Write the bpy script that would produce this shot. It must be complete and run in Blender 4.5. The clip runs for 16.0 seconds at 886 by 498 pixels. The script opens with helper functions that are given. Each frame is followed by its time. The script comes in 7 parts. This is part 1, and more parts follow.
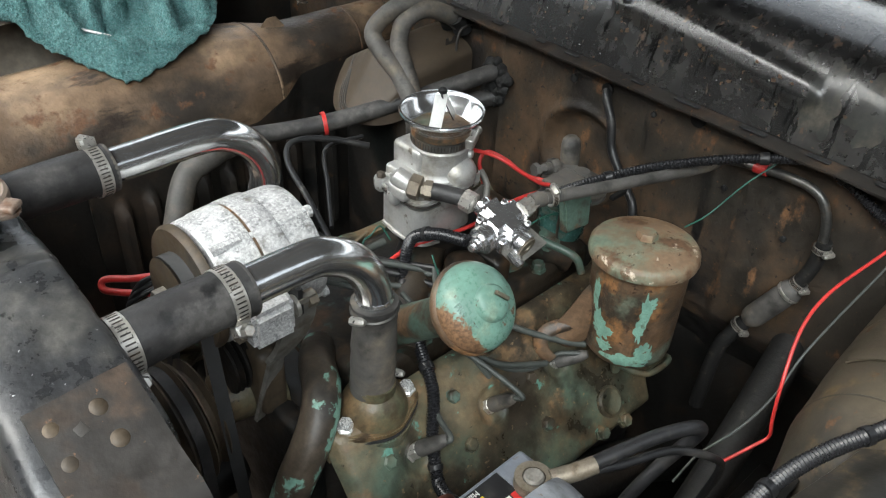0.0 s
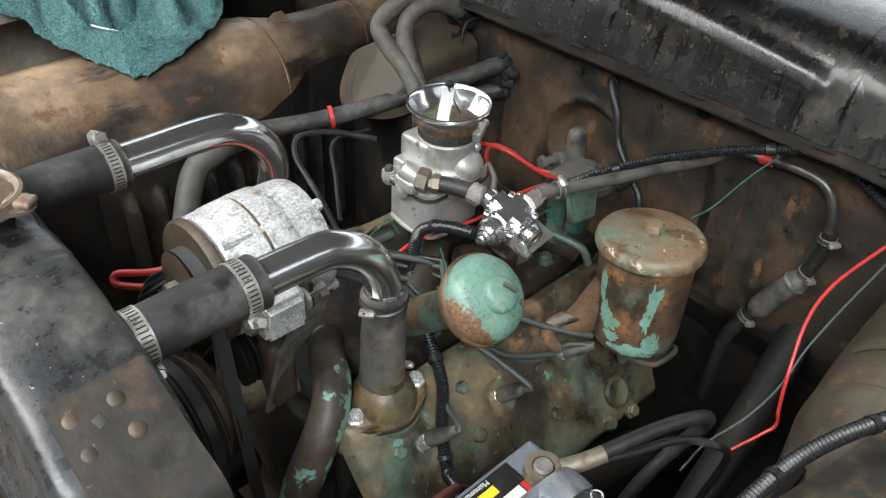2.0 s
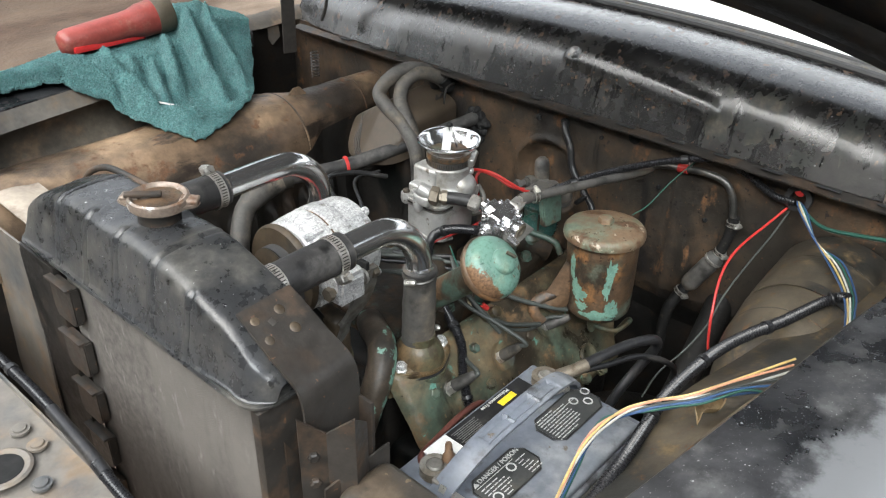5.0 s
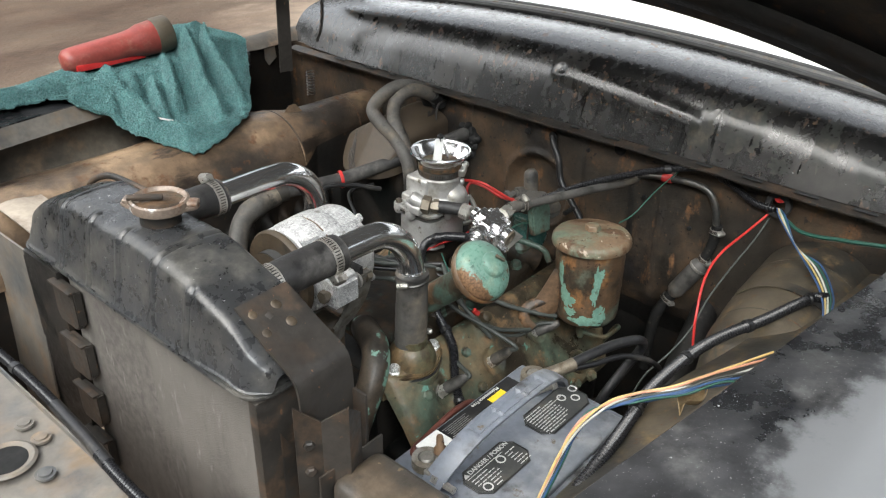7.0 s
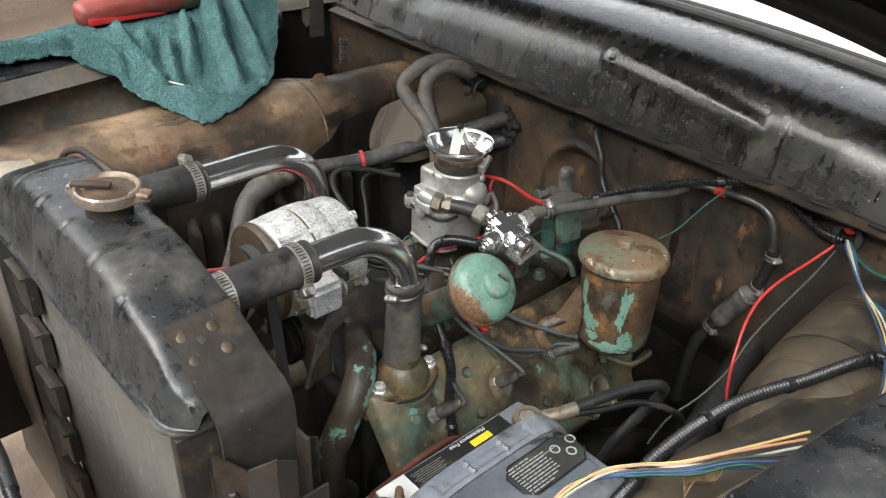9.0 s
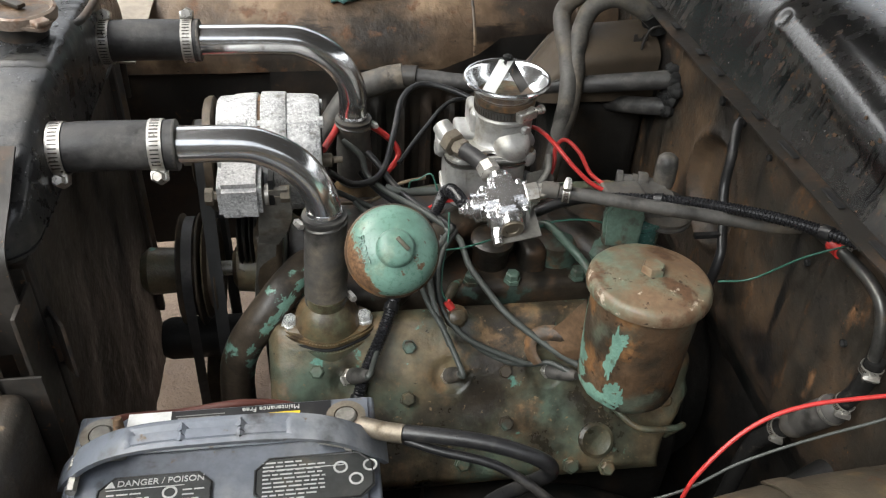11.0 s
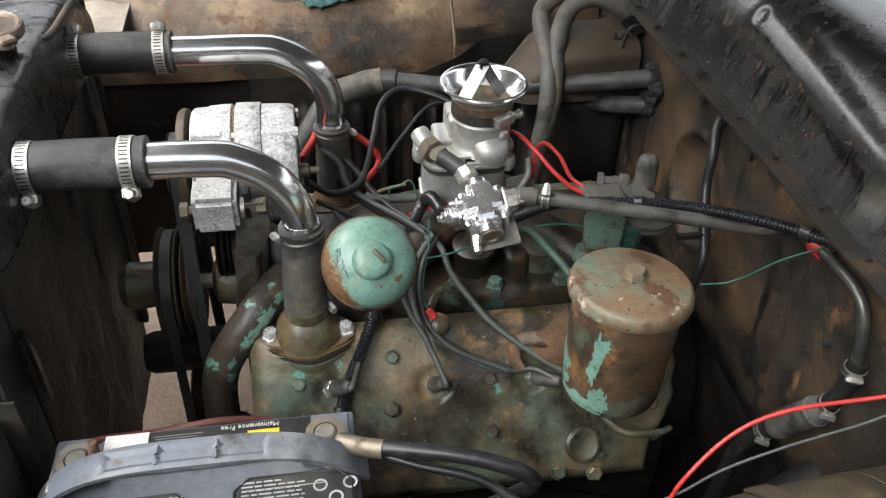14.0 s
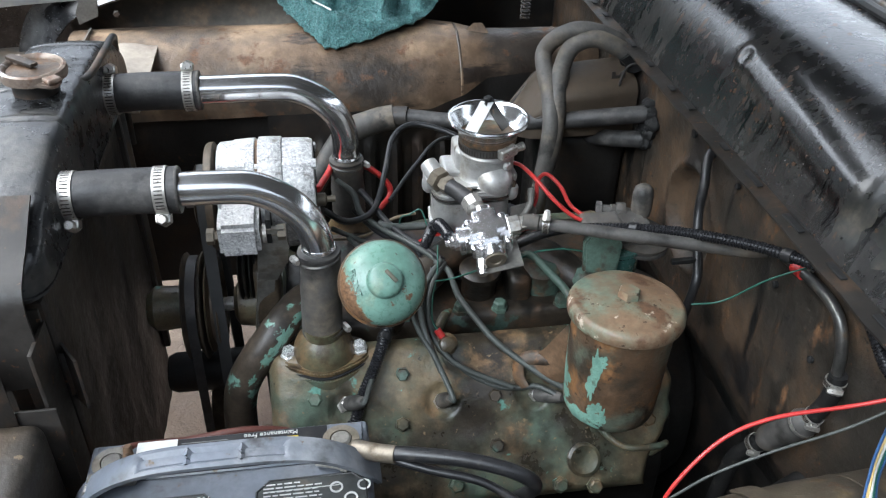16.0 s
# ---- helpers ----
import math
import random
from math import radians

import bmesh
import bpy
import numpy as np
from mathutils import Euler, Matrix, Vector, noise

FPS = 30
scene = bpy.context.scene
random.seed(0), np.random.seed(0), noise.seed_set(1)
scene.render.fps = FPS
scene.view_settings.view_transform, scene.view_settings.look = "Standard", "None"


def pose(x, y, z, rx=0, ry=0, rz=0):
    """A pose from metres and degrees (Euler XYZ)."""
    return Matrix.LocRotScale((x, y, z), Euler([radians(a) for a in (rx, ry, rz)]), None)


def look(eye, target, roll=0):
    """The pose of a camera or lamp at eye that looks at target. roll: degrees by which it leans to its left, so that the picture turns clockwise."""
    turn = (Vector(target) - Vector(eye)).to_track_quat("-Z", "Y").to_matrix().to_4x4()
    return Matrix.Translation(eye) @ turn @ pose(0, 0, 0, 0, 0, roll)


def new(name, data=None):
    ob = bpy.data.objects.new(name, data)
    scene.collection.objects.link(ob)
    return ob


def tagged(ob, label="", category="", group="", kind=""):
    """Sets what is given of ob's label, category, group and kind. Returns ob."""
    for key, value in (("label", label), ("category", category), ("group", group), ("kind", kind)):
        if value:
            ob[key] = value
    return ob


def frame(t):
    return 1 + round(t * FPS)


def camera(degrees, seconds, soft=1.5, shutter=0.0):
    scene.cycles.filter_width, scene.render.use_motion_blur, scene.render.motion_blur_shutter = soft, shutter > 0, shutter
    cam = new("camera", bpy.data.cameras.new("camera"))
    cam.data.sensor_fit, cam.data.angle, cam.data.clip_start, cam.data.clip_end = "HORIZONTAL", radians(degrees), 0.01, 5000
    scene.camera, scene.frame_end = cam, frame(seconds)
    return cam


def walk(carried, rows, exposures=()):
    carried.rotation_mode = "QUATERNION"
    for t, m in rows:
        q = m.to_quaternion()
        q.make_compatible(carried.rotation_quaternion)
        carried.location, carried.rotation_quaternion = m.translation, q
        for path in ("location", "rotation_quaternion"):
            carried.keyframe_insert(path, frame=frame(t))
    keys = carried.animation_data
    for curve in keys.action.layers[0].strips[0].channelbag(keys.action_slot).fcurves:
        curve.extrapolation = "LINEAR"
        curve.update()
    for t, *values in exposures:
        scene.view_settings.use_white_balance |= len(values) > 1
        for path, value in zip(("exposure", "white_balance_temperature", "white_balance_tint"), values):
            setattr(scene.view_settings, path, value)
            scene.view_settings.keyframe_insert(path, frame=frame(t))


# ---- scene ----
cam = camera(56.63, 16.0, 1.2)
PATH = [
    (0, (0.0180, 0.0604, 1.4732), (1.1583, 1.1891, 0.2791), 3.40),
    (0.5, (0.0212, 0.0659, 1.4742), (1.1577, 1.1940, 0.2759), 3.08),
    (1, (0.0211, 0.0661, 1.4745), (1.1629, 1.1911, 0.2783), 3.18),
    (1.5, (0.0165, 0.0637, 1.4731), (1.1418, 1.1933, 0.2658), 2.79),
    (2, (0.0105, 0.0596, 1.4769), (1.1373, 1.1866, 0.2685), 2.89),
    (2.5, (0.0023, 0.0530, 1.4814), (1.1399, 1.1761, 0.2794), 3.19),
    (3, (-0.0076, 0.0445, 1.4845), (1.1389, 1.1719, 0.2951), 3.13),
    (3.5, (-0.0371, 0.0114, 1.4971), (1.1288, 1.1574, 0.3449), 2.83),
    (4, (-0.1452, -0.0570, 1.5154), (1.0582, 1.0885, 0.4019), 1.89),
    (4.2, (-0.2007, -0.0865, 1.5322), (1.0699, 1.0474, 0.4835), 1.37),
    (6.3, (-0.3143, -0.1314, 1.5592), (0.9994, 0.9888, 0.5494), 1.36),
    (6.5, (-0.3165, -0.1467, 1.5410), (1.0109, 0.9891, 0.5674), 1.11),
    (7, (-0.3177, -0.1458, 1.5423), (1.0086, 0.9948, 0.5728), 1.09),
    (7.5, (-0.3002, -0.1327, 1.5440), (1.0071, 1.0180, 0.5607), 0.25),
    (8, (-0.2778, -0.1211, 1.5404), (1.0313, 1.0305, 0.5606), 0.34),
    (8.2, (-0.2758, -0.1026, 1.5536), (1.0324, 1.0228, 0.5426), 0.90),
    (10.3, (0.2894, -0.1376, 1.4579), (0.8041, 1.4014, 0.2890), 4.14),
    (10.5, (0.3379, -0.1439, 1.4519), (0.7420, 1.4097, 0.2590), 3.78),
    (11, (0.4052, -0.1708, 1.4492), (0.6807, 1.3915, 0.2314), 3.19),
    (11.5, (0.4225, -0.1662, 1.4496), (0.7085, 1.3894, 0.2256), 2.05),
    (12, (0.4238, -0.1568, 1.4521), (0.6950, 1.3973, 0.2228), 1.41),
    (12.5, (0.4228, -0.1595, 1.4553), (0.6977, 1.3973, 0.2302), 1.31),
    (13, (0.4238, -0.1600, 1.4546), (0.7042, 1.3905, 0.2228), 1.42),
    (13.5, (0.4252, -0.1580, 1.4555), (0.7057, 1.3940, 0.2256), 1.78),
    (14, (0.4242, -0.1574, 1.4565), (0.7097, 1.3953, 0.2287), 1.99),
    (14.5, (0.4210, -0.1684, 1.4650), (0.7142, 1.3966, 0.2547), 2.13),
    (15, (0.4173, -0.1837, 1.4765), (0.6984, 1.3995, 0.2872), 1.79),
    (15.5, (0.4181, -0.2060, 1.4851), (0.6888, 1.3942, 0.3164), 1.48),
    (16, (0.4165, -0.2160, 1.4814), (0.6854, 1.3941, 0.3260), 1.41),
]
walk(cam, [(t, look(eye, target, roll)) for t, eye, target, roll in PATH],
     ((0, 0.9, 6450, 5), (4, 1.05, 6450, 7), (8, 0.88, 6650, 7), (12.5, 0.95, 6700, 8), (14.5, 1.0, 6550, 8), (16, 1.08, 5950, 7)))

# ---- daylight: bright overcast sky, broad soft sun from ahead of the car ----
world = bpy.data.worlds.new("overcast")
scene.world = world
world.use_nodes = True
wn, wl = world.node_tree.nodes, world.node_tree.links
wn.clear()
sky = wn.new("ShaderNodeTexSky")
sky.sky_type, sky.sun_disc = "NISHITA", False
sky.sun_elevation, sky.sun_rotation = radians(52), radians(-70)
sky.air_density, sky.dust_density, sky.ozone_density = 1.0, 3.0, 1.0
pale = wn.new("ShaderNodeHueSaturation")
pale.inputs["Saturation"].default_value = 0.25
back = wn.new("ShaderNodeBackground")
back.inputs["Strength"].default_value = 0.25
wout = wn.new("ShaderNodeOutputWorld")
wl.new(sky.outputs["Color"], pale.inputs["Color"])
wl.new(pale.outputs["Color"], back.inputs["Color"])
wl.new(back.outputs["Background"], wout.inputs["Surface"])

sun_data = bpy.data.lights.new("sun", "SUN")
sun_data.energy, sun_data.angle, sun_data.color = 1.75, radians(36), (0.97, 1.0, 1.02)
sun = new("sun", sun_data)
sun.matrix_world = look((-2.1, -1.5, 3.7), (0.3, 0.6, 0.9))

# ---- building helpers ----
CY = 0.657                      # the car's middle line


def V(*a):
    return Vector(a)


def thing(name, base, label, category, group=""):
    ob = new(name)
    ob.empty_display_size = 0.02
    ob.location = base
    return tagged(ob, label, category, group)


def place_of(ob):
    m = Matrix.Translation(ob.location)
    return place_of(ob.parent) @ ob.matrix_parent_inverse @ m if ob.parent else m


def mesh_of(name, bm, material, flat=False, angle=38):
    me = bpy.data.meshes.new(name)
    bmesh.ops.recalc_face_normals(bm, faces=bm.faces)
    bm.to_mesh(me)
    bm.free()
    if material:
        me.materials.append(material)
    if not flat:
        me.polygons.foreach_set("use_smooth", [True] * len(me.polygons))
        me.set_sharp_from_angle(angle=radians(angle))
    return me


def part(name, bm, material, parent, label="", flat=False, angle=38):
    """Links a bmesh, built in world places, as one mesh object under a thing or a part."""
    ob = new(name, mesh_of(name, bm, material, flat, angle))
    if parent:
        ob.parent = parent
        ob.matrix_parent_inverse = place_of(parent).inverted()
    return tagged(ob, label)


def lone(name, bm, material, label, category, group="", kind="", angle=38):
    """A thing of one mesh."""
    ob = new(name, mesh_of(name, bm, material, False, angle))
    return tagged(ob, label, category, group, kind)


def shared(name, me, m, parent, label=""):
    """One more object on a mesh that others use too."""
    ob = new(name, me)
    if parent:
        ob.parent = parent
        ob.matrix_parent_inverse = place_of(parent).inverted()
    ob.matrix_basis = m
    return tagged(ob, label)


def aim(at, axis, turn=0.0):
    """A pose at a place whose local z points along axis."""
    z = Vector(axis).normalized()
    x = Vector((1, 0, 0)) if abs(z.x) < 0.9 else Vector((0, 1, 0))
    x = (x - z * x.dot(z)).normalized()
    m = Matrix((x, z.cross(x), z)).transposed().to_4x4()
    return Matrix.Translation(at) @ m @ Matrix.Rotation(turn, 4, "Z")


def box(lo, hi, bevel=0.0, seg=2, bm=None, m=None):
    bm = bm or bmesh.new()
    lo, hi = Vector(lo), Vector(hi)
    geo = bmesh.ops.create_cube(bm, size=1.0, matrix=Matrix.Translation((lo + hi) / 2) @ Matrix.Diagonal((*(hi - lo), 1)))
    vs = geo["verts"]
    if bevel:
        es = list({e for v in vs for e in v.link_edges})
        got = bmesh.ops.bevel(bm, geom=es, offset=bevel, segments=seg, profile=0.6, affect="EDGES")
        vs = list({v for v in vs if v.is_valid} | set(got["verts"]))
    if m is not None:
        bmesh.ops.transform(bm, matrix=m, verts=vs)
    return bm


def lathe(profile, at=(0, 0, 0), axis=(0, 0, 1), n=40, bm=None, squash=(1, 1)):
    """Turns (radius, height) pairs round an axis."""
    bm = bm or bmesh.new()
    m = aim(at, axis)
    rings = []
    for r, h in profile:
        if r < 1e-6:
            rings.append([bm.verts.new(m @ V(0, 0, h))])
        else:
            rings.append([bm.verts.new(m @ V(r * squash[0] * math.cos(2 * math.pi * k / n), r * squash[1] * math.sin(2 * math.pi * k / n), h)) for k in range(n)])
    for a, b in zip(rings, rings[1:]):
        for k in range(n):
            f = [a[k % len(a)], a[(k + 1) % len(a)], b[(k + 1) % len(b)], b[k % len(b)]]
            f = list(dict.fromkeys(f))
            if len(f) > 2:
                bm.faces.new(f)
    for ring, p in ((rings[0], profile[0]), (rings[-1], profile[-1])):
        if len(ring) > 2 and profile[0] != profile[-1]:
            bm.faces.new(ring)
    return bm


def smooth(points, per=8):
    """A Catmull-Rom curve through the points."""
    p = [Vector(q) for q in points]
    p = [2 * p[0] - p[1]] + p + [2 * p[-1] - p[-2]]
    out = []
    for i in range(1, len(p) - 2):
        for k in range(per):
            t = k / per
            a, b, c, d = p[i - 1], p[i], p[i + 1], p[i + 2]
            out.append(0.5 * ((2 * b) + (c - a) * t + (2 * a - 5 * b + 4 * c - d) * t * t + (3 * b - a - 3 * c + d) * t ** 3))
    return out + [p[-2]]


def sweep(points, radius, n=12, per=8, bm=None, curve=True, rib=0.0, step=0.0, caps=True, flat=1.0):
    """A round tube along points. radius: a number or a function of 0..1. rib, step: corrugation depth and pitch."""
    bm = bm or bmesh.new()
    path = smooth(points, per) if curve else [Vector(p) for p in points]
    if step:
        fine, left = [path[0]], 0.0
        for a, b in zip(path, path[1:]):
            d, at = (b - a).length, step / 2 - left
            while at < d:
                fine.append(a.lerp(b, at / d))
                at += step / 2
            left = (left + d) % (step / 2)
        path = fine
    ups, last = [], None
    for i in range(len(path)):
        t = (path[min(i + 1, len(path) - 1)] - path[max(i - 1, 0)]).normalized()
        if last is None:
            side = t.orthogonal().normalized()
        else:
            side = (last[1] - t * last[1].dot(t)).normalized()
        last = (t, side)
        ups.append(last)
    rings = []
    for i, (c, (t, s)) in enumerate(zip(path, ups)):
        u = t.cross(s)
        r = radius(i / max(1, len(path) - 1)) if callable(radius) else radius
        if step:
            r = r - (rib if i % 2 else 0)
        rings.append([bm.verts.new(c + r * (math.cos(2 * math.pi * k / n) * s + flat * math.sin(2 * math.pi * k / n) * u)) for k in range(n)])
    for a, b in zip(rings, rings[1:]):
        for k in range(n):
            bm.faces.new((a[k], a[(k + 1) % n], b[(k + 1) % n], b[k]))
    if caps:
        bm.faces.new(rings[0][::-1])
        bm.faces.new(rings[-1])
    return bm


def sheet(fn, nu, nv, thick, bm=None):
    """A skin over fn(u, v), u and v from 0 to 1, with a thickness on the side away from du x dv."""
    bm = bm or bmesh.new()
    P = [[Vector(fn(i / nu, j / nv)) for j in range(nv + 1)] for i in range(nu + 1)]
    top, low = [], []
    for i in range(nu + 1):
        top.append([]), low.append([])
        for j in range(nv + 1):
            du = P[min(i + 1, nu)][j] - P[max(i - 1, 0)][j]
            dv = P[i][min(j + 1, nv)] - P[i][max(j - 1, 0)]
            n = du.cross(dv).normalized()
            top[i].append(bm.verts.new(P[i][j]))
            low[i].append(bm.verts.new(P[i][j] - n * thick))
    for i in range(nu):
        for j in range(nv):
            bm.faces.new((top[i][j], top[i + 1][j], top[i + 1][j + 1], top[i][j + 1]))
            bm.faces.new((low[i][j + 1], low[i + 1][j + 1], low[i + 1][j], low[i][j]))
    for i in range(nu):
        bm.faces.new((top[i + 1][0], top[i][0], low[i][0], low[i + 1][0]))
        bm.faces.new((top[i][nv], top[i + 1][nv], low[i + 1][nv], low[i][nv]))
    for j in range(nv):
        bm.faces.new((top[0][j], top[0][j + 1], low[0][j + 1], low[0][j]))
        bm.faces.new((top[nu][j + 1], top[nu][j], low[nu][j], low[nu][j + 1]))
    return bm


def along(table, s):
    """Value (number or tuple) at s in a table of (s, value), on straight lines."""
    for (a, p), (b, q) in zip(table, table[1:]):
        if s <= b:
            t = max(0.0, (s - a) / (b - a))
            return tuple(x + (y - x) * t for x, y in zip(p, q)) if isinstance(p, tuple) else p + (q - p) * t
    return table[-1][1]


BENT = {}


def bend(table, s):
    """The same on a smooth curve; table of evenly used points."""
    key = tuple(table)
    if key not in BENT:
        BENT[key] = smooth([(*p, 0)[:3] for p in table], 8)
    pts = BENT[key]
    f = s * (len(pts) - 1)
    i = min(int(f), len(pts) - 2)
    return pts[i].lerp(pts[i + 1], f - i)


def bump(x, at, width):
    return math.exp(-((x - at) / width) ** 2)


def crumple(p, size, scale):
    return size * noise.noise(Vector(p) * scale)


def plate(outline, m, thick, bevel=0.0):
    """A flat piece with an outline in its own x, y, raised along its z."""
    bm = bmesh.new()
    f = bm.faces.new([bm.verts.new((*p, 0)) for p in outline])
    got = bmesh.ops.extrude_face_region(bm, geom=[f])
    bmesh.ops.translate(bm, vec=(0, 0, thick), verts=[v for v in got["geom"] if isinstance(v, bmesh.types.BMVert)])
    if bevel:
        bmesh.ops.bevel(bm, geom=[e for e in bm.edges], offset=bevel, segments=2, affect="EDGES")
    bmesh.ops.transform(bm, matrix=m, verts=bm.verts)
    return bm


def strip(p, q, wide, thick=0.0015, bow=0.0):
    """A flat bar from p to q; wide: half its width, as a vector."""
    p, q, w = Vector(p), Vector(q), Vector(wide)
    up = (q - p).cross(w).normalized()
    return sheet(lambda u, v: p.lerp(q, u) + w * (2 * v - 1) + up * bow * math.sin(math.pi * u), 8, 2, thick)


def flake(fn, cu, cv, ru, rv, seed, ragged=0.4, n=44):
    """A thin ragged patch of paint on a surface fn(u, v), about (cu, cv)."""
    bm = bmesh.new()
    mid = bm.verts.new(fn(cu, cv))
    rings = []
    for k in (0.35, 0.7, 1.0):
        ring = []
        for i in range(n):
            a = 2 * math.pi * i / n
            q = k * (1 + ragged * (noise.noise(Vector((2.2 * math.cos(a), 2.2 * math.sin(a), seed))) + 0.6 * noise.noise(Vector((6 * math.cos(a), 6 * math.sin(a), seed)))) * k * 1.6)
            ring.append(bm.verts.new(fn(cu + ru * q * math.cos(a), cv + rv * q * math.sin(a))))
        rings.append(ring)
    for i in range(n):
        bm.faces.new((mid, rings[0][i], rings[0][(i + 1) % n]))
        for a, b in zip(rings, rings[1:]):
            bm.faces.new((a[i], b[i], b[(i + 1) % n], a[(i + 1) % n]))
    return bm


def letters(text, size, m, material, parent, label="", depth=0.0004, spread=1.0):
    """Raised lettering in the built-in font."""
    cu = bpy.data.curves.new("lettering", "FONT")
    cu.body, cu.size, cu.extrude, cu.align_x, cu.align_y, cu.space_character = text, size, depth, "CENTER", "CENTER", spread
    ob = bpy.data.objects.new("lettering", cu)
    scene.collection.objects.link(ob)
    me = bpy.data.meshes.new_from_object(ob.evaluated_get(bpy.context.evaluated_depsgraph_get()))
    bpy.data.objects.remove(ob)
    me.transform(m)
    me.materials.clear()
    me.materials.append(material)
    ob = new("lettering", me)
    ob.parent = parent
    ob.matrix_parent_inverse = place_of(parent).inverted()
    return tagged(ob, label)

# ---- materials ----


def surf(name, base, rough=0.6, metal=0.0, vary=0.25, vscale=9.0, layers=(), relief=(), coat=0.0, sheen=0.0, scatter=0.25, low_y_grey=None, side=None):
    """Principled surface. layers: (colour, scale, amount 0..1, softness, roughness, metal, stretch); relief: (scale, height in metres).
    scatter: how much objects and islands differ in tone. side: (origin, direction, softness, colour, roughness, scale, raggedness)
    of wear that takes one side of a thing."""
    ma = bpy.data.materials.new(name)
    ma.use_nodes = True
    nt = ma.node_tree
    N, L = nt.nodes, nt.links
    bsdf = N["Principled BSDF"]
    geo = N.new("ShaderNodeTexCoord")
    info = N.new("ShaderNodeObjectInfo")
    shift = N.new("ShaderNodeVectorMath")
    shift.operation = "MULTIPLY_ADD"
    L.new(info.outputs["Random"], shift.inputs[0])
    shift.inputs[1].default_value = (3.1, 5.7, 7.3)
    L.new(geo.outputs["Object"], shift.inputs[2])

    def cloud(scale, detail=5.0, rough_=0.6, stretch=(1, 1, 1)):
        mp = N.new("ShaderNodeMapping")
        mp.inputs["Scale"].default_value = stretch
        L.new(shift.outputs[0], mp.inputs["Vector"])
        n = N.new("ShaderNodeTexNoise")
        n.inputs["Scale"].default_value, n.inputs["Detail"].default_value, n.inputs["Roughness"].default_value = scale, detail, rough_
        L.new(mp.outputs[0], n.inputs["Vector"])
        return n.outputs["Fac"]

    def ramp(x, a, b, lo=0.0, hi=1.0):
        r = N.new("ShaderNodeMapRange")
        r.interpolation_type = "SMOOTHSTEP"
        for k, v in zip(("From Min", "From Max", "To Min", "To Max"), (a, b, lo, hi)):
            r.inputs[k].default_value = v
        L.new(x, r.inputs["Value"])
        return r.outputs["Result"]

    def mix(fac, a, b, kind="RGBA"):
        m = N.new("ShaderNodeMix")
        m.data_type = kind
        i, j, k, o = (0, 6, 7, 2) if kind == "RGBA" else (0, 2, 3, 0)
        for idx, v in ((i, fac), (j, a), (k, b)):
            if hasattr(v, "is_linked"):
                L.new(v, m.inputs[idx])
            else:
                m.inputs[idx].default_value = (*v, 1) if kind == "RGBA" and idx != i else v
        return m.outputs[o]

    big, fine = cloud(vscale), cloud(vscale * 9, 4.0)
    tone = N.new("ShaderNodeMath")
    tone.operation = "MULTIPLY_ADD"
    L.new(ramp(big, 0.3, 0.7, 1 - vary, 1 + vary), tone.inputs[0])
    L.new(ramp(fine, 0.3, 0.7, 1 - vary * 0.6, 1 + vary * 0.6), tone.inputs[1])
    tone.inputs[2].default_value = 0.0
    tone2 = N.new("ShaderNodeMath")
    tone2.operation = "MULTIPLY"
    L.new(tone.outputs[0], tone2.inputs[0])
    L.new(ramp(info.outputs["Random"], 0.0, 1.0, 1 - scatter * 0.5, 1 + scatter * 0.5), tone2.inputs[1])
    col = N.new("ShaderNodeVectorMath")
    col.operation = "SCALE"
    col.inputs[0].default_value = base
    L.new(tone2.outputs[0], col.inputs["Scale"])
    colour = col.outputs[0]
    rr = ramp(fine, 0.25, 0.75, max(0.02, rough - 0.1 * (vary > 0.05)), min(1.0, rough + 0.1 * (vary > 0.05)))
    mm = metal
    heights = []
    for lay in layers:
        c, sc, amount, soft, lr, lm, stretch = (*lay, *(0.7, 0.0, (1, 1, 1))[len(lay) - 4:]) if len(lay) < 7 else lay
        edge = 0.5 + (0.5 - amount) * 0.5
        f = ramp(cloud(sc, 7.0, 0.62, stretch), edge - soft * 0.25, edge + soft * 0.25)
        dirt = ramp(cloud(sc * 6, 4.0), 0.3, 0.7, 0.75, 1.25)
        cs = N.new("ShaderNodeVectorMath")
        cs.operation = "SCALE"
        cs.inputs[0].default_value = c
        L.new(dirt, cs.inputs["Scale"])
        colour = mix(f, colour, cs.outputs[0])
        rr = mix(f, rr, lr, "FLOAT")
        mm = mix(f, mm, lm, "FLOAT")
        heights.append(f)
    # blends to another colour and roughness towards low Y, with a ragged edge
    if low_y_grey:
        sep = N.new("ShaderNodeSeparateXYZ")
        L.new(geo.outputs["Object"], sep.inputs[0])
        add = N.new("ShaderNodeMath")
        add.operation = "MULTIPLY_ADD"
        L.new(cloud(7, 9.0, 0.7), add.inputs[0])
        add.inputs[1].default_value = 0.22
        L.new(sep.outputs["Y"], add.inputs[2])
        f = ramp(add.outputs[0], low_y_grey[1], low_y_grey[0])
        colour, rr = mix(f, colour, low_y_grey[2]), mix(f, rr, 0.5, "FLOAT")
    if side:
        origin, way, soft, tint, srough, sscale, ragged = side
        rel = N.new("ShaderNodeVectorMath")
        rel.operation = "SUBTRACT"
        L.new(geo.outputs["Object"], rel.inputs[0])
        rel.inputs[1].default_value = origin
        dot = N.new("ShaderNodeVectorMath")
        dot.operation = "DOT_PRODUCT"
        L.new(rel.outputs[0], dot.inputs[0])
        dot.inputs[1].default_value = way
        add = N.new("ShaderNodeMath")
        add.operation = "MULTIPLY_ADD"
        L.new(ramp(cloud(sscale, 8.0, 0.65), 0.2, 0.8, -1, 1), add.inputs[0])
        add.inputs[1].default_value = ragged
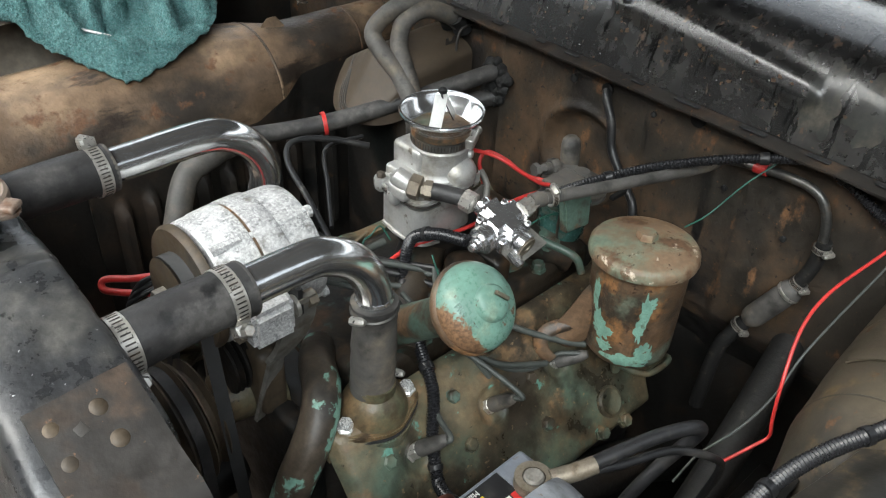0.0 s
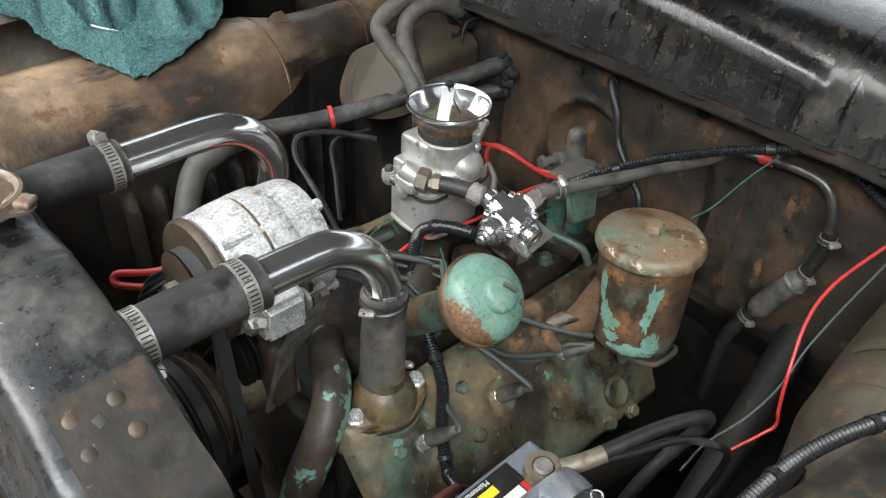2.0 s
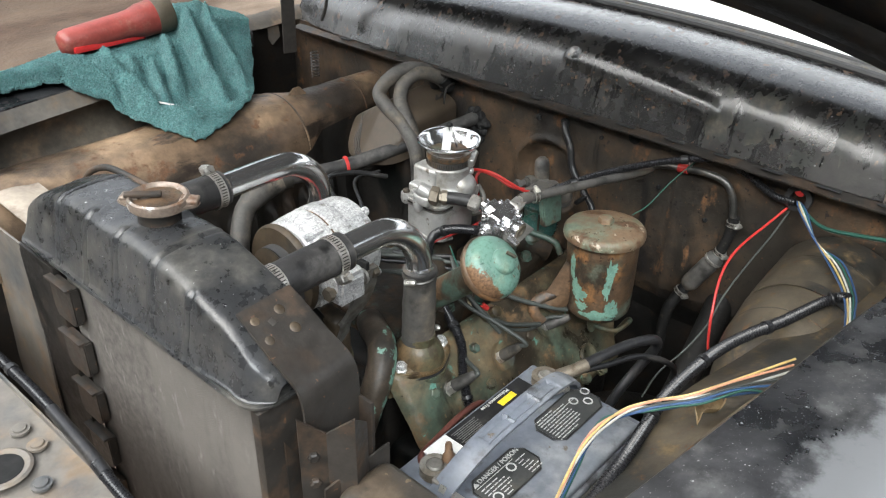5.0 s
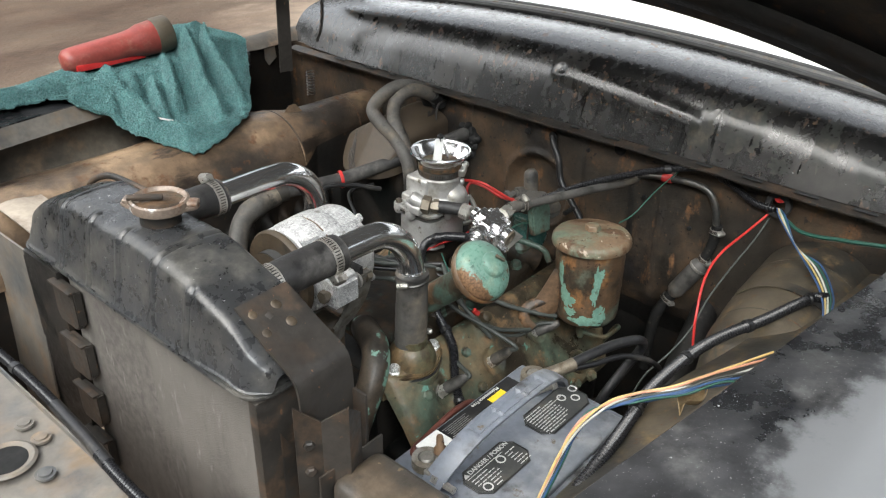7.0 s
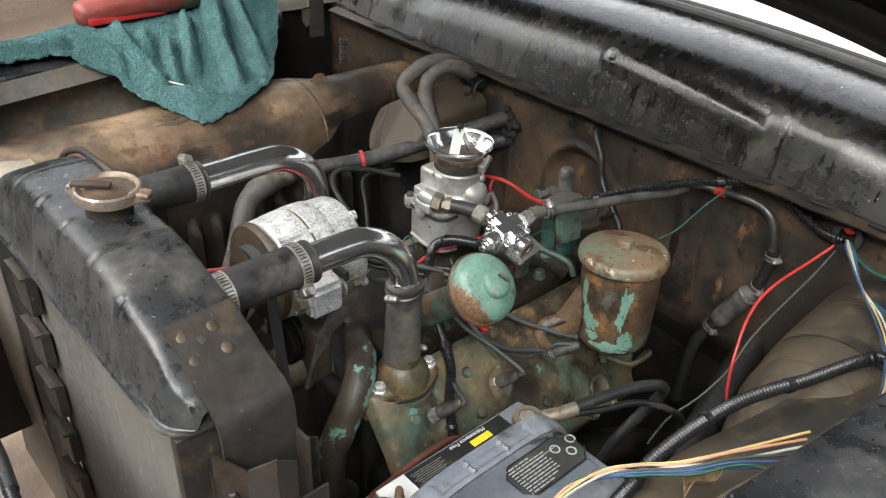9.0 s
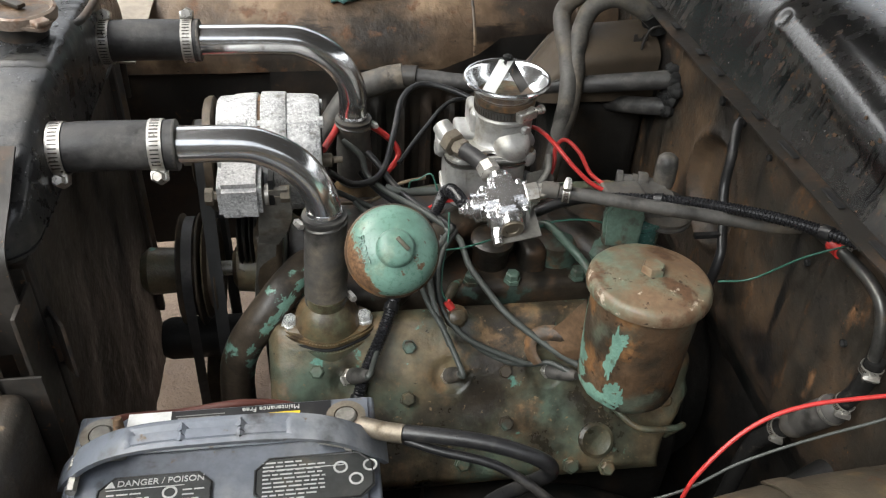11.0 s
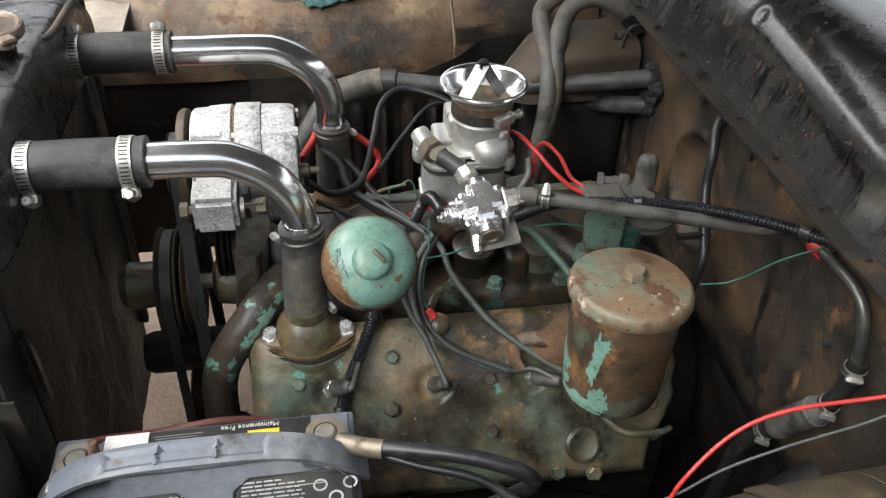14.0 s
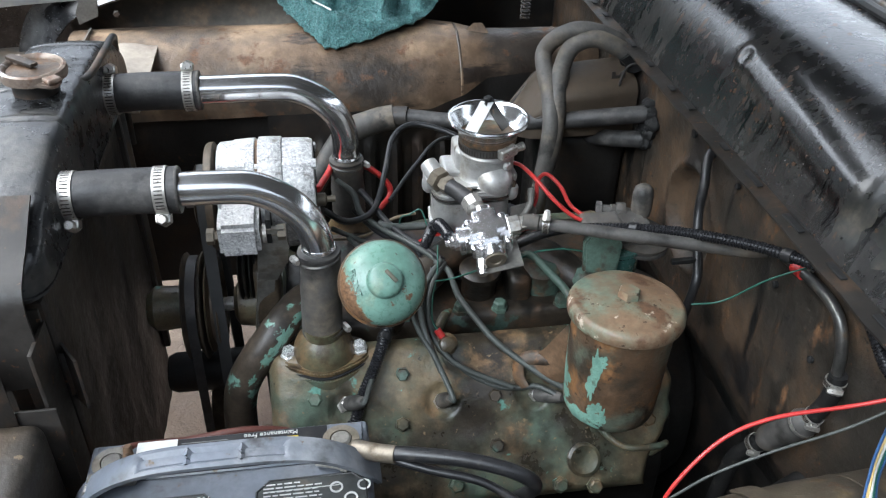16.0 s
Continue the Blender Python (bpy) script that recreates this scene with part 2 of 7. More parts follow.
        L.new(dot.outputs["Value"], add.inputs[2])
        f = ramp(add.outputs[0], -soft, soft)
        cs = N.new("ShaderNodeVectorMath")
        cs.operation = "SCALE"
        cs.inputs[0].default_value = tint
        L.new(ramp(cloud(sscale * 3, 5.0), 0.3, 0.7, 0.55, 1.45), cs.inputs["Scale"])
        colour, rr = mix(f, colour, cs.outputs[0]), mix(f, rr, srough, "FLOAT")
    L.new(colour, bsdf.inputs["Base Color"])
    L.new(rr, bsdf.inputs["Roughness"])
    if hasattr(mm, "is_linked"):
        L.new(mm, bsdf.inputs["Metallic"])
    else:
        bsdf.inputs["Metallic"].default_value = mm
    bsdf.inputs["Coat Weight"].default_value = coat
    bsdf.inputs["Coat Roughness"].default_value = 0.12
    if sheen:
        bsdf.inputs["Sheen Weight"].default_value = sheen
    prev = None
    for sc, h in relief:
        b = N.new("ShaderNodeBump")
        b.inputs["Strength"].default_value, b.inputs["Distance"].default_value = 1.0, h
        L.new(cloud(sc, 5.0), b.inputs["Height"])
        if prev:
            L.new(prev, b.inputs["Normal"])
        prev = b.outputs[0]
    if prev:
        L.new(prev, bsdf.inputs["Normal"])
    return ma


RUST, RUST_DARK, TEAL = (0.17, 0.085, 0.045), (0.05, 0.035, 0.025), (0.13, 0.29, 0.23)
M_PAINT = surf("worn_black_paint", (0.011, 0.0105, 0.0105), 0.24, coat=1.0, vary=0.2, vscale=7, scatter=0,
               layers=(((0.035, 0.032, 0.028), 6, 0.4, 0.5, 0.36, 0), ((0.006, 0.006, 0.006), 34, 0.38, 0.12, 0.12, 0, (1, 1, 0.12)), ((0.11, 0.062, 0.036), 46, 0.22, 0.2, 0.7, 0, (1, 1, 0.4)), ((0.2, 0.105, 0.05), 110, 0.13, 0.1, 0.8, 0),
                       ((0.45, 0.45, 0.45), 150, 0.09, 0.1, 0.4, 0)), relief=((60, 0.0006), (6, 0.003), (240, 0.0003)))
M_PAINT.node_tree.nodes["Principled BSDF"].inputs["Coat IOR"].default_value = 1.75
M_PAINT.node_tree.nodes["Principled BSDF"].inputs["Coat Roughness"].default_value = 0.27
M_FLECK = surf("orange_rust_fleck", (0.085, 0.048, 0.026), 0.7, vary=0.4, vscale=60, relief=((200, 0.0004),))
M_RUNS = surf("glossy_black_paint_runs", (0.006, 0.006, 0.006), 0.2, coat=0.5, vary=0.2, vscale=30, scatter=0)
M_PRIMER = surf("dull_grey_old_primer", (0.03, 0.031, 0.028), 0.34, coat=0.6, vary=0.2, vscale=16, layers=(((0.09, 0.08, 0.06), 26, 0.3, 0.5, 0.6, 0),), relief=((120, 0.0003),))
M_LINER = surf("rust_mottled_hood_underside", (0.035, 0.028, 0.021), 0.6, vary=0.3, vscale=5, scatter=0,
               layers=(((0.075, 0.052, 0.033), 7, 0.4, 0.4, 0.7, 0), ((0.014, 0.012, 0.011), 9, 0.4, 0.4, 0.5, 0), ((0.12, 0.075, 0.042), 40, 0.18, 0.25, 0.75, 0)), relief=((30, 0.0012),))
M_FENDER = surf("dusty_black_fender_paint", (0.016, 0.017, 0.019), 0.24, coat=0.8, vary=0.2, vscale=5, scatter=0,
                layers=(((0.055, 0.055, 0.058), 5, 0.45, 0.5, 0.42, 0), ((0.1, 0.1, 0.1), 14, 0.3, 0.35, 0.5, 0), ((0.006, 0.006, 0.007), 18, 0.26, 0.9, 0.22, 0), ((0.35, 0.35, 0.35), 400, 0.16, 0.15, 0.5, 0), ((0.4, 0.4, 0.4), 160, 0.11, 0.1, 0.5, 0)), relief=((90, 0.0004), (5, 0.004)), low_y_grey=(0.055, 0.085, (0.16, 0.165, 0.17)))
M_FIREWALL = surf("rusty_firewall_steel", (0.032, 0.027, 0.021), 0.52, vary=0.35, vscale=6, scatter=0,
                  layers=(((0.082, 0.052, 0.03), 5, 0.44, 0.35, 0.65, 0), ((0.02, 0.018, 0.017), 6, 0.42, 0.3, 0.4, 0), ((0.15, 0.078, 0.036), 30, 0.24, 0.25, 0.75, 0, (1, 1, 0.6)), ((0.014, 0.013, 0.012), 22, 0.24, 0.12, 0.35, 0, (1, 1, 0.15)), ((0.2, 0.1, 0.045), 170, 0.12, 0.12, 0.8, 0), ((0.008, 0.007, 0.007), 100, 0.2, 0.1, 0.5, 0), ((0.15, 0.08, 0.04), 70, 0.1, 0.15, 0.8, 0), ((0.015, 0.013, 0.012), 45, 0.16, 0.12, 0.6, 0)),
                  relief=((14, 0.004), (60, 0.0014), (200, 0.0005)))
M_APRON = surf("tan_rusted_apron", (0.125, 0.083, 0.052), 0.4, vary=0.3, vscale=6, scatter=0,
               layers=(((0.29, 0.2, 0.125), 5, 0.42, 0.4, 0.55, 0), ((0.035, 0.028, 0.022), 4.5, 0.46, 0.35, 0.4, 0), ((0.12, 0.06, 0.03), 26, 0.28, 0.25, 0.7, 0), ((0.028, 0.02, 0.015), 16, 0.3, 0.15, 0.35, 0, (0.3, 1, 1)), ((0.03, 0.02, 0.014), 120, 0.11, 0.12, 0.8, 0)),
               relief=((10, 0.004), (40, 0.0014), (200, 0.0005)))
# greasy steel, made near black so the colour also holds the bay's deep shade
M_GRIME_SHADE = surf("greasy_steel_shade_dark", (0.0105, 0.009, 0.0075), 0.62, vary=0.4, vscale=14,
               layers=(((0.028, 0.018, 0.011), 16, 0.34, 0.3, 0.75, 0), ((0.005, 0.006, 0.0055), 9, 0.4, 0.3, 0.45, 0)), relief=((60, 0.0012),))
M_RADIATOR = surf("satin_black_tank", (0.034, 0.035, 0.037), 0.3, vary=0.25, vscale=10, coat=0.2,
                  layers=(((0.012, 0.012, 0.012), 11, 0.3, 0.2, 0.25, 0), ((0.1, 0.095, 0.085), 16, 0.34, 0.5, 0.5, 0), ((0.009, 0.009, 0.009), 60, 0.2, 0.12, 0.3, 0), ((0.5, 0.5, 0.5), 160, 0.11, 0.08, 0.5, 0)), relief=((40, 0.0009), (200, 0.0003)))
M_CORE = surf("dusty_radiator_core", (0.17, 0.157, 0.14), 0.85, vary=0.12, vscale=9,
              layers=(((0.12, 0.11, 0.1), 14, 0.4, 0.5, 0.85, 0, (1, 1, 0.12)), ((0.22, 0.205, 0.19), 60, 0.22, 0.25, 0.85, 0, (1, 1, 0.3))), relief=((500, 0.0012),))
# rust specks over a base darkened for the shade in the gaps
M_SPLASH = surf("rusty_panel_shade_dark", (0.012, 0.0105, 0.009), 0.6, vary=0.35, vscale=8, scatter=0, layers=(((0.034, 0.022, 0.014), 9, 0.34, 0.4, 0.7, 0), ((0.006, 0.006, 0.006), 14, 0.34, 0.3, 0.5, 0), ((0.07, 0.04, 0.022), 60, 0.14, 0.2, 0.75, 0)), relief=((30, 0.0016), (160, 0.0004)))
M_BRACKET = surf("brown_black_bracket_steel", (0.036, 0.032, 0.028), 0.5, vary=0.3, vscale=14,
                 layers=(((0.095, 0.062, 0.04), 18, 0.34, 0.4, 0.65, 0), ((0.014, 0.013, 0.012), 9, 0.3, 0.3, 0.4, 0), ((0.16, 0.09, 0.05), 110, 0.17, 0.12, 0.7, 0),), relief=((60, 0.0006),))
M_HEAD = surf("greasy_cast_iron", (0.14, 0.107, 0.062), 0.42, vary=0.3, vscale=14, scatter=0.2,
              layers=(((0.09, 0.125, 0.092), 9, 0.48, 0.5, 0.4, 0), ((0.038, 0.03, 0.021), 8, 0.38, 0.35, 0.3, 0), ((0.2, 0.125, 0.065), 20, 0.3, 0.3, 0.55, 0), ((0.024, 0.02, 0.014), 11, 0.3, 0.45, 0.25, 0), (TEAL, 26, 0.2, 0.1, 0.45, 0), ((0.22, 0.16, 0.09), 130, 0.18, 0.2, 0.6, 0), ((0.025, 0.018, 0.012), 90, 0.13, 0.12, 0.4, 0)),
              relief=((90, 0.0012), (28, 0.0016)))
M_MANIFOLD = surf("oily_brown_castings", (0.03, 0.023, 0.016), 0.45, vary=0.35, vscale=18, layers=(((0.07, 0.04, 0.021), 22, 0.36, 0.3, 0.6, 0), ((0.012, 0.011, 0.009), 16, 0.4, 0.3, 0.35, 0), ((0.04, 0.065, 0.052), 30, 0.22, 0.15, 0.5, 0)), relief=((70, 0.0012),))
M_GREEN = surf("chipped_turquoise_engine_paint", (0.15, 0.275, 0.22), 0.32, vary=0.15, vscale=22, scatter=0,
               layers=(((0.1, 0.185, 0.15), 14, 0.42, 0.4, 0.4, 0), ((0.2, 0.29, 0.22), 40, 0.3, 0.3, 0.4, 0), ((0.13, 0.075, 0.04), 50, 0.16, 0.06, 0.65, 0), ((0.07, 0.05, 0.03), 130, 0.17, 0.12, 0.6, 0)), relief=((70, 0.0006),),
               side=((0.4395, 0.446, 0.957), (-0.9, -0.1, -0.4), 0.001, (0.16, 0.088, 0.045), 0.6, 90, 0.006))
M_TEAL = surf("flaking_turquoise_paint", (0.17, 0.315, 0.25), 0.42, vary=0.2, vscale=60, scatter=0.1, layers=(((0.1, 0.15, 0.11), 60, 0.3, 0.3, 0.5, 0), ((0.12, 0.07, 0.04), 120, 0.2, 0.15, 0.6, 0)), relief=((120, 0.0004),))
M_NECK = surf("brown_cast_thermostat_housing", (0.155, 0.1, 0.05), 0.42, vary=0.3, vscale=24, scatter=0.1,
              layers=(((0.085, 0.085, 0.05), 22, 0.42, 0.5, 0.4, 0), ((0.05, 0.034, 0.02), 30, 0.36, 0.3, 0.45, 0), ((0.12, 0.2, 0.155), 40, 0.16, 0.1, 0.45, 0)), relief=((80, 0.0008),))
M_GREENDULL = surf("grimy_turquoise_castings", (0.072, 0.112, 0.088), 0.45, vary=0.3, vscale=22,
                   layers=(((0.055, 0.042, 0.028), 16, 0.48, 0.2, 0.5, 0), ((0.13, 0.08, 0.045), 30, 0.3, 0.2, 0.6, 0)), relief=((80, 0.001),))
M_CAN = surf("rusted_canister_paint", (0.115, 0.07, 0.04), 0.48, vary=0.3, vscale=18, scatter=0,
             layers=(((0.04, 0.032, 0.023), 14, 0.46, 0.3, 0.42, 0), ((0.2, 0.1, 0.04), 24, 0.34, 0.3, 0.65, 0), ((0.1, 0.115, 0.085), 16, 0.3, 0.3, 0.45, 0), ((0.03, 0.022, 0.016), 20, 0.28, 0.15, 0.4, 0, (1, 1, 0.3)), ((0.06, 0.035, 0.02), 80, 0.22, 0.12, 0.7, 0)),
             relief=((50, 0.001), (200, 0.0004)))
M_LID = surf("rusty_tan_lid", (0.21, 0.135, 0.082), 0.42, vary=0.25, vscale=20, scatter=0,
             layers=(((0.14, 0.19, 0.14), 10, 0.4, 0.35, 0.5, 0), ((0.12, 0.065, 0.035), 24, 0.36, 0.25, 0.65, 0), ((0.5, 0.42, 0.33), 60, 0.2, 0.12, 0.5, 0), ((0.05, 0.03, 0.018), 90, 0.2, 0.12, 0.7, 0)), relief=((60, 0.0008),))
M_CHROME = surf("chrome", (0.82, 0.83, 0.84), 0.17, 0.96, vary=0.03, vscale=12, layers=(((0.5, 0.5, 0.5), 9, 0.3, 0.9, 0.24, 0.92), ((0.2, 0.17, 0.14), 140, 0.1, 0.15, 0.5, 0.5)), scatter=0)
M_POLISH = surf("bright_polished_chrome", (0.87, 0.87, 0.88), 0.27, 0.97, vary=0.02, scatter=0)
M_STRAP = surf("pale_grey_steel", (0.2, 0.19, 0.17), 0.5, 0.3, vary=0.25, vscale=30, layers=(((0.1, 0.085, 0.065), 24, 0.34, 0.3, 0.6, 0),), relief=((80, 0.0005),))
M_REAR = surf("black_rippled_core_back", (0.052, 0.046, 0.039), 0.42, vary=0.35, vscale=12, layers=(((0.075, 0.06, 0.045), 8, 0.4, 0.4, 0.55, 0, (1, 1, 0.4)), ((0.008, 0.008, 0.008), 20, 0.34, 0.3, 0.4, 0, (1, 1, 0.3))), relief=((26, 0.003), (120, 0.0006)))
M_BRIGHT = surf("bright_steel", (0.56, 0.54, 0.5), 0.34, 0.8, vary=0.1, vscale=40, layers=(((0.22, 0.17, 0.12), 60, 0.2, 0.6, 0.5, 0.4),))
M_ALLOY = surf("cast_alloy", (0.46, 0.455, 0.44), 0.42, 0.55, vary=0.12, vscale=40, layers=(((0.36, 0.34, 0.3), 24, 0.36, 0.4, 0.5, 0.6), ((0.12, 0.1, 0.08), 70, 0.16, 0.2, 0.6, 0.2)), relief=((260, 0.0003),), scatter=0.1)
M_ALT = surf("oxidised_cast_alloy", (0.42, 0.42, 0.42), 0.5, 0.4, vary=0.12, vscale=30, scatter=0.25,
             layers=(((0.62, 0.62, 0.615), 330, 0.47, 0.3, 0.7, 0.1), ((0.24, 0.24, 0.24), 260, 0.3, 0.25, 0.5, 0.5), ((0.62, 0.62, 0.61), 60, 0.34, 0.5, 0.65, 0.2), ((0.2, 0.185, 0.165), 34, 0.18, 0.3, 0.6, 0.3)), relief=((260, 0.0007), (60, 0.0006)))
M_BRASS = surf("tarnished_brass", (0.21, 0.18, 0.14), 0.45, 0.6, vary=0.2, vscale=50, layers=(((0.1, 0.075, 0.045), 50, 0.3, 0.5, 0.6, 0.2),))
M_HOSE = surf("dusty_black_rubber_hose", (0.026, 0.025, 0.025), 0.5, vary=0.25, vscale=30, layers=(((0.085, 0.08, 0.075), 22, 0.38, 0.5, 0.75, 0), ((0.012, 0.012, 0.012), 40, 0.26, 0.3, 0.4, 0)), relief=((300, 0.0003), (30, 0.0008)))
M_OLDHOSE = surf("grey_weathered_rubber", (0.085, 0.08, 0.074), 0.6, vary=0.25, vscale=25, layers=(((0.15, 0.125, 0.095), 16, 0.36, 0.5, 0.75, 0), ((0.03, 0.028, 0.026), 20, 0.34, 0.3, 0.5, 0)), relief=((200, 0.0004),))
M_BLACKWIRE = surf("black_cable_sleeve", (0.016, 0.016, 0.017), 0.36, vary=0.15, vscale=60, layers=(((0.06, 0.055, 0.05), 40, 0.22, 0.5, 0.6, 0),))
M_LOOM = surf("glossy_split_loom", (0.014, 0.014, 0.016), 0.3, vary=0.15, vscale=60)
M_REDWIRE = surf("red_wire", (0.55, 0.04, 0.036), 0.35, vary=0.1, vscale=60, scatter=0.1)
M_RUSTWIRE = surf("brown_red_cable", (0.09, 0.03, 0.022), 0.5, vary=0.2, vscale=40)
M_GREYWIRE = surf("grey_green_wire", (0.06, 0.066, 0.06), 0.5, vary=0.15, vscale=60)
M_YELLOWDUST = surf("dusty_tan_wire", (0.16, 0.12, 0.075), 0.6, vary=0.2, vscale=40)
M_GREENWIRE = surf("green_wire", (0.02, 0.09, 0.065), 0.45, vary=0.15, vscale=60)
M_BLUEWIRE = surf("blue_wire", (0.035, 0.085, 0.2), 0.4, vary=0.15, vscale=60)
M_YELLOWWIRE = surf("yellow_wire", (0.55, 0.4, 0.16), 0.45, vary=0.15, vscale=60)
M_WHITEWIRE = surf("white_wire", (0.5, 0.5, 0.46), 0.45, vary=0.15, vscale=60)
M_PINKWIRE = surf("salmon_wire", (0.55, 0.27, 0.17), 0.45, vary=0.15, vscale=60)
M_TOWEL = surf("teal_terry_cloth", (0.1, 0.265, 0.262), 0.95, vary=0.3, vscale=40, sheen=0.12, scatter=0,
               layers=(((0.2, 0.4, 0.395), 420, 0.42, 0.4, 0.95, 0), ((0.05, 0.16, 0.165), 260, 0.3, 0.4, 0.95, 0)), relief=((480, 0.006), (150, 0.004)))
M_TORCH = surf("faded_red_plastic", (0.27, 0.05, 0.04), 0.4, vary=0.15, vscale=20, layers=(((0.3, 0.14, 0.1), 30, 0.22, 0.5, 0.6, 0),), scatter=0)
M_TORCHRED = surf("bright_red_plastic", (0.6, 0.03, 0.03), 0.35, vary=0.1, vscale=20, scatter=0)
M_TORCHRING = surf("dull_brown_plastic", (0.1, 0.08, 0.055), 0.5, vary=0.15, vscale=30)
M_CASE = surf("blue_grey_battery_plastic", (0.135, 0.15, 0.178), 0.4, vary=0.15, vscale=14, scatter=0,
              layers=(((0.24, 0.25, 0.265), 9, 0.38, 0.5, 0.55, 0), ((0.06, 0.06, 0.062), 22, 0.3, 0.35, 0.5, 0), ((0.12, 0.09, 0.06), 60, 0.16, 0.2, 0.7, 0)), relief=((150, 0.0003),))
M_LABEL = surf("black_label", (0.012, 0.012, 0.013), 0.4, vary=0.1, vscale=40, layers=(((0.07, 0.065, 0.06), 25, 0.26, 0.6, 0.6, 0),), scatter=0)
M_LABELGREY = surf("dark_grey_label", (0.05, 0.052, 0.05), 0.4, vary=0.2, vscale=30, layers=(((0.1, 0.085, 0.06), 30, 0.25, 0.5, 0.6, 0),), scatter=0)
M_FAINT = surf("faint_fine_print", (0.2, 0.2, 0.19), 0.5, vary=0.2, vscale=90, scatter=0)
M_COVER = surf("worn_brown_black_cover", (0.05, 0.043, 0.036), 0.42, vary=0.3, vscale=12, scatter=0, layers=(((0.1, 0.075, 0.052), 10, 0.38, 0.35, 0.6, 0), ((0.016, 0.015, 0.014), 16, 0.34, 0.25, 0.35, 0), ((0.2, 0.15, 0.1), 90, 0.17, 0.12, 0.7, 0)), relief=((40, 0.001), (160, 0.0004)))
M_PRINT = surf("pale_print", (0.55, 0.55, 0.53), 0.5, vary=0.12, vscale=90, scatter=0)
M_YELLOW = surf("yellow_print", (0.75, 0.55, 0.03), 0.45, vary=0.08, vscale=40, scatter=0)
M_REDPRINT = surf("red_print", (0.55, 0.03, 0.03), 0.45, vary=0.08, vscale=40, scatter=0)
M_GREENPRINT = surf("green_print", (0.04, 0.2, 0.1), 0.45, vary=0.08, vscale=40, scatter=0)
M_WHITE = surf("white_sticker", (0.72, 0.72, 0.7), 0.45, vary=0.08, vscale=40, scatter=0)
M_PAD = surf("rusted_pulley_steel", (0.1, 0.075, 0.05), 0.5, 0.3, vary=0.3, vscale=20, layers=(((0.03, 0.026, 0.022), 16, 0.34, 0.5, 0.6, 0),))
M_BELT = surf("grey_worn_belt", (0.06, 0.06, 0.06), 0.6, vary=0.15, vscale=30, relief=((300, 0.0002),))
M_HEATER = surf("brown_painted_heater", (0.07, 0.052, 0.035), 0.55, vary=0.2, vscale=10, layers=(((0.06, 0.045, 0.035), 10, 0.34, 0.6, 0.6, 0),), relief=((40, 0.0006),))
M_GLASSBOWL = surf("grimy_green_bowl", (0.05, 0.13, 0.115), 0.2, vary=0.2, vscale=30, coat=0.5, layers=(((0.09, 0.07, 0.045), 30, 0.26, 0.4, 0.5, 0),))
# windshield pane: one nearly even opaque white
M_WINDSHIELD = surf("opaque_white_pane", (0.82, 0.84, 0.86), 0.4, vary=0.05, vscale=4, scatter=0)
M_SEAL = surf("old_rubber_seal", (0.03, 0.03, 0.03), 0.55, vary=0.2, vscale=30)
# flat black for black rubber parts and for the dark inside of openings
M_DARK = surf("flat_black", (0.008, 0.008, 0.008), 0.8, vary=0.1)
M_GROUND = surf("brown_packed_earth", (0.12, 0.083, 0.057), 0.75, vary=0.2, vscale=0.9, scatter=0,
                layers=(((0.23, 0.175, 0.13), 0.9, 0.34, 0.3, 0.85, 0, (0.4, 1, 1)), ((0.075, 0.046, 0.03), 1.3, 0.36, 0.4, 0.6, 0, (0.35, 1, 1))), relief=((5, 0.02), (40, 0.004)))
M_GRILLE = surf("scuffed_grey_panel", (0.17, 0.155, 0.135), 0.55, vary=0.2, vscale=10, scatter=0,
                layers=(((0.25, 0.17, 0.1), 12, 0.3, 0.6, 0.7, 0), ((0.07, 0.075, 0.08), 9, 0.3, 0.5, 0.5, 0)), relief=((60, 0.0006),))
M_NEARAPRON = surf("olive_brown_apron", (0.09, 0.072, 0.049), 0.5, vary=0.3, vscale=6, scatter=0,
               layers=(((0.025, 0.024, 0.021), 5, 0.45, 0.4, 0.45, 0), ((0.15, 0.105, 0.055), 26, 0.24, 0.4, 0.6, 0), ((0.13, 0.07, 0.035), 40, 0.2, 0.2, 0.7, 0)),
               relief=((24, 0.0016), (160, 0.0004)))
M_PIPE = surf("brown_pipe_flaking_turquoise", (0.075, 0.058, 0.042), 0.45, vary=0.3, vscale=22, scatter=0,
                   layers=(((0.035, 0.03, 0.025), 12, 0.42, 0.3, 0.4, 0), ((0.2, 0.36, 0.29), 17, 0.3, 0.06, 0.45, 0)), relief=((80, 0.0008),))
M_CAP = surf("weathered_pale_cap", (0.26, 0.205, 0.165), 0.4, 0.3, vary=0.2, vscale=30, scatter=0,
             layers=(((0.16, 0.09, 0.055), 26, 0.36, 0.2, 0.6, 0), ((0.6, 0.58, 0.55), 40, 0.25, 0.2, 0.35, 0.5)), relief=((80, 0.0006),))
M_STEELPIPE = surf("dull_steel_pipe", (0.13, 0.127, 0.12), 0.42, 0.8, vary=0.2, vscale=40, layers=(((0.1, 0.075, 0.05), 40, 0.34, 0.3, 0.6, 0.3),), scatter=0)
# for the added unseen walls that keep low sky out of reflections
M_SKYBLOCK = surf("dark_sky_blocker", (0.05, 0.045, 0.038), 0.8, vary=0.3, vscale=0.6, scatter=0, relief=((3, 0.02),))
M_TAN = surf("pale_tan_plate", (0.34, 0.29, 0.235), 0.55, vary=0.2, vscale=12, scatter=0, layers=(((0.16, 0.12, 0.09), 14, 0.32, 0.4, 0.6, 0),), relief=((60, 0.0006),))
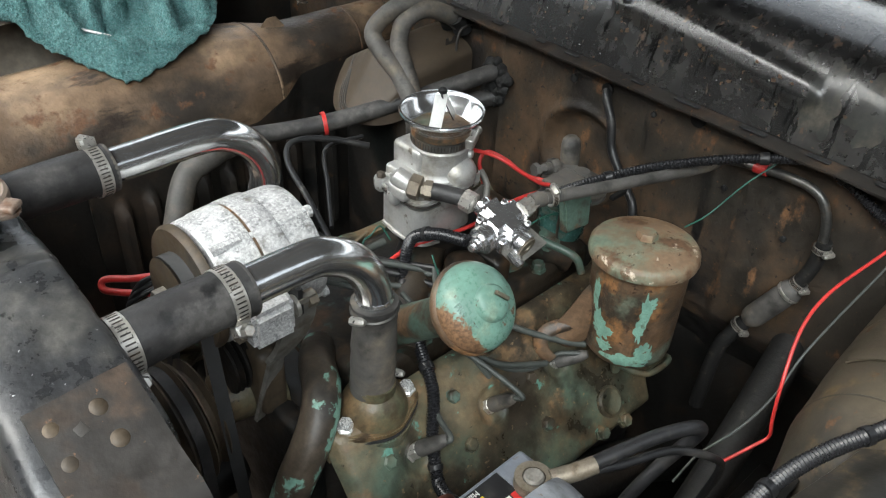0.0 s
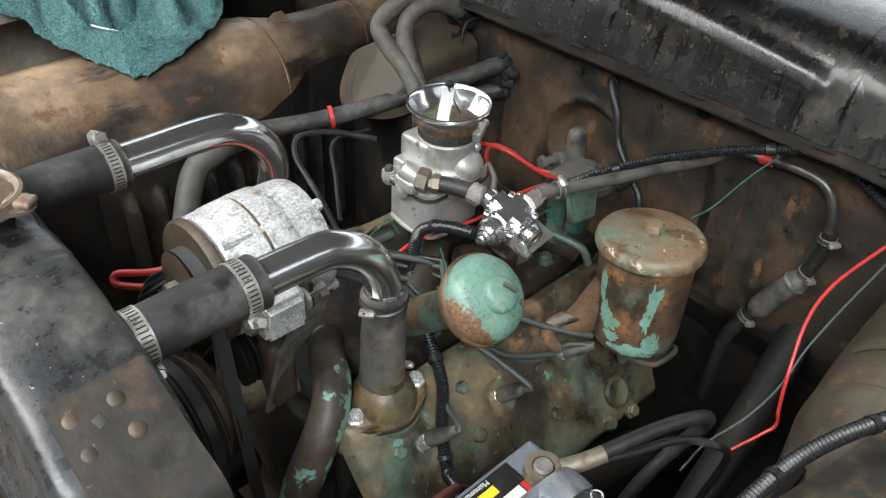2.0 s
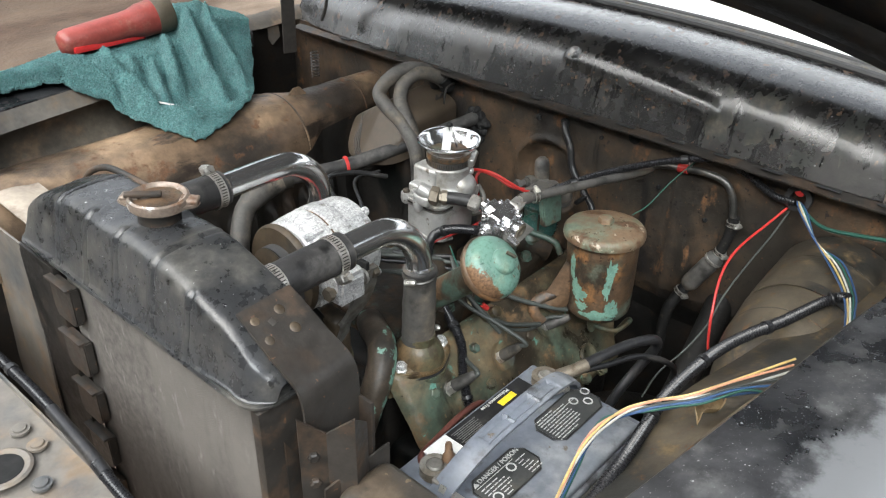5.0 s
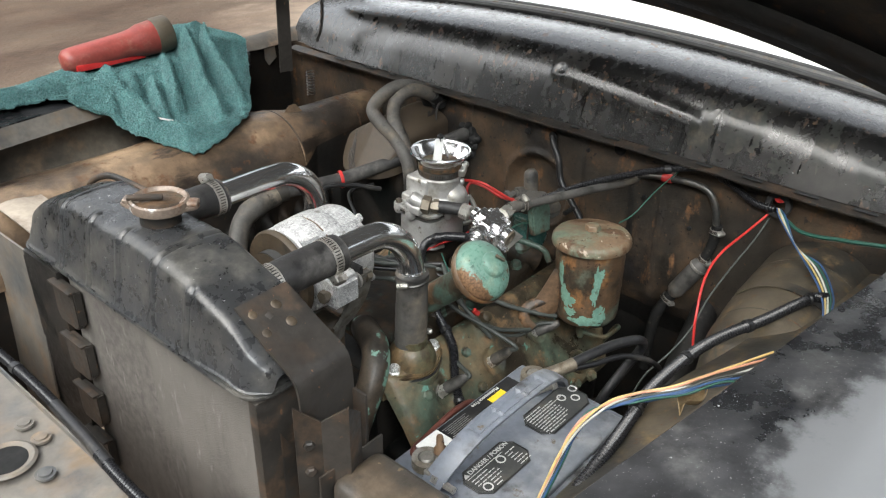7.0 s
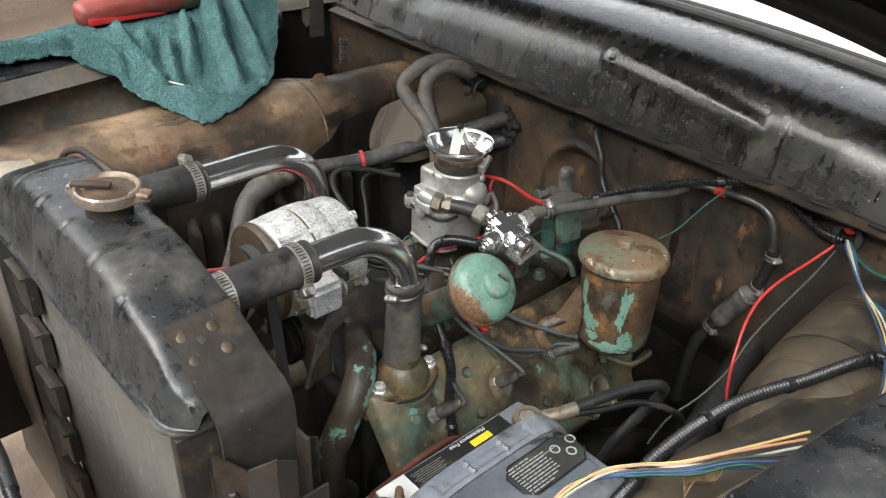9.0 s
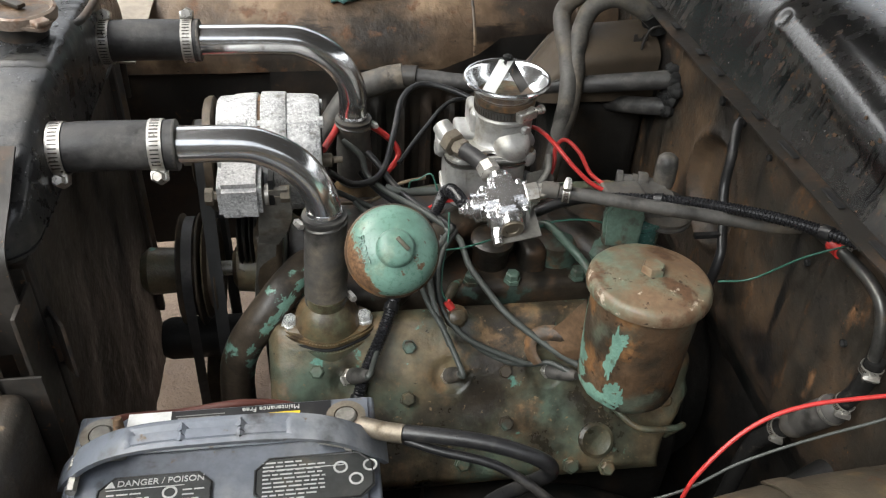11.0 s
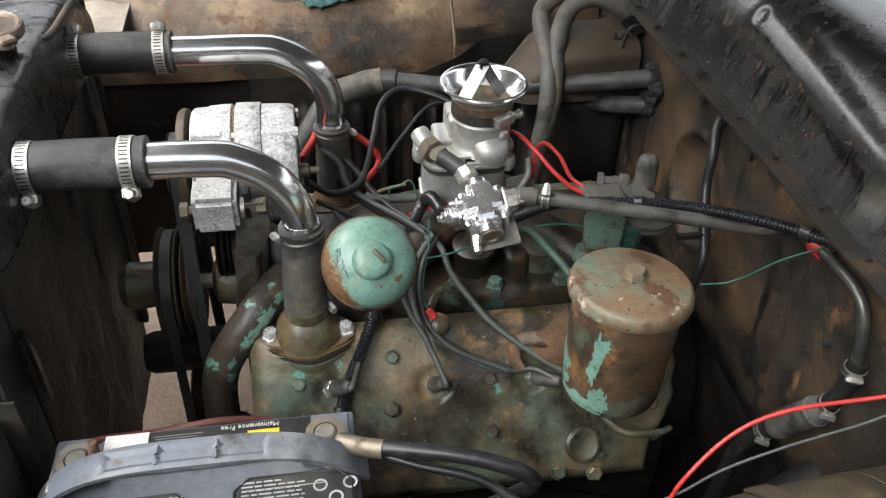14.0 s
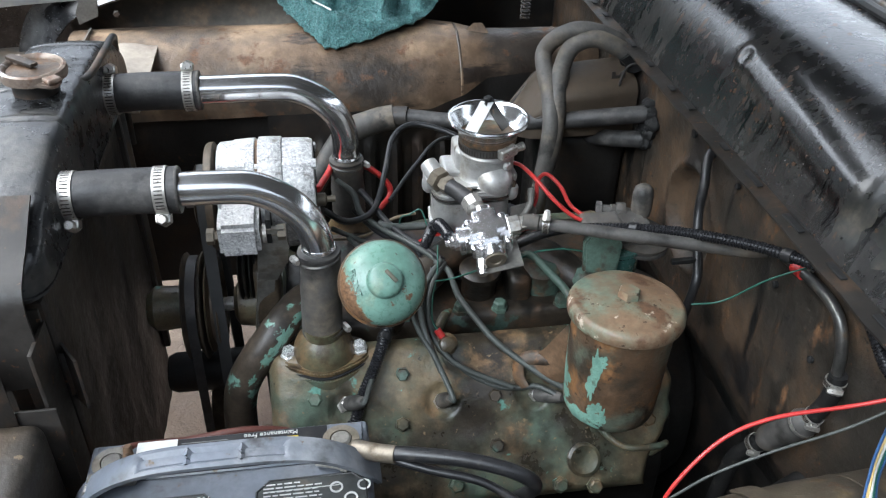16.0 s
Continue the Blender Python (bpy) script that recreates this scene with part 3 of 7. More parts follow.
M_PLATED = surf("zinc_plated", (0.85, 0.85, 0.83), 0.3, 0.6, vary=0.06, vscale=60, scatter=0)
M_OILY = surf("oily_black_tube", (0.0065, 0.006, 0.0055), 0.7, vary=0.4, vscale=30, layers=(((0.06, 0.05, 0.04), 60, 0.2, 0.3, 0.5, 0),), relief=((80, 0.001),), scatter=0)
M_LEDGE = surf("dull_brown_ledge_steel", (0.1, 0.085, 0.066), 0.5, vary=0.3, vscale=8, scatter=0, layers=(((0.04, 0.036, 0.031), 5, 0.42, 0.4, 0.45, 0), ((0.18, 0.12, 0.075), 12, 0.3, 0.4, 0.6, 0)), relief=((24, 0.0016), (160, 0.0004)))
M_LEAF = surf("dry_leaf", (0.34, 0.25, 0.14), 0.6, vary=0.25, vscale=60, scatter=0, relief=((120, 0.001),))

# ---- ground ----
ground = lone("ground", sheet(lambda u, v: (-60 + 120 * u, -60 + 120 * v, 0.0), 24, 24, 0.05), M_GROUND, "brown packed earth of the yard", "ground", kind="structure")

# unseen walls added to block low sky light; heights set per side
wall_bm = bmesh.new()
for lo, hi in (((-10, -10, 0), (-9.7, 10, 8.5)), ((11, -10, 0), (11.3, 10, 6)), ((-10, 10, 0), (11.3, 10.3, 4.2)), ((-10, -10.3, 0), (11.3, -10, 6))):
    box(lo, hi, bm=wall_bm)
lone("yard_wall", wall_bm, M_SKYBLOCK, "unseen dark walls added to block the low sky", "wall", kind="structure")

# ---- car body ----
car = thing("car_body", (0.5, CY, 0.0), "old black car body with its hood raised and rusty bay", "car")


def dent(y, z):
    """How far the firewall steps towards the rear at a place."""
    d = 0.003 * noise.noise(Vector((y * 6, z * 6, 1.0)))
    r = math.hypot(y - 0.665, z - 0.872)
    d += 0.016 / (1 + math.exp(-(0.064 - r) * 230))
    d -= 0.006 * bump(r, 0.074, 0.008)
    d += -0.004 * bump(y, 0.83, 0.006) - 0.003 * bump(y, 0.41, 0.006) - 0.003 * bump(y, 0.565, 0.006)
    if z < 0.74:
        d += 0.35 * (0.74 - z)
    return d


part("firewall", sheet(lambda u, v: (0.905 + dent(1.42 - 1.52 * u, 0.715 + 0.315 * v), 1.42 - 1.52 * u, 0.715 + 0.315 * v), 260, 80, 0.004), M_FIREWALL, car,
     "rusty brown firewall with beads and holes")
# lower firewall split off; its near-black colour stands in for shade
part("toe_panel", sheet(lambda u, v: (0.906 + dent(1.42 - 1.52 * u, 0.25 + 0.465 * v), 1.42 - 1.52 * u, 0.25 + 0.465 * v), 80, 40, 0.004), M_GRIME_SHADE, car,
     "panel below the firewall, deep shade in its black colour")


def crown(y):
    return 1.163 - 0.1 * (y - CY) ** 2


COWL = ((0.889, 0.0), (0.8935, 0.1), (0.9, 0.24), (0.9075, 0.4), (0.916, 0.54), (0.926, 0.66), (0.939, 0.77), (0.957, 0.86), (0.981, 0.93), (1.015, 0.98), (1.06, 1.0))


def ease(s):
    s = min(1.0, max(0.0, s))
    return s * s * (3 - 2 * s)


def cowl_at(u, v):
    y = 1.40 - 1.49 * u
    p = bend(COWL, v)
    x, z = p.x, 1.028 + (crown(y) - 1.028) * p.y
    end = max(0.0, abs(y - CY) - 0.5)
    x += 0.45 * end * end
    along_bead = min(0.647, max(0.385, y))
    off = math.hypot(y - along_bead, 0.135 * (p.y - 0.62 + 0.76 * (0.647 - along_bead)))
    rib = 0.0042 * ease((0.026 - off) / 0.02) - 0.0022 * ease((0.011 - math.hypot(y - 0.645, 0.135 * (p.y - 0.62))) / 0.006)
    w = 0.0012 * noise.noise(Vector((y * 9, p.x * 20, 3.0)))
    return (x - rib - w, y, z + rib * 0.5)


cowl = part("cowl", sheet(cowl_at, 330, 84, 0.003), M_PAINT, car, "glossy worn black cowl with rust streaks")


def on_cowl(y, f):
    """A place on the cowl's skin: y across the car, f its share of the cowl's height."""
    a, b = 0.0, 1.0
    for _ in range(14):
        m = 0.5 * (a + b)
        a, b = (m, b) if bend(COWL, m).y < f else (a, m)
    return V(*cowl_at((1.40 - y) / 1.49, a)) + V(-0.0006, 0, 0.0003)


for k, (y, f, ry, rf) in enumerate(((0.362, 0.4, 0.02, 0.3), (0.3, 0.5, 0.034, 0.3), (0.175, 0.6, 0.015, 0.3), (0.1, 0.45, 0.02, 0.2), (0.225, 0.2, 0.016, 0.1))):
    part("primer_patch", flake(on_cowl, y, f, ry, rf, 5.0 + 2.3 * k, 0.3), M_PRIMER, cowl, "bare patch of dull grey primer")
for k in range(26):
    y = (0.58, 0.552, 0.545, 0.517, 0.51, 0.495, 0.391, 0.384, 0.338, 0.352)[k] if k < 10 else random.choice((random.uniform(0.39, 0.66), random.uniform(0.39, 0.66), random.uniform(0.68, 1.15), random.uniform(0.09, 0.3)))
    top = (0.45, 0.4, 0.38, 0.45, 0.42, 0.38, 0.34, 0.3, 0.62, 0.9)[k] if k < 10 else random.uniform(0.3, 0.5)
    run = (0.3, 0.25, 0.15, 0.24, 0.16, 0.12, 0.24, 0.2, 0.46, 0.2)[k] if k < 10 else random.uniform(0.06, 0.22)
    part("paint_run", flake(on_cowl, y, top - run / 2, random.uniform(0.0009, 0.0021), run / 2, 31.0 + 1.3 * k, 0.4, 28), M_RUNS, cowl, "black paint run")
for k in range(60):
    y, f, r = random.uniform(0.4, 0.66), random.uniform(0.2, 0.5), random.uniform(0.0008, 0.003)
    if k % 3 == 0:
        y, f = random.uniform(0.09, 1.2), random.uniform(0.08, 0.9)
    part("rust_fleck", flake(on_cowl, y, f, r, r * 6, 77.0 + 0.9 * k, 0.6, 16), M_FLECK, cowl, "rust fleck")
part("cowl_flange", sheet(lambda u, v: (0.872 + 0.022 * v + 0.0015 * noise.noise(Vector((u * 40, v, 0))), 1.36 - 1.42 * u, 1.0215 + 0.004 * v + 0.0015 * noise.noise(Vector((u * 25, 5 + v, 2)))), 130, 3, 0.003),
     M_BRACKET, car, "bent rusty flange along the cowl's edge")
for k in range(14):
    y = 1.2 - 0.085 * k + random.uniform(-0.02, 0.02)
    part("seal_strip", box((0.879, y - random.uniform(0.015, 0.036), 1.0262), (0.8865, y, 1.0285), 0.001), M_SEAL, car, "torn black rubber seal")
wind = part("windshield", sheet(lambda u, v: (1.086 + 0.4 * v, 1.36 - 1.41 * u, crown(1.36 - 1.41 * u) + 0.006 + (1.6 - crown(1.36 - 1.41 * u)) * v), 24, 8, 0.006), M_WINDSHIELD, car, "opaque white windshield")
part("windshield_gasket", sweep([(1.06, 1.36 - 1.41 * k / 20, crown(1.36 - 1.41 * k / 20) + 0.004) for k in range(21)], 0.0065, 8, 2), M_SEAL, wind, "black rubber gasket")
part("windshield_trim", sweep([(1.071, 1.36 - 1.41 * k / 20, crown(1.36 - 1.41 * k / 20) + 0.007) for k in range(21)], 0.005, 8, 2), M_STEELPIPE, wind, "dull metal trim strip")
part("windshield_gasket", sweep([(1.082, 1.36 - 1.41 * k / 20, crown(1.36 - 1.41 * k / 20) + 0.009) for k in range(21)], 0.006, 8, 2), M_SEAL, wind, "black rubber gasket")


def hood_at(u, v):
    y = CY + 0.655 - 1.31 * u
    dy = y - CY
    z0 = 1.247 - 0.25 * dy * dy
    s = 1.25 * v
    return (0.985 - s * 0.77 + 0.02 * math.sin(v * 3), y, z0 + s * 0.638 + 0.03 * math.sin(v * math.pi))


hood = part("hood", sheet(hood_at, 40, 20, 0.006), M_PAINT, car, "raised black hood")
part("hood_liner", sheet(lambda u, v: tuple(V(*hood_at(0.008 + 0.984 * u, 0.004 + 0.99 * v)) + V(-0.007, 0, -0.0095)), 30, 16, 0.002), M_LINER, hood, "rust-mottled dull underside")
part("hood_brace", sheet(lambda u, v: tuple(Vector(hood_at(0.05 + 0.9 * u, 0.04 + 0.06 * v)) + Vector((-0.02 - 0.02 * math.sin(math.pi * v), 0, -0.016))), 30, 6, 0.003), M_GRIME_SHADE, hood, "dark dusty inner brace")


def edge_near(x):
    return 0.103 - 0.14 * x


def fender_at(side):
    def f(u, v):
        x = -0.42 + (1.55 if side < 0 else 1.15) * u
        prof = bend(((0.0, -0.035), (0.0, -0.004), (0.012, 0.0), (0.06, 0.008), (0.16, 0.012), (0.28, -0.006), (0.38, -0.05), (0.44, -0.13), (0.46, -0.28), (0.46, -0.5)), v)
        if side > 0:
            prof = bend(((0.0, -0.035), (0.0, -0.004), (0.012, 0.0), (0.06, 0.006), (0.12, 0.002), (0.18, -0.025), (0.23, -0.08), (0.26, -0.16), (0.28, -0.3), (0.28, -0.5)), v)
        drop = 0.22 * max(0.0, 0.02 - x) ** 2
        y = edge_near(x) - prof.x
        z = 1.052 + prof.y - drop + 0.0015 * noise.noise(Vector((x * 5, prof.x * 8, side)))
        return (x, y if side < 0 else 2 * CY - y, z)
    return f if side > 0 else (lambda u, v: f(1 - u, v))


part("near_fender", sheet(fender_at(-1), 60, 40, 0.003), M_FENDER, car, "glossy black fender with pale scuffs, pale grey towards its outer side")
far_fender = part("far_fender", sheet(fender_at(1), 60, 40, 0.003), M_FENDER, car, "black fender with a dusty lip")


def apron_far(u, v):
    x = 0.02 + 0.88 * u
    n = along(((0.02, 0.0), (0.6, 0.0), (0.66, 0.5), (0.7, 1.05), (0.76, 1.15), (0.9, 1.3)), x)
    r, cy, cz = 0.112 - 0.048 * n, 1.159 - 0.02 * n, 0.864 + 0.038 * n
    if v < 0.35:
        y, z = cy - r, 0.3 + (cz - 0.3) * v / 0.35
    elif v < 0.85:
        a = math.pi - (v - 0.35) / 0.5 * math.pi * 0.8
        y, z = cy + r * math.cos(a), cz + r * math.sin(a)
    else:
        a = math.pi * 0.2
        t = (v - 0.85) / 0.15
        y, z = cy + r * math.cos(a) - 0.0 * t, cz + r * math.sin(a) - 0.05 * t
    lou = 0.0
    if v < 0.35 and 0.36 < x < 0.76 and 0.6 < z < 0.82:
        lou = 0.02 * max(0.0, math.sin((x - 0.36) / 0.042 * 2 * math.pi)) * min(1, (0.82 - z) / 0.02) * min(1, (z - 0.6) / 0.02)
    w = crumple((x, y, z), 0.003, 5) + crumple((x, y, z), 0.001, 22)
    return (x, y - lou + w, z + w)


part("far_apron", sheet(lambda u, v: apron_far(1 - u, 0.36 + 0.64 * v), 110, 50, 0.003), M_APRON, car, "tan rusted rounded inner fender")
for x0, r in ((0.655, 0.004), (0.7, 0.0025), (0.83, 0.004)):
    part("apron_bead", sweep([V(*apron_far((x0 - 0.02) / 0.88, 0.36 + 0.48 * k / 18)) for k in range(19)], r, 8, 3), M_APRON, car)
# both panels get the darkened material in place of shade below the fender
part("far_splash_panel", sheet(lambda u, v: apron_far(1 - 0.65 * u, 0.36 * v), 130, 60, 0.003), M_SPLASH, car, "louvred panel below the inner fender, shade in its dark colour")
part("front_splash_panel", sheet(lambda u, v: (0.34 - 0.36 * u, 1.056 + crumple((0.34 - 0.36 * u, v, 3), 0.004, 5), 0.545 + 0.32 * v), 24, 24, 0.003), M_SPLASH, car, "rusty panel ahead of the louvres, shade in its dark colour")
# pan added to keep light bounced off the ground out of the bay
part("splash_pan", box((0.3, 0.0, 0.36), (1.0, 1.3, 0.37)), M_GRIME_SHADE, car)
# toe board too: shade of the deep bay put into its colour
part("toe_board", box((0.93, 0.0, 0.3), (0.94, 1.3, 0.8)), M_GRIME_SHADE, car)
part("near_splash_panel", box((0.44, 0.165, 0.36), (0.92, 0.172, 0.86)), M_GRIME_SHADE, car)
part("fender_lip", sheet(lambda u, v: (-0.3 + 0.9 * u, 1.211 + 0.14 * (-0.3 + 0.9 * u) - 0.002 - 0.012 * v, 1.05 - 0.03 * v - 0.22 * max(0.0, 0.32 - 0.9 * u) ** 2), 40, 4, 0.002), M_GRILLE, car, "pale grey lip of the far fender")


def ledge_far(u, v):
    x = 0.0 + 0.62 * u
    p = bend(((1.235, 0.885), (1.245, 0.925), (1.25 + 0.05 * x, 0.96), (1.235 + 0.13 * x, 1.0), (1.215 + 0.14 * x, 1.03), (1.212 + 0.14 * x, 1.042)), v)
    w = crumple((x, p.y, 4), 0.004, 7)
    return (x, p.x + w, p.y + w)


part("far_ledge", sheet(lambda u, v: ledge_far(1 - u, v), 40, 20, 0.003), M_LEDGE, car, "dusty ledge between apron and fender")


def apron_near(u, v):
    x = 0.6 + 0.30 * u
    n = along(((0.6, 1.0), (0.63, 0.5), (0.68, 0.15), (0.75, 0.0), (0.9, -0.1)), x)
    r, cy, cz = 0.088 - 0.03 * n, 0.122 - 0.01 * n, 0.852 - 0.05 * n
    if v < 0.35:
        y, z = cy + r, 0.3 + (cz - 0.3) * v / 0.35
    else:
        a = (v - 0.35) / 0.65 * math.pi * 0.85
        y, z = cy + r * math.cos(a), cz + r * math.sin(a)
    w = crumple((x, y, z), 0.003, 5) + crumple((x, y, z), 0.001, 22)
    return (x, y + w, z + w)


part("near_apron", sheet(apron_near, 50, 60, 0.003), M_NEARAPRON, car, "olive-brown rounded inner fender")


def ledge_near(u, v):
    x = -0.12 + 1.02 * u
    e = edge_near(x)
    k = min(1.0, max(0.0, (x - 0.45) / 0.2))
    y0 = 0.168 - 0.03 * k
    p = bend(((y0, 0.5), (y0 - 0.002, 0.8), (y0 - 0.004, 0.895), (y0 - 0.012, 0.912), (e + 0.034, 0.94), (e + 0.008, 0.985), (e + 0.0035, 1.02), (e + 0.003, 1.04)), v)
    w = crumple((x, p.y, 9), 0.004, 7)
    return (x, p.x + w, p.y + w)


part("near_ledge", sheet(ledge_near, 60, 40, 0.003), M_NEARAPRON, car, "brown dusty ledge beside the fender")

for u0, r in ((0.3, 0.0035), (0.42, 0.002), (0.78, 0.0035)):
    part("apron_bead", sweep([V(*apron_near(u0, 0.37 + 0.62 * k / 16)) for k in range(17)], r, 8, 3), M_NEARAPRON, car)
part("apron_strap", sheet(lambda u, v: V(*apron_near(0.47 + 0.06 * u, 0.5 + 0.4 * v)) + V(0, 0.003, 0.004), 4, 20, 0.002), M_NEARAPRON, car)

def fender_front(u, v):
    a = bend(((-0.095, 0.85), (-0.087, 0.93), (-0.058, 0.994), (-0.02, 1.022), (0.05, 1.041), (0.12, 1.047)), u)
    b = bend(((-0.04, 0.85), (-0.03, 0.925), (0.0, 0.972), (0.038, 1.0), (0.08, 1.016), (0.12, 1.026)), u)
    p = a.lerp(b, v)
    return (p.x, 1.222 - 0.03 * v + 0.012 * math.sin(math.pi * v), p.y)


rimp = part("fender_front", sheet(fender_front, 40, 8, 0.003), M_FENDER, far_fender, "grey-black curled front rim of the fender")
part("rim_tab", plate([(-0.02, 0.0), (0.012, 0.012), (0.016, 0.04), (-0.01, 0.045), (-0.022, 0.02)], pose(0.05, 1.19, 0.985, 90, 0, 8), 0.003, 0.0008), M_STRAP, rimp, "pale bent steel tab")
part("rim_bolt", lathe([(0.006, 0.0), (0.006, 0.004), (0.004, 0.0055), (0, 0.0055)], (0.092, 1.192, 1.0), (0, -1, 0), 6), M_BRACKET, rimp)

# bracket flap and hood hinge beside the far apron
part("apron_flap", plate([(-0.028, 0), (0.022, 0), (0.026, 0.014), (0.014, 0.03), (0.0, 0.029), (-0.024, 0.008)], pose(0.685, 1.13, 0.955, 70, 0, -12), 0.003, 0.0008), M_APRON, car, "bent steel tab with a hole")
hinge = part("hood_hinge", plate([(-0.014, -0.07), (0.014, -0.07), (0.02, 0.3), (-0.006, 0.3)], pose(0.735, 1.2, 1.1, 90, 0, -18), 0.004, 0.001), M_BRACKET, car, "brown steel hinge strap")
part("hinge_arm", sweep([(0.84, 1.22, 1.07), (0.856, 1.222, 1.1), (0.862, 1.222, 1.15), (0.87, 1.224, 1.3)], 0.011, 8, flat=0.35), M_BRACKET, hinge)
part("hinge_spring", sweep([(0.79 + 0.008 * math.cos(k * 0.9), 1.19 + 0.008 * math.sin(k * 0.9), 1.02 - k * 0.0009) for k in range(60)], 0.0016, 6, 2), M_BRACKET, hinge, "coil spring")
part("fender_rail", sheet(lambda u, v: (0.7 + 0.68 * u, 1.422 - 0.03 * u - 0.038 * v, 1.05 - 0.022 * v * v + 0.002 * math.sin(u * 30)), 30, 4, 0.003), M_LEDGE, car, "grey-brown inner fender rail")
part("dark_splash_panel", box((0.55, 1.4, 0.3), (1.3, 1.408, 1.03)), M_GRIME_SHADE, car)
part("wheel_house", box((0.55, 1.2, 0.55), (1.3, 1.4, 0.56)), M_GRIME_SHADE, car)
part("cowl_side", box((1.0, 1.2, 0.5), (1.01, 1.4, 1.02)), M_GRIME_SHADE, car)
part("rail_bracket", plate([(0.0, 0.0), (0.03, 0.0), (0.034, -0.03), (0.01, -0.045), (0.0, -0.03)], pose(0.82, 1.384, 1.03, 90, 0, 4), 0.004, 0.001), M_GRILLE, car)
part("panel_gap", sweep([V(*ledge_far(0.05 + 0.9 * k / 14, 0.56)) + V(0, -0.001, 0.0012) for k in range(15)], 0.0016, 6, 2), M_DARK, car)

part("frame_rail", box((-0.3, 0.2, 0.42), (1.0, 0.28, 0.52), 0.01), M_GRIME_SHADE, car)
part("frame_rail", box((0.36, 1.03, 0.42), (1.0, 1.11, 0.52), 0.01), M_GRIME_SHADE, car)

# upper grille panel ahead of the radiator
grille = part("grille_panel", sheet(lambda u, v: (-0.40 + 0.335 * v, 1.24 - 1.12 * u, 0.93 + 0.004 * math.sin(v * 3) - 0.02 * (1 - v) + crumple((u * 3, v * 2, 7), 0.004, 3)), 50, 20, 0.003), M_GRILLE, car, "scuffed grey-brown upper grille panel")
part("panel_lip", box((-0.068, 0.12, 0.885), (-0.0655, 1.24, 0.938), 0.0008), M_GRILLE, grille)
# black disc stands in for the unlit inside of the hole
hole = lathe([(0.0, 0.0), (0.021, 0.0), (0.021, 0.003), (0.0, 0.003)], (-0.13, 0.602, 0.9325), (0, 0, 1), 28)
part("panel_hole", hole, M_DARK, grille)
part("hole_rim", lathe([(0.021, 0.001), (0.027, 0.003), (0.03, 0.001)], (-0.13, 0.602, 0.934), (0, 0, 1), 28), M_GRILLE, grille)
rivet = mesh_of("panel_bolt", lathe([(0.0105, -0.002), (0.0105, 0.0008), (0.0075, 0.001), (0.007, 0.003), (0.003, 0.0036), (0, 0.0036)], (0, 0, 0), (0, 0, 1), 14), M_GRILLE)
for x, y in ((-0.092, 0.645), (-0.112, 0.555), (-0.09, 0.61), (-0.1, 0.72), (-0.095, 0.8), (-0.16, 0.53), (-0.12, 0.48)):
    shared("panel_bolt", rivet, Matrix.Translation((x, y, 0.9345)), grille)


# radiator support
support = thing("radiator_support", (0.06, CY, 0.3), "dark steel radiator support with stepped side brackets", "bracket")
part("side_panel", sheet(lambda u, v: (0.048 + 0.004 * math.sin(v * 9), 0.93 + 0.24 * (1 - u), 0.4 + 0.585 * v), 12, 12, 0.003), M_GRILLE, support, "grey dusty side panel")
part("top_plate", sheet(lambda u, v: (0.092 + 0.07 * u, 0.898 + 0.22 * v, 0.962 + 0.012 * v + 0.003 * math.sin(u * 5)), 8, 12, 0.003), M_TAN, support, "pale tan top plate")
part("side_strap", box((0.105, 0.9, 0.6), (0.14, 0.904, 0.96), 0.001), M_GRILLE, support, "grey steel strap")
# near-black plate standing in for the shaded gap behind the steps
part("gap_plate", box((0.05, 0.838, 0.4), (0.058, 0.935, 0.985), 0.001), M_GRIME_SHADE, support)
for k in range(5):
    z = 0.975 - 0.083 * k
    step = part("step_bracket", plate([(0.0, 0.0), (0.058, 0.0), (0.058, -0.05), (0.048, -0.06), (0.006, -0.06), (0.0, -0.05)], pose(0.057, 0.846, z, 90, 0, -90), 0.012, 0.0015), M_BRACKET, support, "brown-black stepped bracket")
    part("step_lip", box((0.04, 0.79, z - 0.002), (0.05, 0.846, z + 0.0015), 0.0006), M_BRACKET, step)
part("near_post", box((0.105, 0.405, 0.3), (0.15, 0.409, 1.0), 0.001), M_BRACKET, support)
part("near_post_flange", box((0.148, 0.36, 0.3), (0.152, 0.409, 0.985), 0.001), M_BRACKET, support)
part("angle_clip", plate([(0, 0.0), (0.055, -0.02), (0.06, -0.075), (0.0, -0.075)], pose(0.105, 0.402, 0.952, 90, 0, 25), 0.003, 0.0006), M_BRACKET, support)
part("angle_clip", plate([(0, 0.0), (0.05, 0.012), (0.05, -0.05), (0.0, -0.075)], pose(0.152, 0.43, 0.94, 90, 0, -60), 0.003, 0.0006), M_BRACKET, support)
part("gusset", plate([(0, 0.0), (0.03, -0.06), (0.045, -0.16), (0.0, -0.16)], pose(0.078, 0.42, 0.945, 90, 0, 0), 0.003, 0.0006), M_BRACKET, support)
part("support_bolt", lathe([(0.008, 0), (0.008, 0.005), (0.005, 0.008), (0, 0.008)], (0.11, 0.405, 0.855), (0, -1, 0), 6), M_BRACKET, support)

# black cover box beside the battery
cover = thing("cover_box", (0.135, 0.27, 0.78), "black pressed-steel cover box beside the battery", "box")
part("shell", box((0.078, 0.195, 0.78), (0.152, 0.345, 0.925), 0.018, 5), M_COVER, cover)
part("flange", box((0.072, 0.348, 0.80), (0.162, 0.351, 0.93), 0.001), M_BRACKET, cover)

# ---- radiator ----
rad = thing("radiator", (0.09, CY, 0.42), "black radiator with a ribbed top tank and a grey dusty core", "radiator")


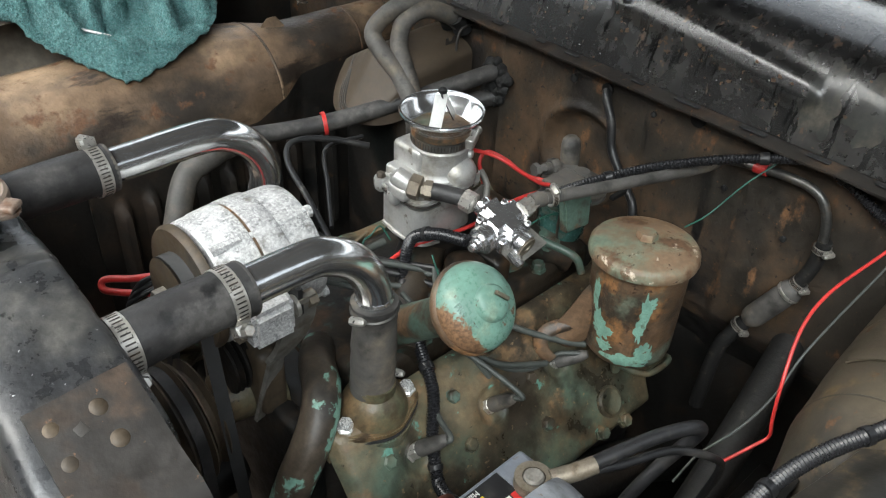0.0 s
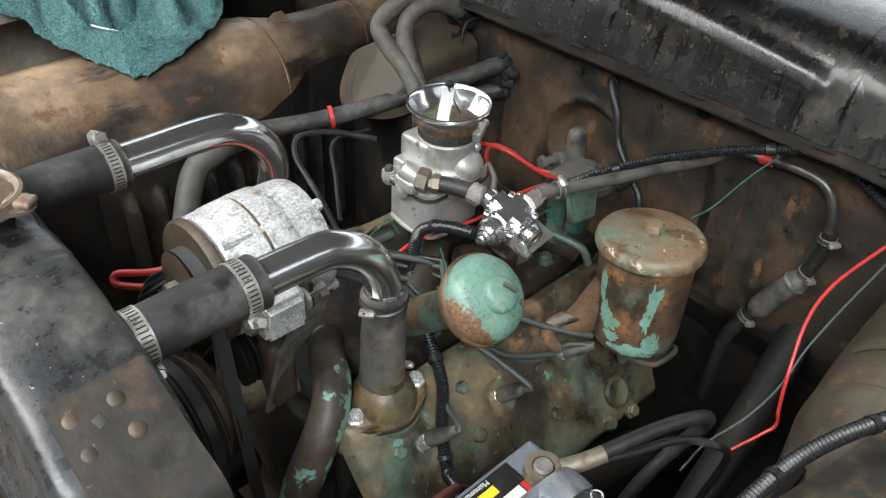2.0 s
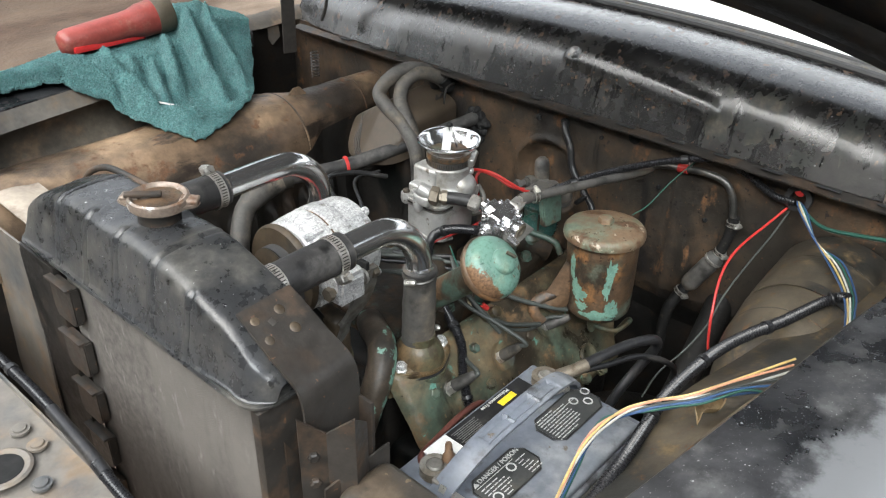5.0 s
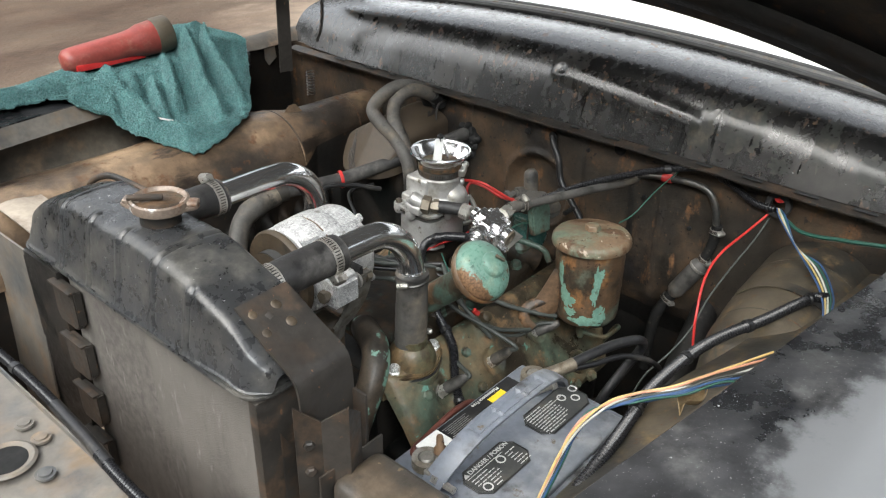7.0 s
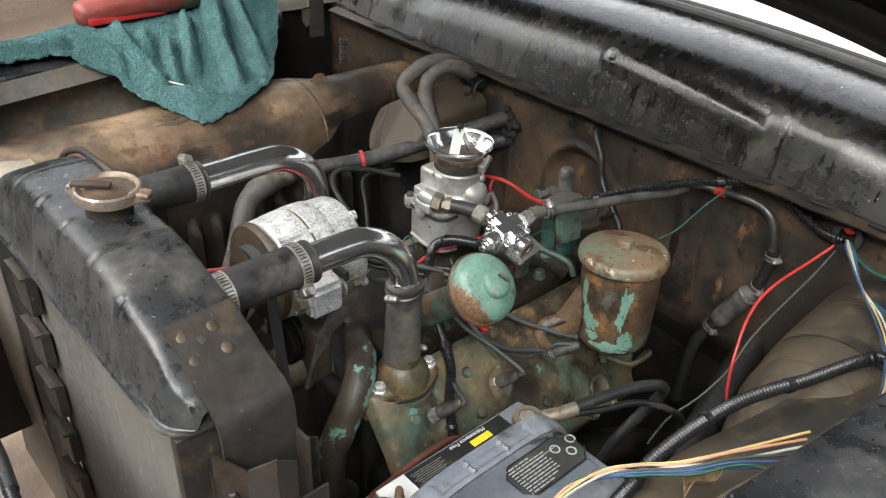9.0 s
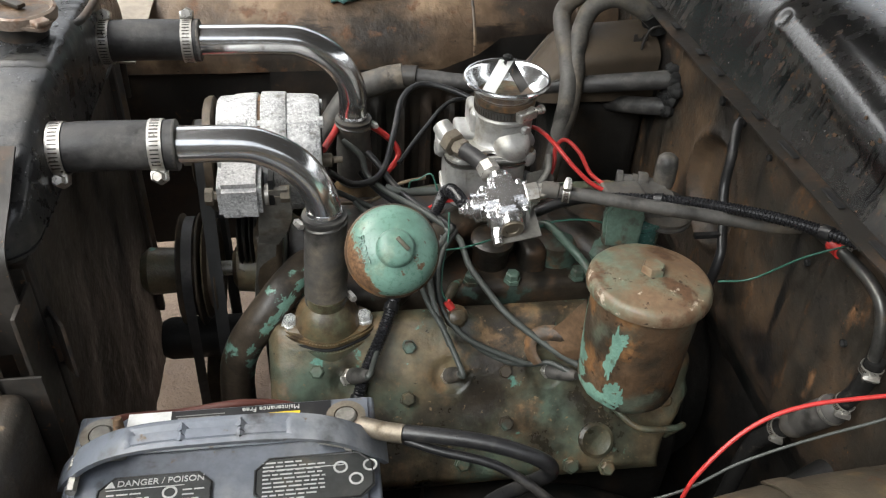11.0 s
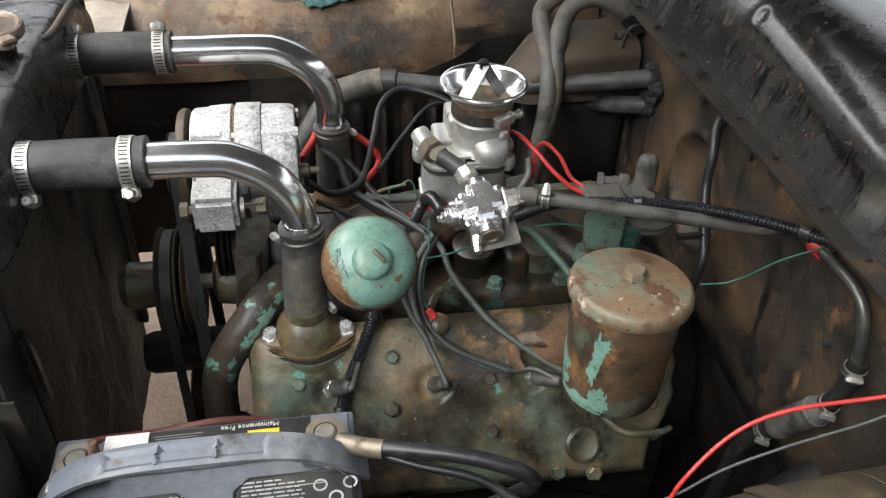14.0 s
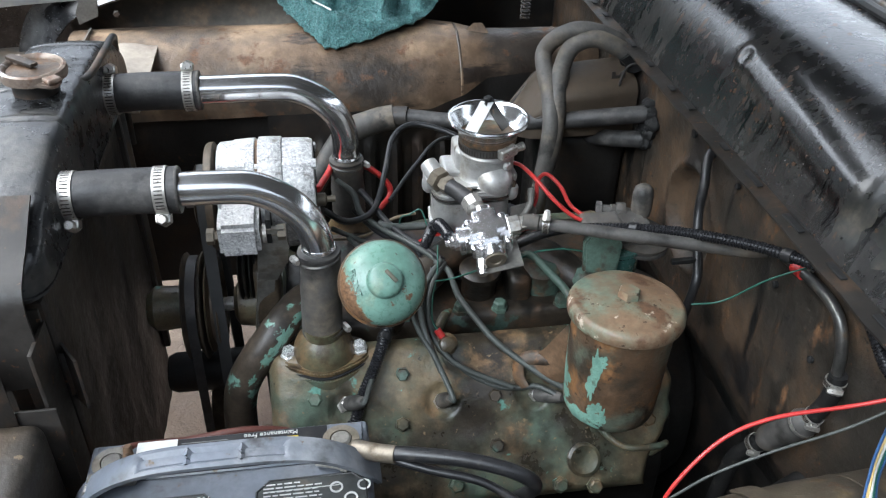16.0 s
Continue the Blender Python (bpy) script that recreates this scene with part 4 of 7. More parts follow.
HEIGHT = ((0.414, 0.012), (0.42, 0.024), (0.435, 0.038), (0.47, 0.058), (0.5, 0.069), (0.56, 0.085), (0.6, 0.09), (0.66, 0.092), (0.8, 0.088), (0.86, 0.072), (0.9, 0.045), (0.915, 0.026), (0.922, 0.012))
CREASES = ((0.594, 1.0), (0.668, 0.45), (0.734, 0.45), (0.802, 1.0), (0.53, 0.4))


def tank_at(u, v):
    """Top tank: u round the section from the front seam over the top to the rear seam, v from the near to the far end."""
    y = 0.414 + 0.508 * v
    sec = bend(((0.048, 0.0), (0.052, 0.1), (0.058, 0.45), (0.0635, 0.8), (0.069, 0.93), (0.08, 0.985), (0.11, 1.0), (0.142, 0.985), (0.15, 0.93), (0.154, 0.75), (0.155, 0.35), (0.155, 0.0)), u)
    x, h = sec.x, sec.y * (along(HEIGHT, y - 0.012) + 2 * along(HEIGHT, y) + along(HEIGHT, y + 0.012)) / 4
    end = 1 - min(1.0, min(y - 0.414, 0.922 - y) / 0.03)
    x = 0.1 + (x - 0.1) * (1 - 0.45 * end * end)
    drop = 0.0
    for c, reach in CREASES:
        d = (y - c) / 0.0016
        if u < reach:
            drop += 0.0034 * math.exp(-d * d) - 0.0016 * math.exp(-((d - 3) / 2.4) ** 2)
    w = crumple((x, y, h), 0.0022, 16) + crumple((x, y, h), 0.0008, 60)
    return (x + drop * 0.8 * (u < 0.35) + w, y, 1.006 + h - drop * 0.8 + w)


tank = part("top_tank", sheet(lambda u, v: tank_at(u, 1 - v), 56, 280, 0.003), M_RADIATOR, rad)
rim = []
for cx, cy, a in ((0.126, 0.893, 0), (0.076, 0.893, 90), (0.076, 0.444, 180), (0.126, 0.444, 270)):
    rim += [(cx + 0.032 * math.cos(radians(a + 15 * k)), cy + 0.032 * math.sin(radians(a + 15 * k))) for k in range(7)]
part("seam", plate(rim, Matrix.Translation((0, 0, 0.998)), 0.0085, 0.003), M_RADIATOR, rad)
core = bmesh.new()
box((0.06, 0.432, 0.58), (0.14, 0.825, 0.999), 0.0, bm=core)
part("core", core, M_CORE, rad, "grey dusty finned core", flat=True)
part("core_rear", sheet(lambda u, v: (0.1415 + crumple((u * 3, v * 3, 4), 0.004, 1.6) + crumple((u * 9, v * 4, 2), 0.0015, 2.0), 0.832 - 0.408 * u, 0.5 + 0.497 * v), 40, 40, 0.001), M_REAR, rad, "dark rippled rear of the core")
part("core_side", box((0.052, 0.418, 0.5), (0.15, 0.4315, 0.9975), 0.002), M_BRACKET, rad)
part("core_side", box((0.07, 0.8255, 0.58), (0.15, 0.838, 0.9975), 0.002), M_BRACKET, rad)


def mount_at(u, v):
    """Plate that lies on the tank's sloping end and turns down beside it."""
    p = bend(((0.474, 1.0765), (0.455, 1.067), (0.43, 1.053), (0.405, 1.041), (0.388, 1.032), (0.38, 1.018), (0.378, 0.99), (0.378, 0.93)), v)
    x = 0.077 + (0.147 - 0.077) * u + 0.006 * v * (u - 0.3)
    return (x, p.x + 0.004 * u, p.y + crumple((x, p.x, 2), 0.0014, 30))


mount = part("mount_plate", sheet(lambda u, v: mount_at(u, v), 14, 40, 0.003), M_BRACKET, rad, "brown riveted mounting plate")
rv = mesh_of("rivet", lathe([(0.007, -0.002), (0.0068, 0.001), (0.005, 0.0026), (0.002, 0.0032), (0, 0.0033)], (0, 0, 0), (0, 0, 1), 16), M_PAD)
for x, y, z in ((0.118, 0.459, 1.0695), (0.088, 0.459, 1.0695), (0.12, 0.438, 1.0575), (0.088, 0.438, 1.0575)):
    shared("rivet", rv, aim((x, y, z), (0, -0.5, 0.87)), mount)
shared("square_nut", mesh_of("square_nut", box((-0.004, -0.004, -0.001), (0.004, 0.004, 0.003), 0.001), M_BRACKET), aim((0.103, 0.452, 1.0655), (0, -0.5, 0.87), 0.3), mount)
vee = part("vee_bracket", sheet(lambda u, v: V(0.062, 0.371, 1.014).lerp(V(0.085, 0.357, 0.99), v) + V(0, 0, -0.3 * u), 12, 4, 0.003), M_BRACKET, rad, "bent brown steel bracket")
part("bracket_wing", sheet(lambda u, v: V(0.085, 0.357, 0.99).lerp(V(0.102, 0.334, 1.011), v) + V(0, 0, -0.3 * u), 12, 4, 0.003), M_BRACKET, vee)
part("bracket_flange", sheet(lambda u, v: V(0.102, 0.334, 1.011).lerp(V(0.128, 0.345, 0.985), v) + V(0, 0, -0.3 * u), 12, 4, 0.003), M_BRACKET, vee)
for z in (0.965, 0.93):
    part("bracket_bolt", lathe([(0.006, -0.001), (0.006, 0.003), (0.004, 0.0045), (0, 0.0045)], V(0.073, 0.3635, z), (-0.5, -0.85, 0), 6), M_BRACKET, vee)
neck = part("filler_neck", lathe([(0.031, 0.0), (0.03, 0.006), (0.024, 0.009), (0.0235, 0.03), (0.027, 0.036)], (0.115, 0.662, 1.08), (0, 0, 1), 30), M_BRACKET, rad)
part("neck_solder", lathe([(0.033, 0.0), (0.031, 0.004), (0.026, 0.0065)], (0.115, 0.662, 1.0815), (0, 0, 1), 30), M_BRIGHT, neck, "bright solder ring")
capm = aim((0.117, 0.662, 1.117), (0.02, -0.03, 1), -0.85)
capprof = []
for k in range(72):
    a = 2 * math.pi * k / 72
    r = 0.0335 + 0.0125 * max(0, math.cos(2 * a)) ** 5
    capprof.append((r * math.cos(a), r * math.sin(a)))
cap = part("radiator_cap", plate(capprof, capm, 0.0065, 0.002), M_CAP, rad, "weathered pale metal cap with two ears")
part("cap_rim", lathe([(0.0335, 0.0), (0.0345, 0.006), (0.0335, 0.0105), (0.031, 0.012), (0.0285, 0.0105), (0.027, 0.0072)], (0.117, 0.662, 1.1172), (0.02, -0.03, 1), 40), M_CAP, cap)
part("cap_centre", lathe([(0.0, 0.0088), (0.009, 0.0088), (0.012, 0.0075), (0.0275, 0.0072), (0.0275, 0.0066), (0.0, 0.0066)], (0.117, 0.662, 1.1172), (0.02, -0.03, 1), 32), M_CAN, cap, "rusty cap centre")
for d in (1, -1):
    part("cap_ear", box((0.033 * d - 0.009, -0.008, 0.0045), (0.033 * d + 0.012, 0.008, 0.0105), 0.003, 3, m=capm), M_CAP, cap)
part("cap_lever", box((-0.036, -0.005, 0.0105), (0.004, 0.005, 0.015), 0.0018, m=capm @ Matrix.Rotation(0.2, 4, "Z")), M_BRACKET, cap, "dark cap lever")
for k in range(9):
    a = 0.7 * k
    part("solder_drip", lathe([(0.0, 0.0035), (0.003, 0.003), (0.0045 + 0.001 * math.sin(k * 2.1), 0.0), (0.0035, -0.005)], (0.115 + 0.029 * math.cos(a), 0.662 + 0.029 * math.sin(a), 1.087), (math.cos(a) * 0.3, math.sin(a) * 0.3, 1), 9), M_BRIGHT, neck, "bright solder blob")
part("overflow_tube", sweep([(0.14, 0.68, 1.096), (0.155, 0.72, 1.09), (0.158, 0.8, 1.088), (0.155, 0.87, 1.08), (0.145, 0.91, 1.04), (0.14, 0.915, 0.9)], 0.0045, 10), M_BRACKET, rad, "thin overflow tube")
for y in (0.531, 0.772):
    part("outlet", lathe([(0.026, -0.02), (0.022, -0.004), (0.0195, 0.012), (0.0195, 0.02)], (0.148, y, 1.043), (1, 0, 0), 24), M_RADIATOR, rad)


def clamp(at, axis, screw, r=0.0245):
    """Worm-drive hose clamp with a slotted band and a screw housing."""
    c = thing("hose_clamp", at, "bright slotted steel worm-drive hose clamp", "clamp", "hose clamps")
    k0 = 1.0 if r > 0.015 else 0.62
    w = 0.0063 * k0
    part("band", lathe([(r, -w), (r + 0.0009, -w), (r + 0.0009, w), (r, w), (r, -w)], at, axis, 40), M_BRIGHT, c)
    m = aim(at, axis)
    slot = mesh_of("slot", box((-0.0003, -0.00065, -0.0040 * k0), (0.0003, 0.00065, 0.0040 * k0)), M_BRACKET)
    s = (m.inverted() @ (Vector(at) + Vector(screw))).normalized()
    a0 = math.atan2(s.y, s.x)
    for k in range(34):
        a = a0 + 0.45 + 0.158 * k
        shared("slot", slot, m @ Matrix.Rotation(a, 4, "Z") @ Matrix.Translation((r + 0.0008, 0, 0)), c)
    h = m @ Matrix.Rotation(a0, 4, "Z")
    part("housing", box((r, -0.007 * k0, -0.0075 * k0), (r + 0.009 * k0, 0.007 * k0, 0.0075 * k0), 0.0018 * k0, m=h), M_BRIGHT, c)
    bm = lathe([(q * k0, z * k0) for q, z in ((0.0055, -0.009), (0.0062, 0.0), (0.0062, 0.011), (0.0045, 0.0145), (0.0, 0.0145))], (0, 0, 0), (0, -1, 0), 6)
    bmesh.ops.transform(bm, matrix=h @ Matrix.Translation((r + 0.0065 * k0, 0.0, 0)), verts=bm.verts)
    part("screw", bm, M_BRIGHT, c)
    return c


def hoses(y, zt, xb, foot, hose_label):
    """An upper coolant line: radiator hose, chrome bend, lower hose."""
    hz = 1.043
    rh = thing("radiator_hose", (0.21, y, hz), hose_label, "hose", "coolant hoses")
    part("sleeve", sweep([(0.152, y, hz), (0.19, y, hz + 0.0015), (0.23, y, hz + 0.0012), (0.268, y, hz)], lambda t: 0.0235 + 0.0012 * bump(t, 0.0, 0.06) + 0.001 * bump(t, 1, 0.06), 28), M_HOSE, rh)
    part("cut_end", lathe([(0.018, 0.0), (0.0243, 0.0), (0.0246, 0.0012), (0.024, 0.003)], (0.2665, y, hz), (1, 0, 0), 30), M_OLDHOSE, rh, "pale worn cut end")
    r = 0.088
    pts = [(0.262, y, hz + 0.0005), (0.3, y, hz), (xb - r - 0.02, y, hz)]
    pts += [(xb - r + r * math.sin(a), y + (foot[1] - y) * (a / (math.pi / 2)) ** 2 * 0.6, hz - r + r * math.cos(a)) for a in [k * math.pi / 16 for k in range(1, 9)]]
    pts += [(xb, foot[1], hz - r - 0.02), (xb, foot[1], foot[2] + 0.07)]
    ct = thing("chrome_tube", (xb, foot[1], hz - r), "polished chrome bent coolant tube", "tube", "chrome coolant tubes")
    part("tube", sweep(pts, 0.0178, 28, 5), M_CHROME, ct)
    part("tube_bead", lathe([(0.0178, -0.003), (0.0192, 0.0), (0.0178, 0.003)], (xb, foot[1], zt + 0.004), (0, 0, 1), 28), M_CHROME, ct, "rolled bead at the end")
    lh = thing("lower_hose", foot, "grey rubber hose on the thermostat neck", "hose", "coolant hoses")
    part("sleeve", sweep([(xb, foot[1], zt), (xb, foot[1], zt - 0.03), (foot[0], foot[1], foot[2] + 0.02), foot], lambda t: 0.0235 - 0.0015 * bump(t, 0.3, 0.1) + 0.0004 * math.sin(t * 60), 28), M_OLDHOSE, lh)
    part("cut_end", lathe([(0.018, 0.0), (0.0238, 0.0), (0.024, 0.0012), (0.0236, 0.003)], (xb, foot[1], zt - 0.001), (0, 0, -1), 30), M_HOSE, lh, "worn cut end")


hoses(0.531, 0.957, 0.403, (0.4, 0.53, 0.832), "thick black rubber radiator hose")
hoses(0.772, 0.925, 0.446, (0.446, 0.79, 0.83), "thick black rubber radiator hose on the farther outlet")
clamp((0.164, 0.531, 1.043), (1, 0, 0), (0, -0.018, -0.022))
clamp((0.252, 0.531, 1.043), (1, 0, 0), (0, -0.018, -0.022))
clamp((0.164, 0.772, 1.043), (1, 0, 0), (0, 0.012, 0.026))
clamp((0.256, 0.772, 1.043), (1, 0, 0), (0, 0.010, 0.026))
for at, s in (((0.403, 0.53, 0.949), -1), ((0.401, 0.53, 0.848), 1), ((0.446, 0.79, 0.917), 1)):
    wc = thing("wire_clamp", at, "dull spring wire hose clamp", "clamp", "wire clamps")
    part("ring", lathe([(0.0236, -0.0016), (0.0248, 0.0), (0.0236, 0.0016)], at, (0.1 * s, 0, 1), 32), M_STEELPIPE, wc)
    part("nut", lathe([(0.0045, -0.007), (0.0045, 0.005), (0.003, 0.009), (0, 0.009)], V(*at) + V(0.0265 * s, -0.006, 0), (0.3, -0.8, 0.2), 6), M_BRIGHT, wc)

# ---- engine ----
eng = thing("engine", (0.58, CY, 0.45), "greasy brown and turquoise V8 engine", "engine")
part("block", box((0.352, 0.545, 0.42), (0.83, 0.77, 0.79), 0.02, 3), M_GRIME_SHADE, eng)
part("block_bank", box((0.352, 0.44, 0.42), (0.83, 0.56, 0.66), 0.03, 3), M_GRIME_SHADE, eng)
part("block_bank", box((0.352, 0.754, 0.42), (0.83, 0.874, 0.66), 0.03, 3), M_GRIME_SHADE, eng)
part("bell_housing", lathe([(0.16, 0.0), (0.17, 0.02), (0.15, 0.06), (0.1, 0.09)], (0.83, CY, 0.6), (1, 0, 0), 36), M_GRIME_SHADE, eng)
HO, HV, HN = V(0, 0.468, 0.746), V(0, 0.635, 0.772), V(0, -0.772, 0.635)


def on_head(x, v, n=0.0, side=-1):
    p = HO + V(x, 0, 0) + HV * v + HN * n
    return p if side < 0 else V(p.x, 2 * CY - p.y, p.z)


def head_skin(u, v):
    x = 0.333 + u * (0.495 - 0.045 * ease((0.5 - v) / 0.5) + 0.006 * noise.noise(Vector((v * 9, 3.0, 1.0))))
    s = -0.112 + 0.206 * v
    p = on_head(x, s)
    e = min(u * 0.495, (1 - u) * 0.495, v * 0.206, (1 - v) * 0.206)
    n = -0.014 * max(0.0, 1 - e / 0.014) ** 2
    n += 0.0035 * bump(s, 0.02, 0.03) + 0.0015 * math.sin(x * 55) * bump(s, 0.0, 0.05)
    for c in (0.421, 0.535, 0.648, 0.757):
        d = math.hypot(x - c, s - 0.016)
        n += -0.008 * max(0, 1 - (d / 0.022) ** 4)
    n += 0.006 * math.exp(-((x - 0.56) / 0.022) ** 2 - ((s - 0.066) / 0.03) ** 2) + 0.012 * math.exp(-((x - 0.39) / 0.05) ** 2 - ((s - 0.07) / 0.035) ** 2)
    n += crumple((x, s, 1), 0.0012, 40)
    return p + HN * n


head_near = part("cylinder_head", sheet(lambda u, v: head_skin(u, v), 110, 56, 0.045), M_HEAD, eng, "greasy tan cylinder head with turquoise traces")
head_far = part("cylinder_head", sheet(lambda u, v: (lambda p: (p.x, 2 * CY - p.y, p.z))(head_skin(1 - u, v)), 60, 30, 0.045), M_HEAD, eng)
hexm = mesh_of("head_bolt", lathe([(0.0095, -0.004), (0.0095, 0.0), (0.0078, 0.0), (0.0078, 0.0062), (0.0066, 0.0075), (0, 0.0075)], (0, 0, 0), (0, 0, 1), 6), M_GREENDULL)
hexb = mesh_of("head_bolt_rusty", lathe([(0.0105, -0.004), (0.0105, 0.001), (0.0085, 0.001), (0.0085, 0.007), (0.0066, 0.0085), (0, 0.0085)], (0, 0, 0), (0, 0, 1), 6), M_HEAD)
for i, (x, v) in enumerate(((0.49, 0.052), (0.486, -0.006), (0.6, 0.017), (0.598, -0.043), (0.71, 0.04), (0.385, 0.032), (0.36, -0.03), (0.43, -0.07), (0.545, -0.085), (0.672, -0.098), (0.715, -0.104), (0.79, -0.03), (0.77, 0.05))):
    shared("head_bolt", hexm if i in (0, 2, 3, 4) else hexb, aim(on_head(x, v, 0.002), HN, i * 0.4), head_near)
part("core_plug", lathe([(0.021, -0.003), (0.021, 0.004), (0.017, 0.006), (0.012, 0.004), (0, 0.003)], on_head(0.704, -0.071), HN, 26), M_HEAD, head_near)
part("sender", lathe([(0.014, -0.004), (0.014, 0.008), (0.01, 0.01), (0.009, 0.022), (0.004, 0.024), (0, 0.024)], on_head(0.545, 0.084, 0.004), HN, 12), M_HEAD, head_near, "temperature sender")

# thermostat neck
hs = part("thermostat_housing", lathe([(0.0375, 0.004), (0.037, 0.012), (0.035, 0.02), (0.0315, 0.028), (0.027, 0.034), (0.0225, 0.038), (0.022, 0.05)], (0.4, 0.529, 0.803), (0, -0.05, 1), 36), M_NECK, eng, "rust-brown cast thermostat housing")
fl = []
for k in range(60):
    a = 2 * math.pi * k / 60
    r = 0.0375 + 0.0165 * abs(math.cos(a)) ** 6
    fl.append((r * math.cos(a) * 1.02, r * math.sin(a)))
part("flange", plate(fl, aim((0.4, 0.5265, 0.803), (0, -0.05, 1), math.pi), 0.009, 0.0025), M_NECK, hs)
part("gasket", plate([(x * 1.01, y * 1.015) for x, y in fl], aim((0.4, 0.5265, 0.801), (0, -0.05, 1), math.pi), 0.002), M_SEAL, hs)
part("pad", plate([(x * 0.985, y * 0.99) for x, y in fl], aim((0.4, 0.5265, 0.765), (0, -0.05, 1), math.pi), 0.036, 0.003), M_HEAD, hs)
wh = mesh_of("bright_bolt", lathe([(0.0105, -0.002), (0.0105, 0.001), (0.0082, 0.001), (0.0082, 0.0075), (0.007, 0.009), (0, 0.009)], (0, 0, 0), (0, 0, 1), 6), M_PLATED)
for x in (0.3585, 0.4415):
    shared("bright_bolt", wh, aim((x, 0.5235, 0.814), (0, -0.05, 1), 0.3), hs, "clean plated bolt")
# the other bank's neck
hs2 = part("thermostat_housing", lathe([(0.04, -0.03), (0.037, 0.004), (0.0305, 0.022), (0.0235, 0.03), (0.022, 0.045)], (0.446, 0.79, 0.795), (0, 0.05, 1), 30), M_NECK, eng)

hexd = mesh_of("manifold_bolt", lathe([(0.0105, -0.004), (0.0105, 0.001), (0.0085, 0.001), (0.0085, 0.008), (0.0066, 0.0095), (0, 0.0095)], (0, 0, 0), (0, 0, 1), 6), M_GREENDULL)
# intake manifold between the banks
man = part("intake_manifold", box((0.4, 0.555, 0.775), (0.8, 0.76, 0.825), 0.014, 3), M_MANIFOLD, eng, "dark greasy intake manifold")
part("carb_riser", lathe([(0.062, 0.0), (0.05, 0.02), (0.043, 0.045), (0.052, 0.062), (0.052, 0.075)], (0.616, 0.668, 0.818), (0, 0, 1), 30, squash=(1.15, 0.85)), M_GRIME_SHADE, man)
part("runner", lathe([(0.03, -0.05), (0.031, 0.02), (0.028, 0.034), (0.018, 0.041), (0, 0.042)], (0.682, 0.61, 0.822), (0, -0.12, 1), 28), M_GREENDULL, man, "turquoise round casting")
part("runner", lathe([(0.022, -0.04), (0.022, 0.02), (0.026, 0.026), (0.026, 0.034), (0.018, 0.04)], (0.6, 0.6, 0.83), (0, -0.1, 1), 24), M_MANIFOLD, man, "rust-brown casting")
part("runner", box((0.635, 0.575, 0.79), (0.665, 0.63, 0.858), 0.012, 4), M_MANIFOLD, man)
part("runner", lathe([(0.02, -0.02), (0.02, 0.03), (0.012, 0.04), (0, 0.041)], (0.735, 0.585, 0.82), (0, -0.1, 1), 20), M_GREENDULL, man)
part("drain_tube", sweep([(0.54, 0.545, 0.815), (0.55, 0.56, 0.822), (0.565, 0.575, 0.815), (0.57, 0.59, 0.8)], 0.006, 10), M_HEAD, man)
part("runner", sweep([(0.47, 0.56, 0.82), (0.54, 0.62, 0.85), (0.6, 0.66, 0.86)], 0.024, 14), M_MANIFOLD, man)
part("runner", sweep([(0.76, 0.56, 0.82), (0.7, 0.62, 0.85), (0.64, 0.66, 0.86)], 0.024, 14), M_MANIFOLD, man)
for x, y in ((0.571, 0.563), (0.62, 0.561), (0.7, 0.562), (0.5, 0.56)):
    shared("manifold_bolt", hexd, aim((x, y, 0.829), (0, 0, 1)), man)

# front cover, water pump, pulleys
part("front_cover", box((0.325, 0.55, 0.45), (0.353, 0.77, 0.79), 0.012, 3), M_GRIME_SHADE, eng)
pump = part("water_pump", lathe([(0.05, 0.0), (0.05, 0.02), (0.034, 0.03), (0.03, 0.06), (0.02, 0.066)], (0.352, 0.664, 0.786), (-1, 0, 0), 26), M_HEAD, eng, "rust-brown water pump body")
part("pump_shaft", lathe([(0.0095, 0.0), (0.0095, 0.06)], (0.3, 0.664, 0.786), (-1, 0, 0), 16), M_BRIGHT, pump)


def pulley(name, x, y, z, r, w, label):
    p = part(name, lathe([(0.012, -w), (r * 0.7, -w), (r, -w), (r + 0.001, -w + 0.002), (r - 0.012, -0.003), (r - 0.012, 0.003), (r + 0.001, w - 0.002), (r, w), (r * 0.75, w), (r * 0.7, w - 0.006), (0.02, w - 0.006), (0.012, w)], (x, y, z), (1, 0, 0), 44), M_PAD, eng, label)
    return p


pulley("fan_pulley", 0.238, 0.664, 0.787, 0.07, 0.012, "rusty grooved fan pulley")
pulley("second_pulley", 0.262, 0.664, 0.787, 0.062, 0.008, "dark grooved pulley")
part("fan_hub", lathe([(0.02, 0.0), (0.028, 0.004), (0.03, 0.04), (0.022, 0.05)], (0.226, 0.664, 0.787), (-1, 0, 0), 24), M_HEAD, eng, "rust-brown fan hub")
pulley("crank_pulley", 0.255, CY, 0.57, 0.075, 0.018, "grimy crank pulley")
part("crank_damper", lathe([(0.024, 0), (0.028, 0.01), (0.028, 0.11), (0.02, 0.12)], (0.185, 0.66, 0.675), (1, 0, 0), 26), M_GRIME_SHADE, eng, "dark shaft housing")
part("idler_wheel", lathe([(0.01, 0.0), (0.034, 0.0), (0.036, 0.002), (0.028, 0.005), (0.036, 0.008), (0.034, 0.01), (0.01, 0.01)], (0.298, 0.66, 0.84), (1, 0, 0), 30), M_GRIME_SHADE, eng)
part("idler_wheel", lathe([(0.01, 0.0), (0.034, 0.0), (0.036, 0.002), (0.028, 0.005), (0.036, 0.008), (0.034, 0.01), (0.01, 0.01)], (0.312, 0.66, 0.84), (1, 0, 0), 30), M_GRIME_SHADE, eng)


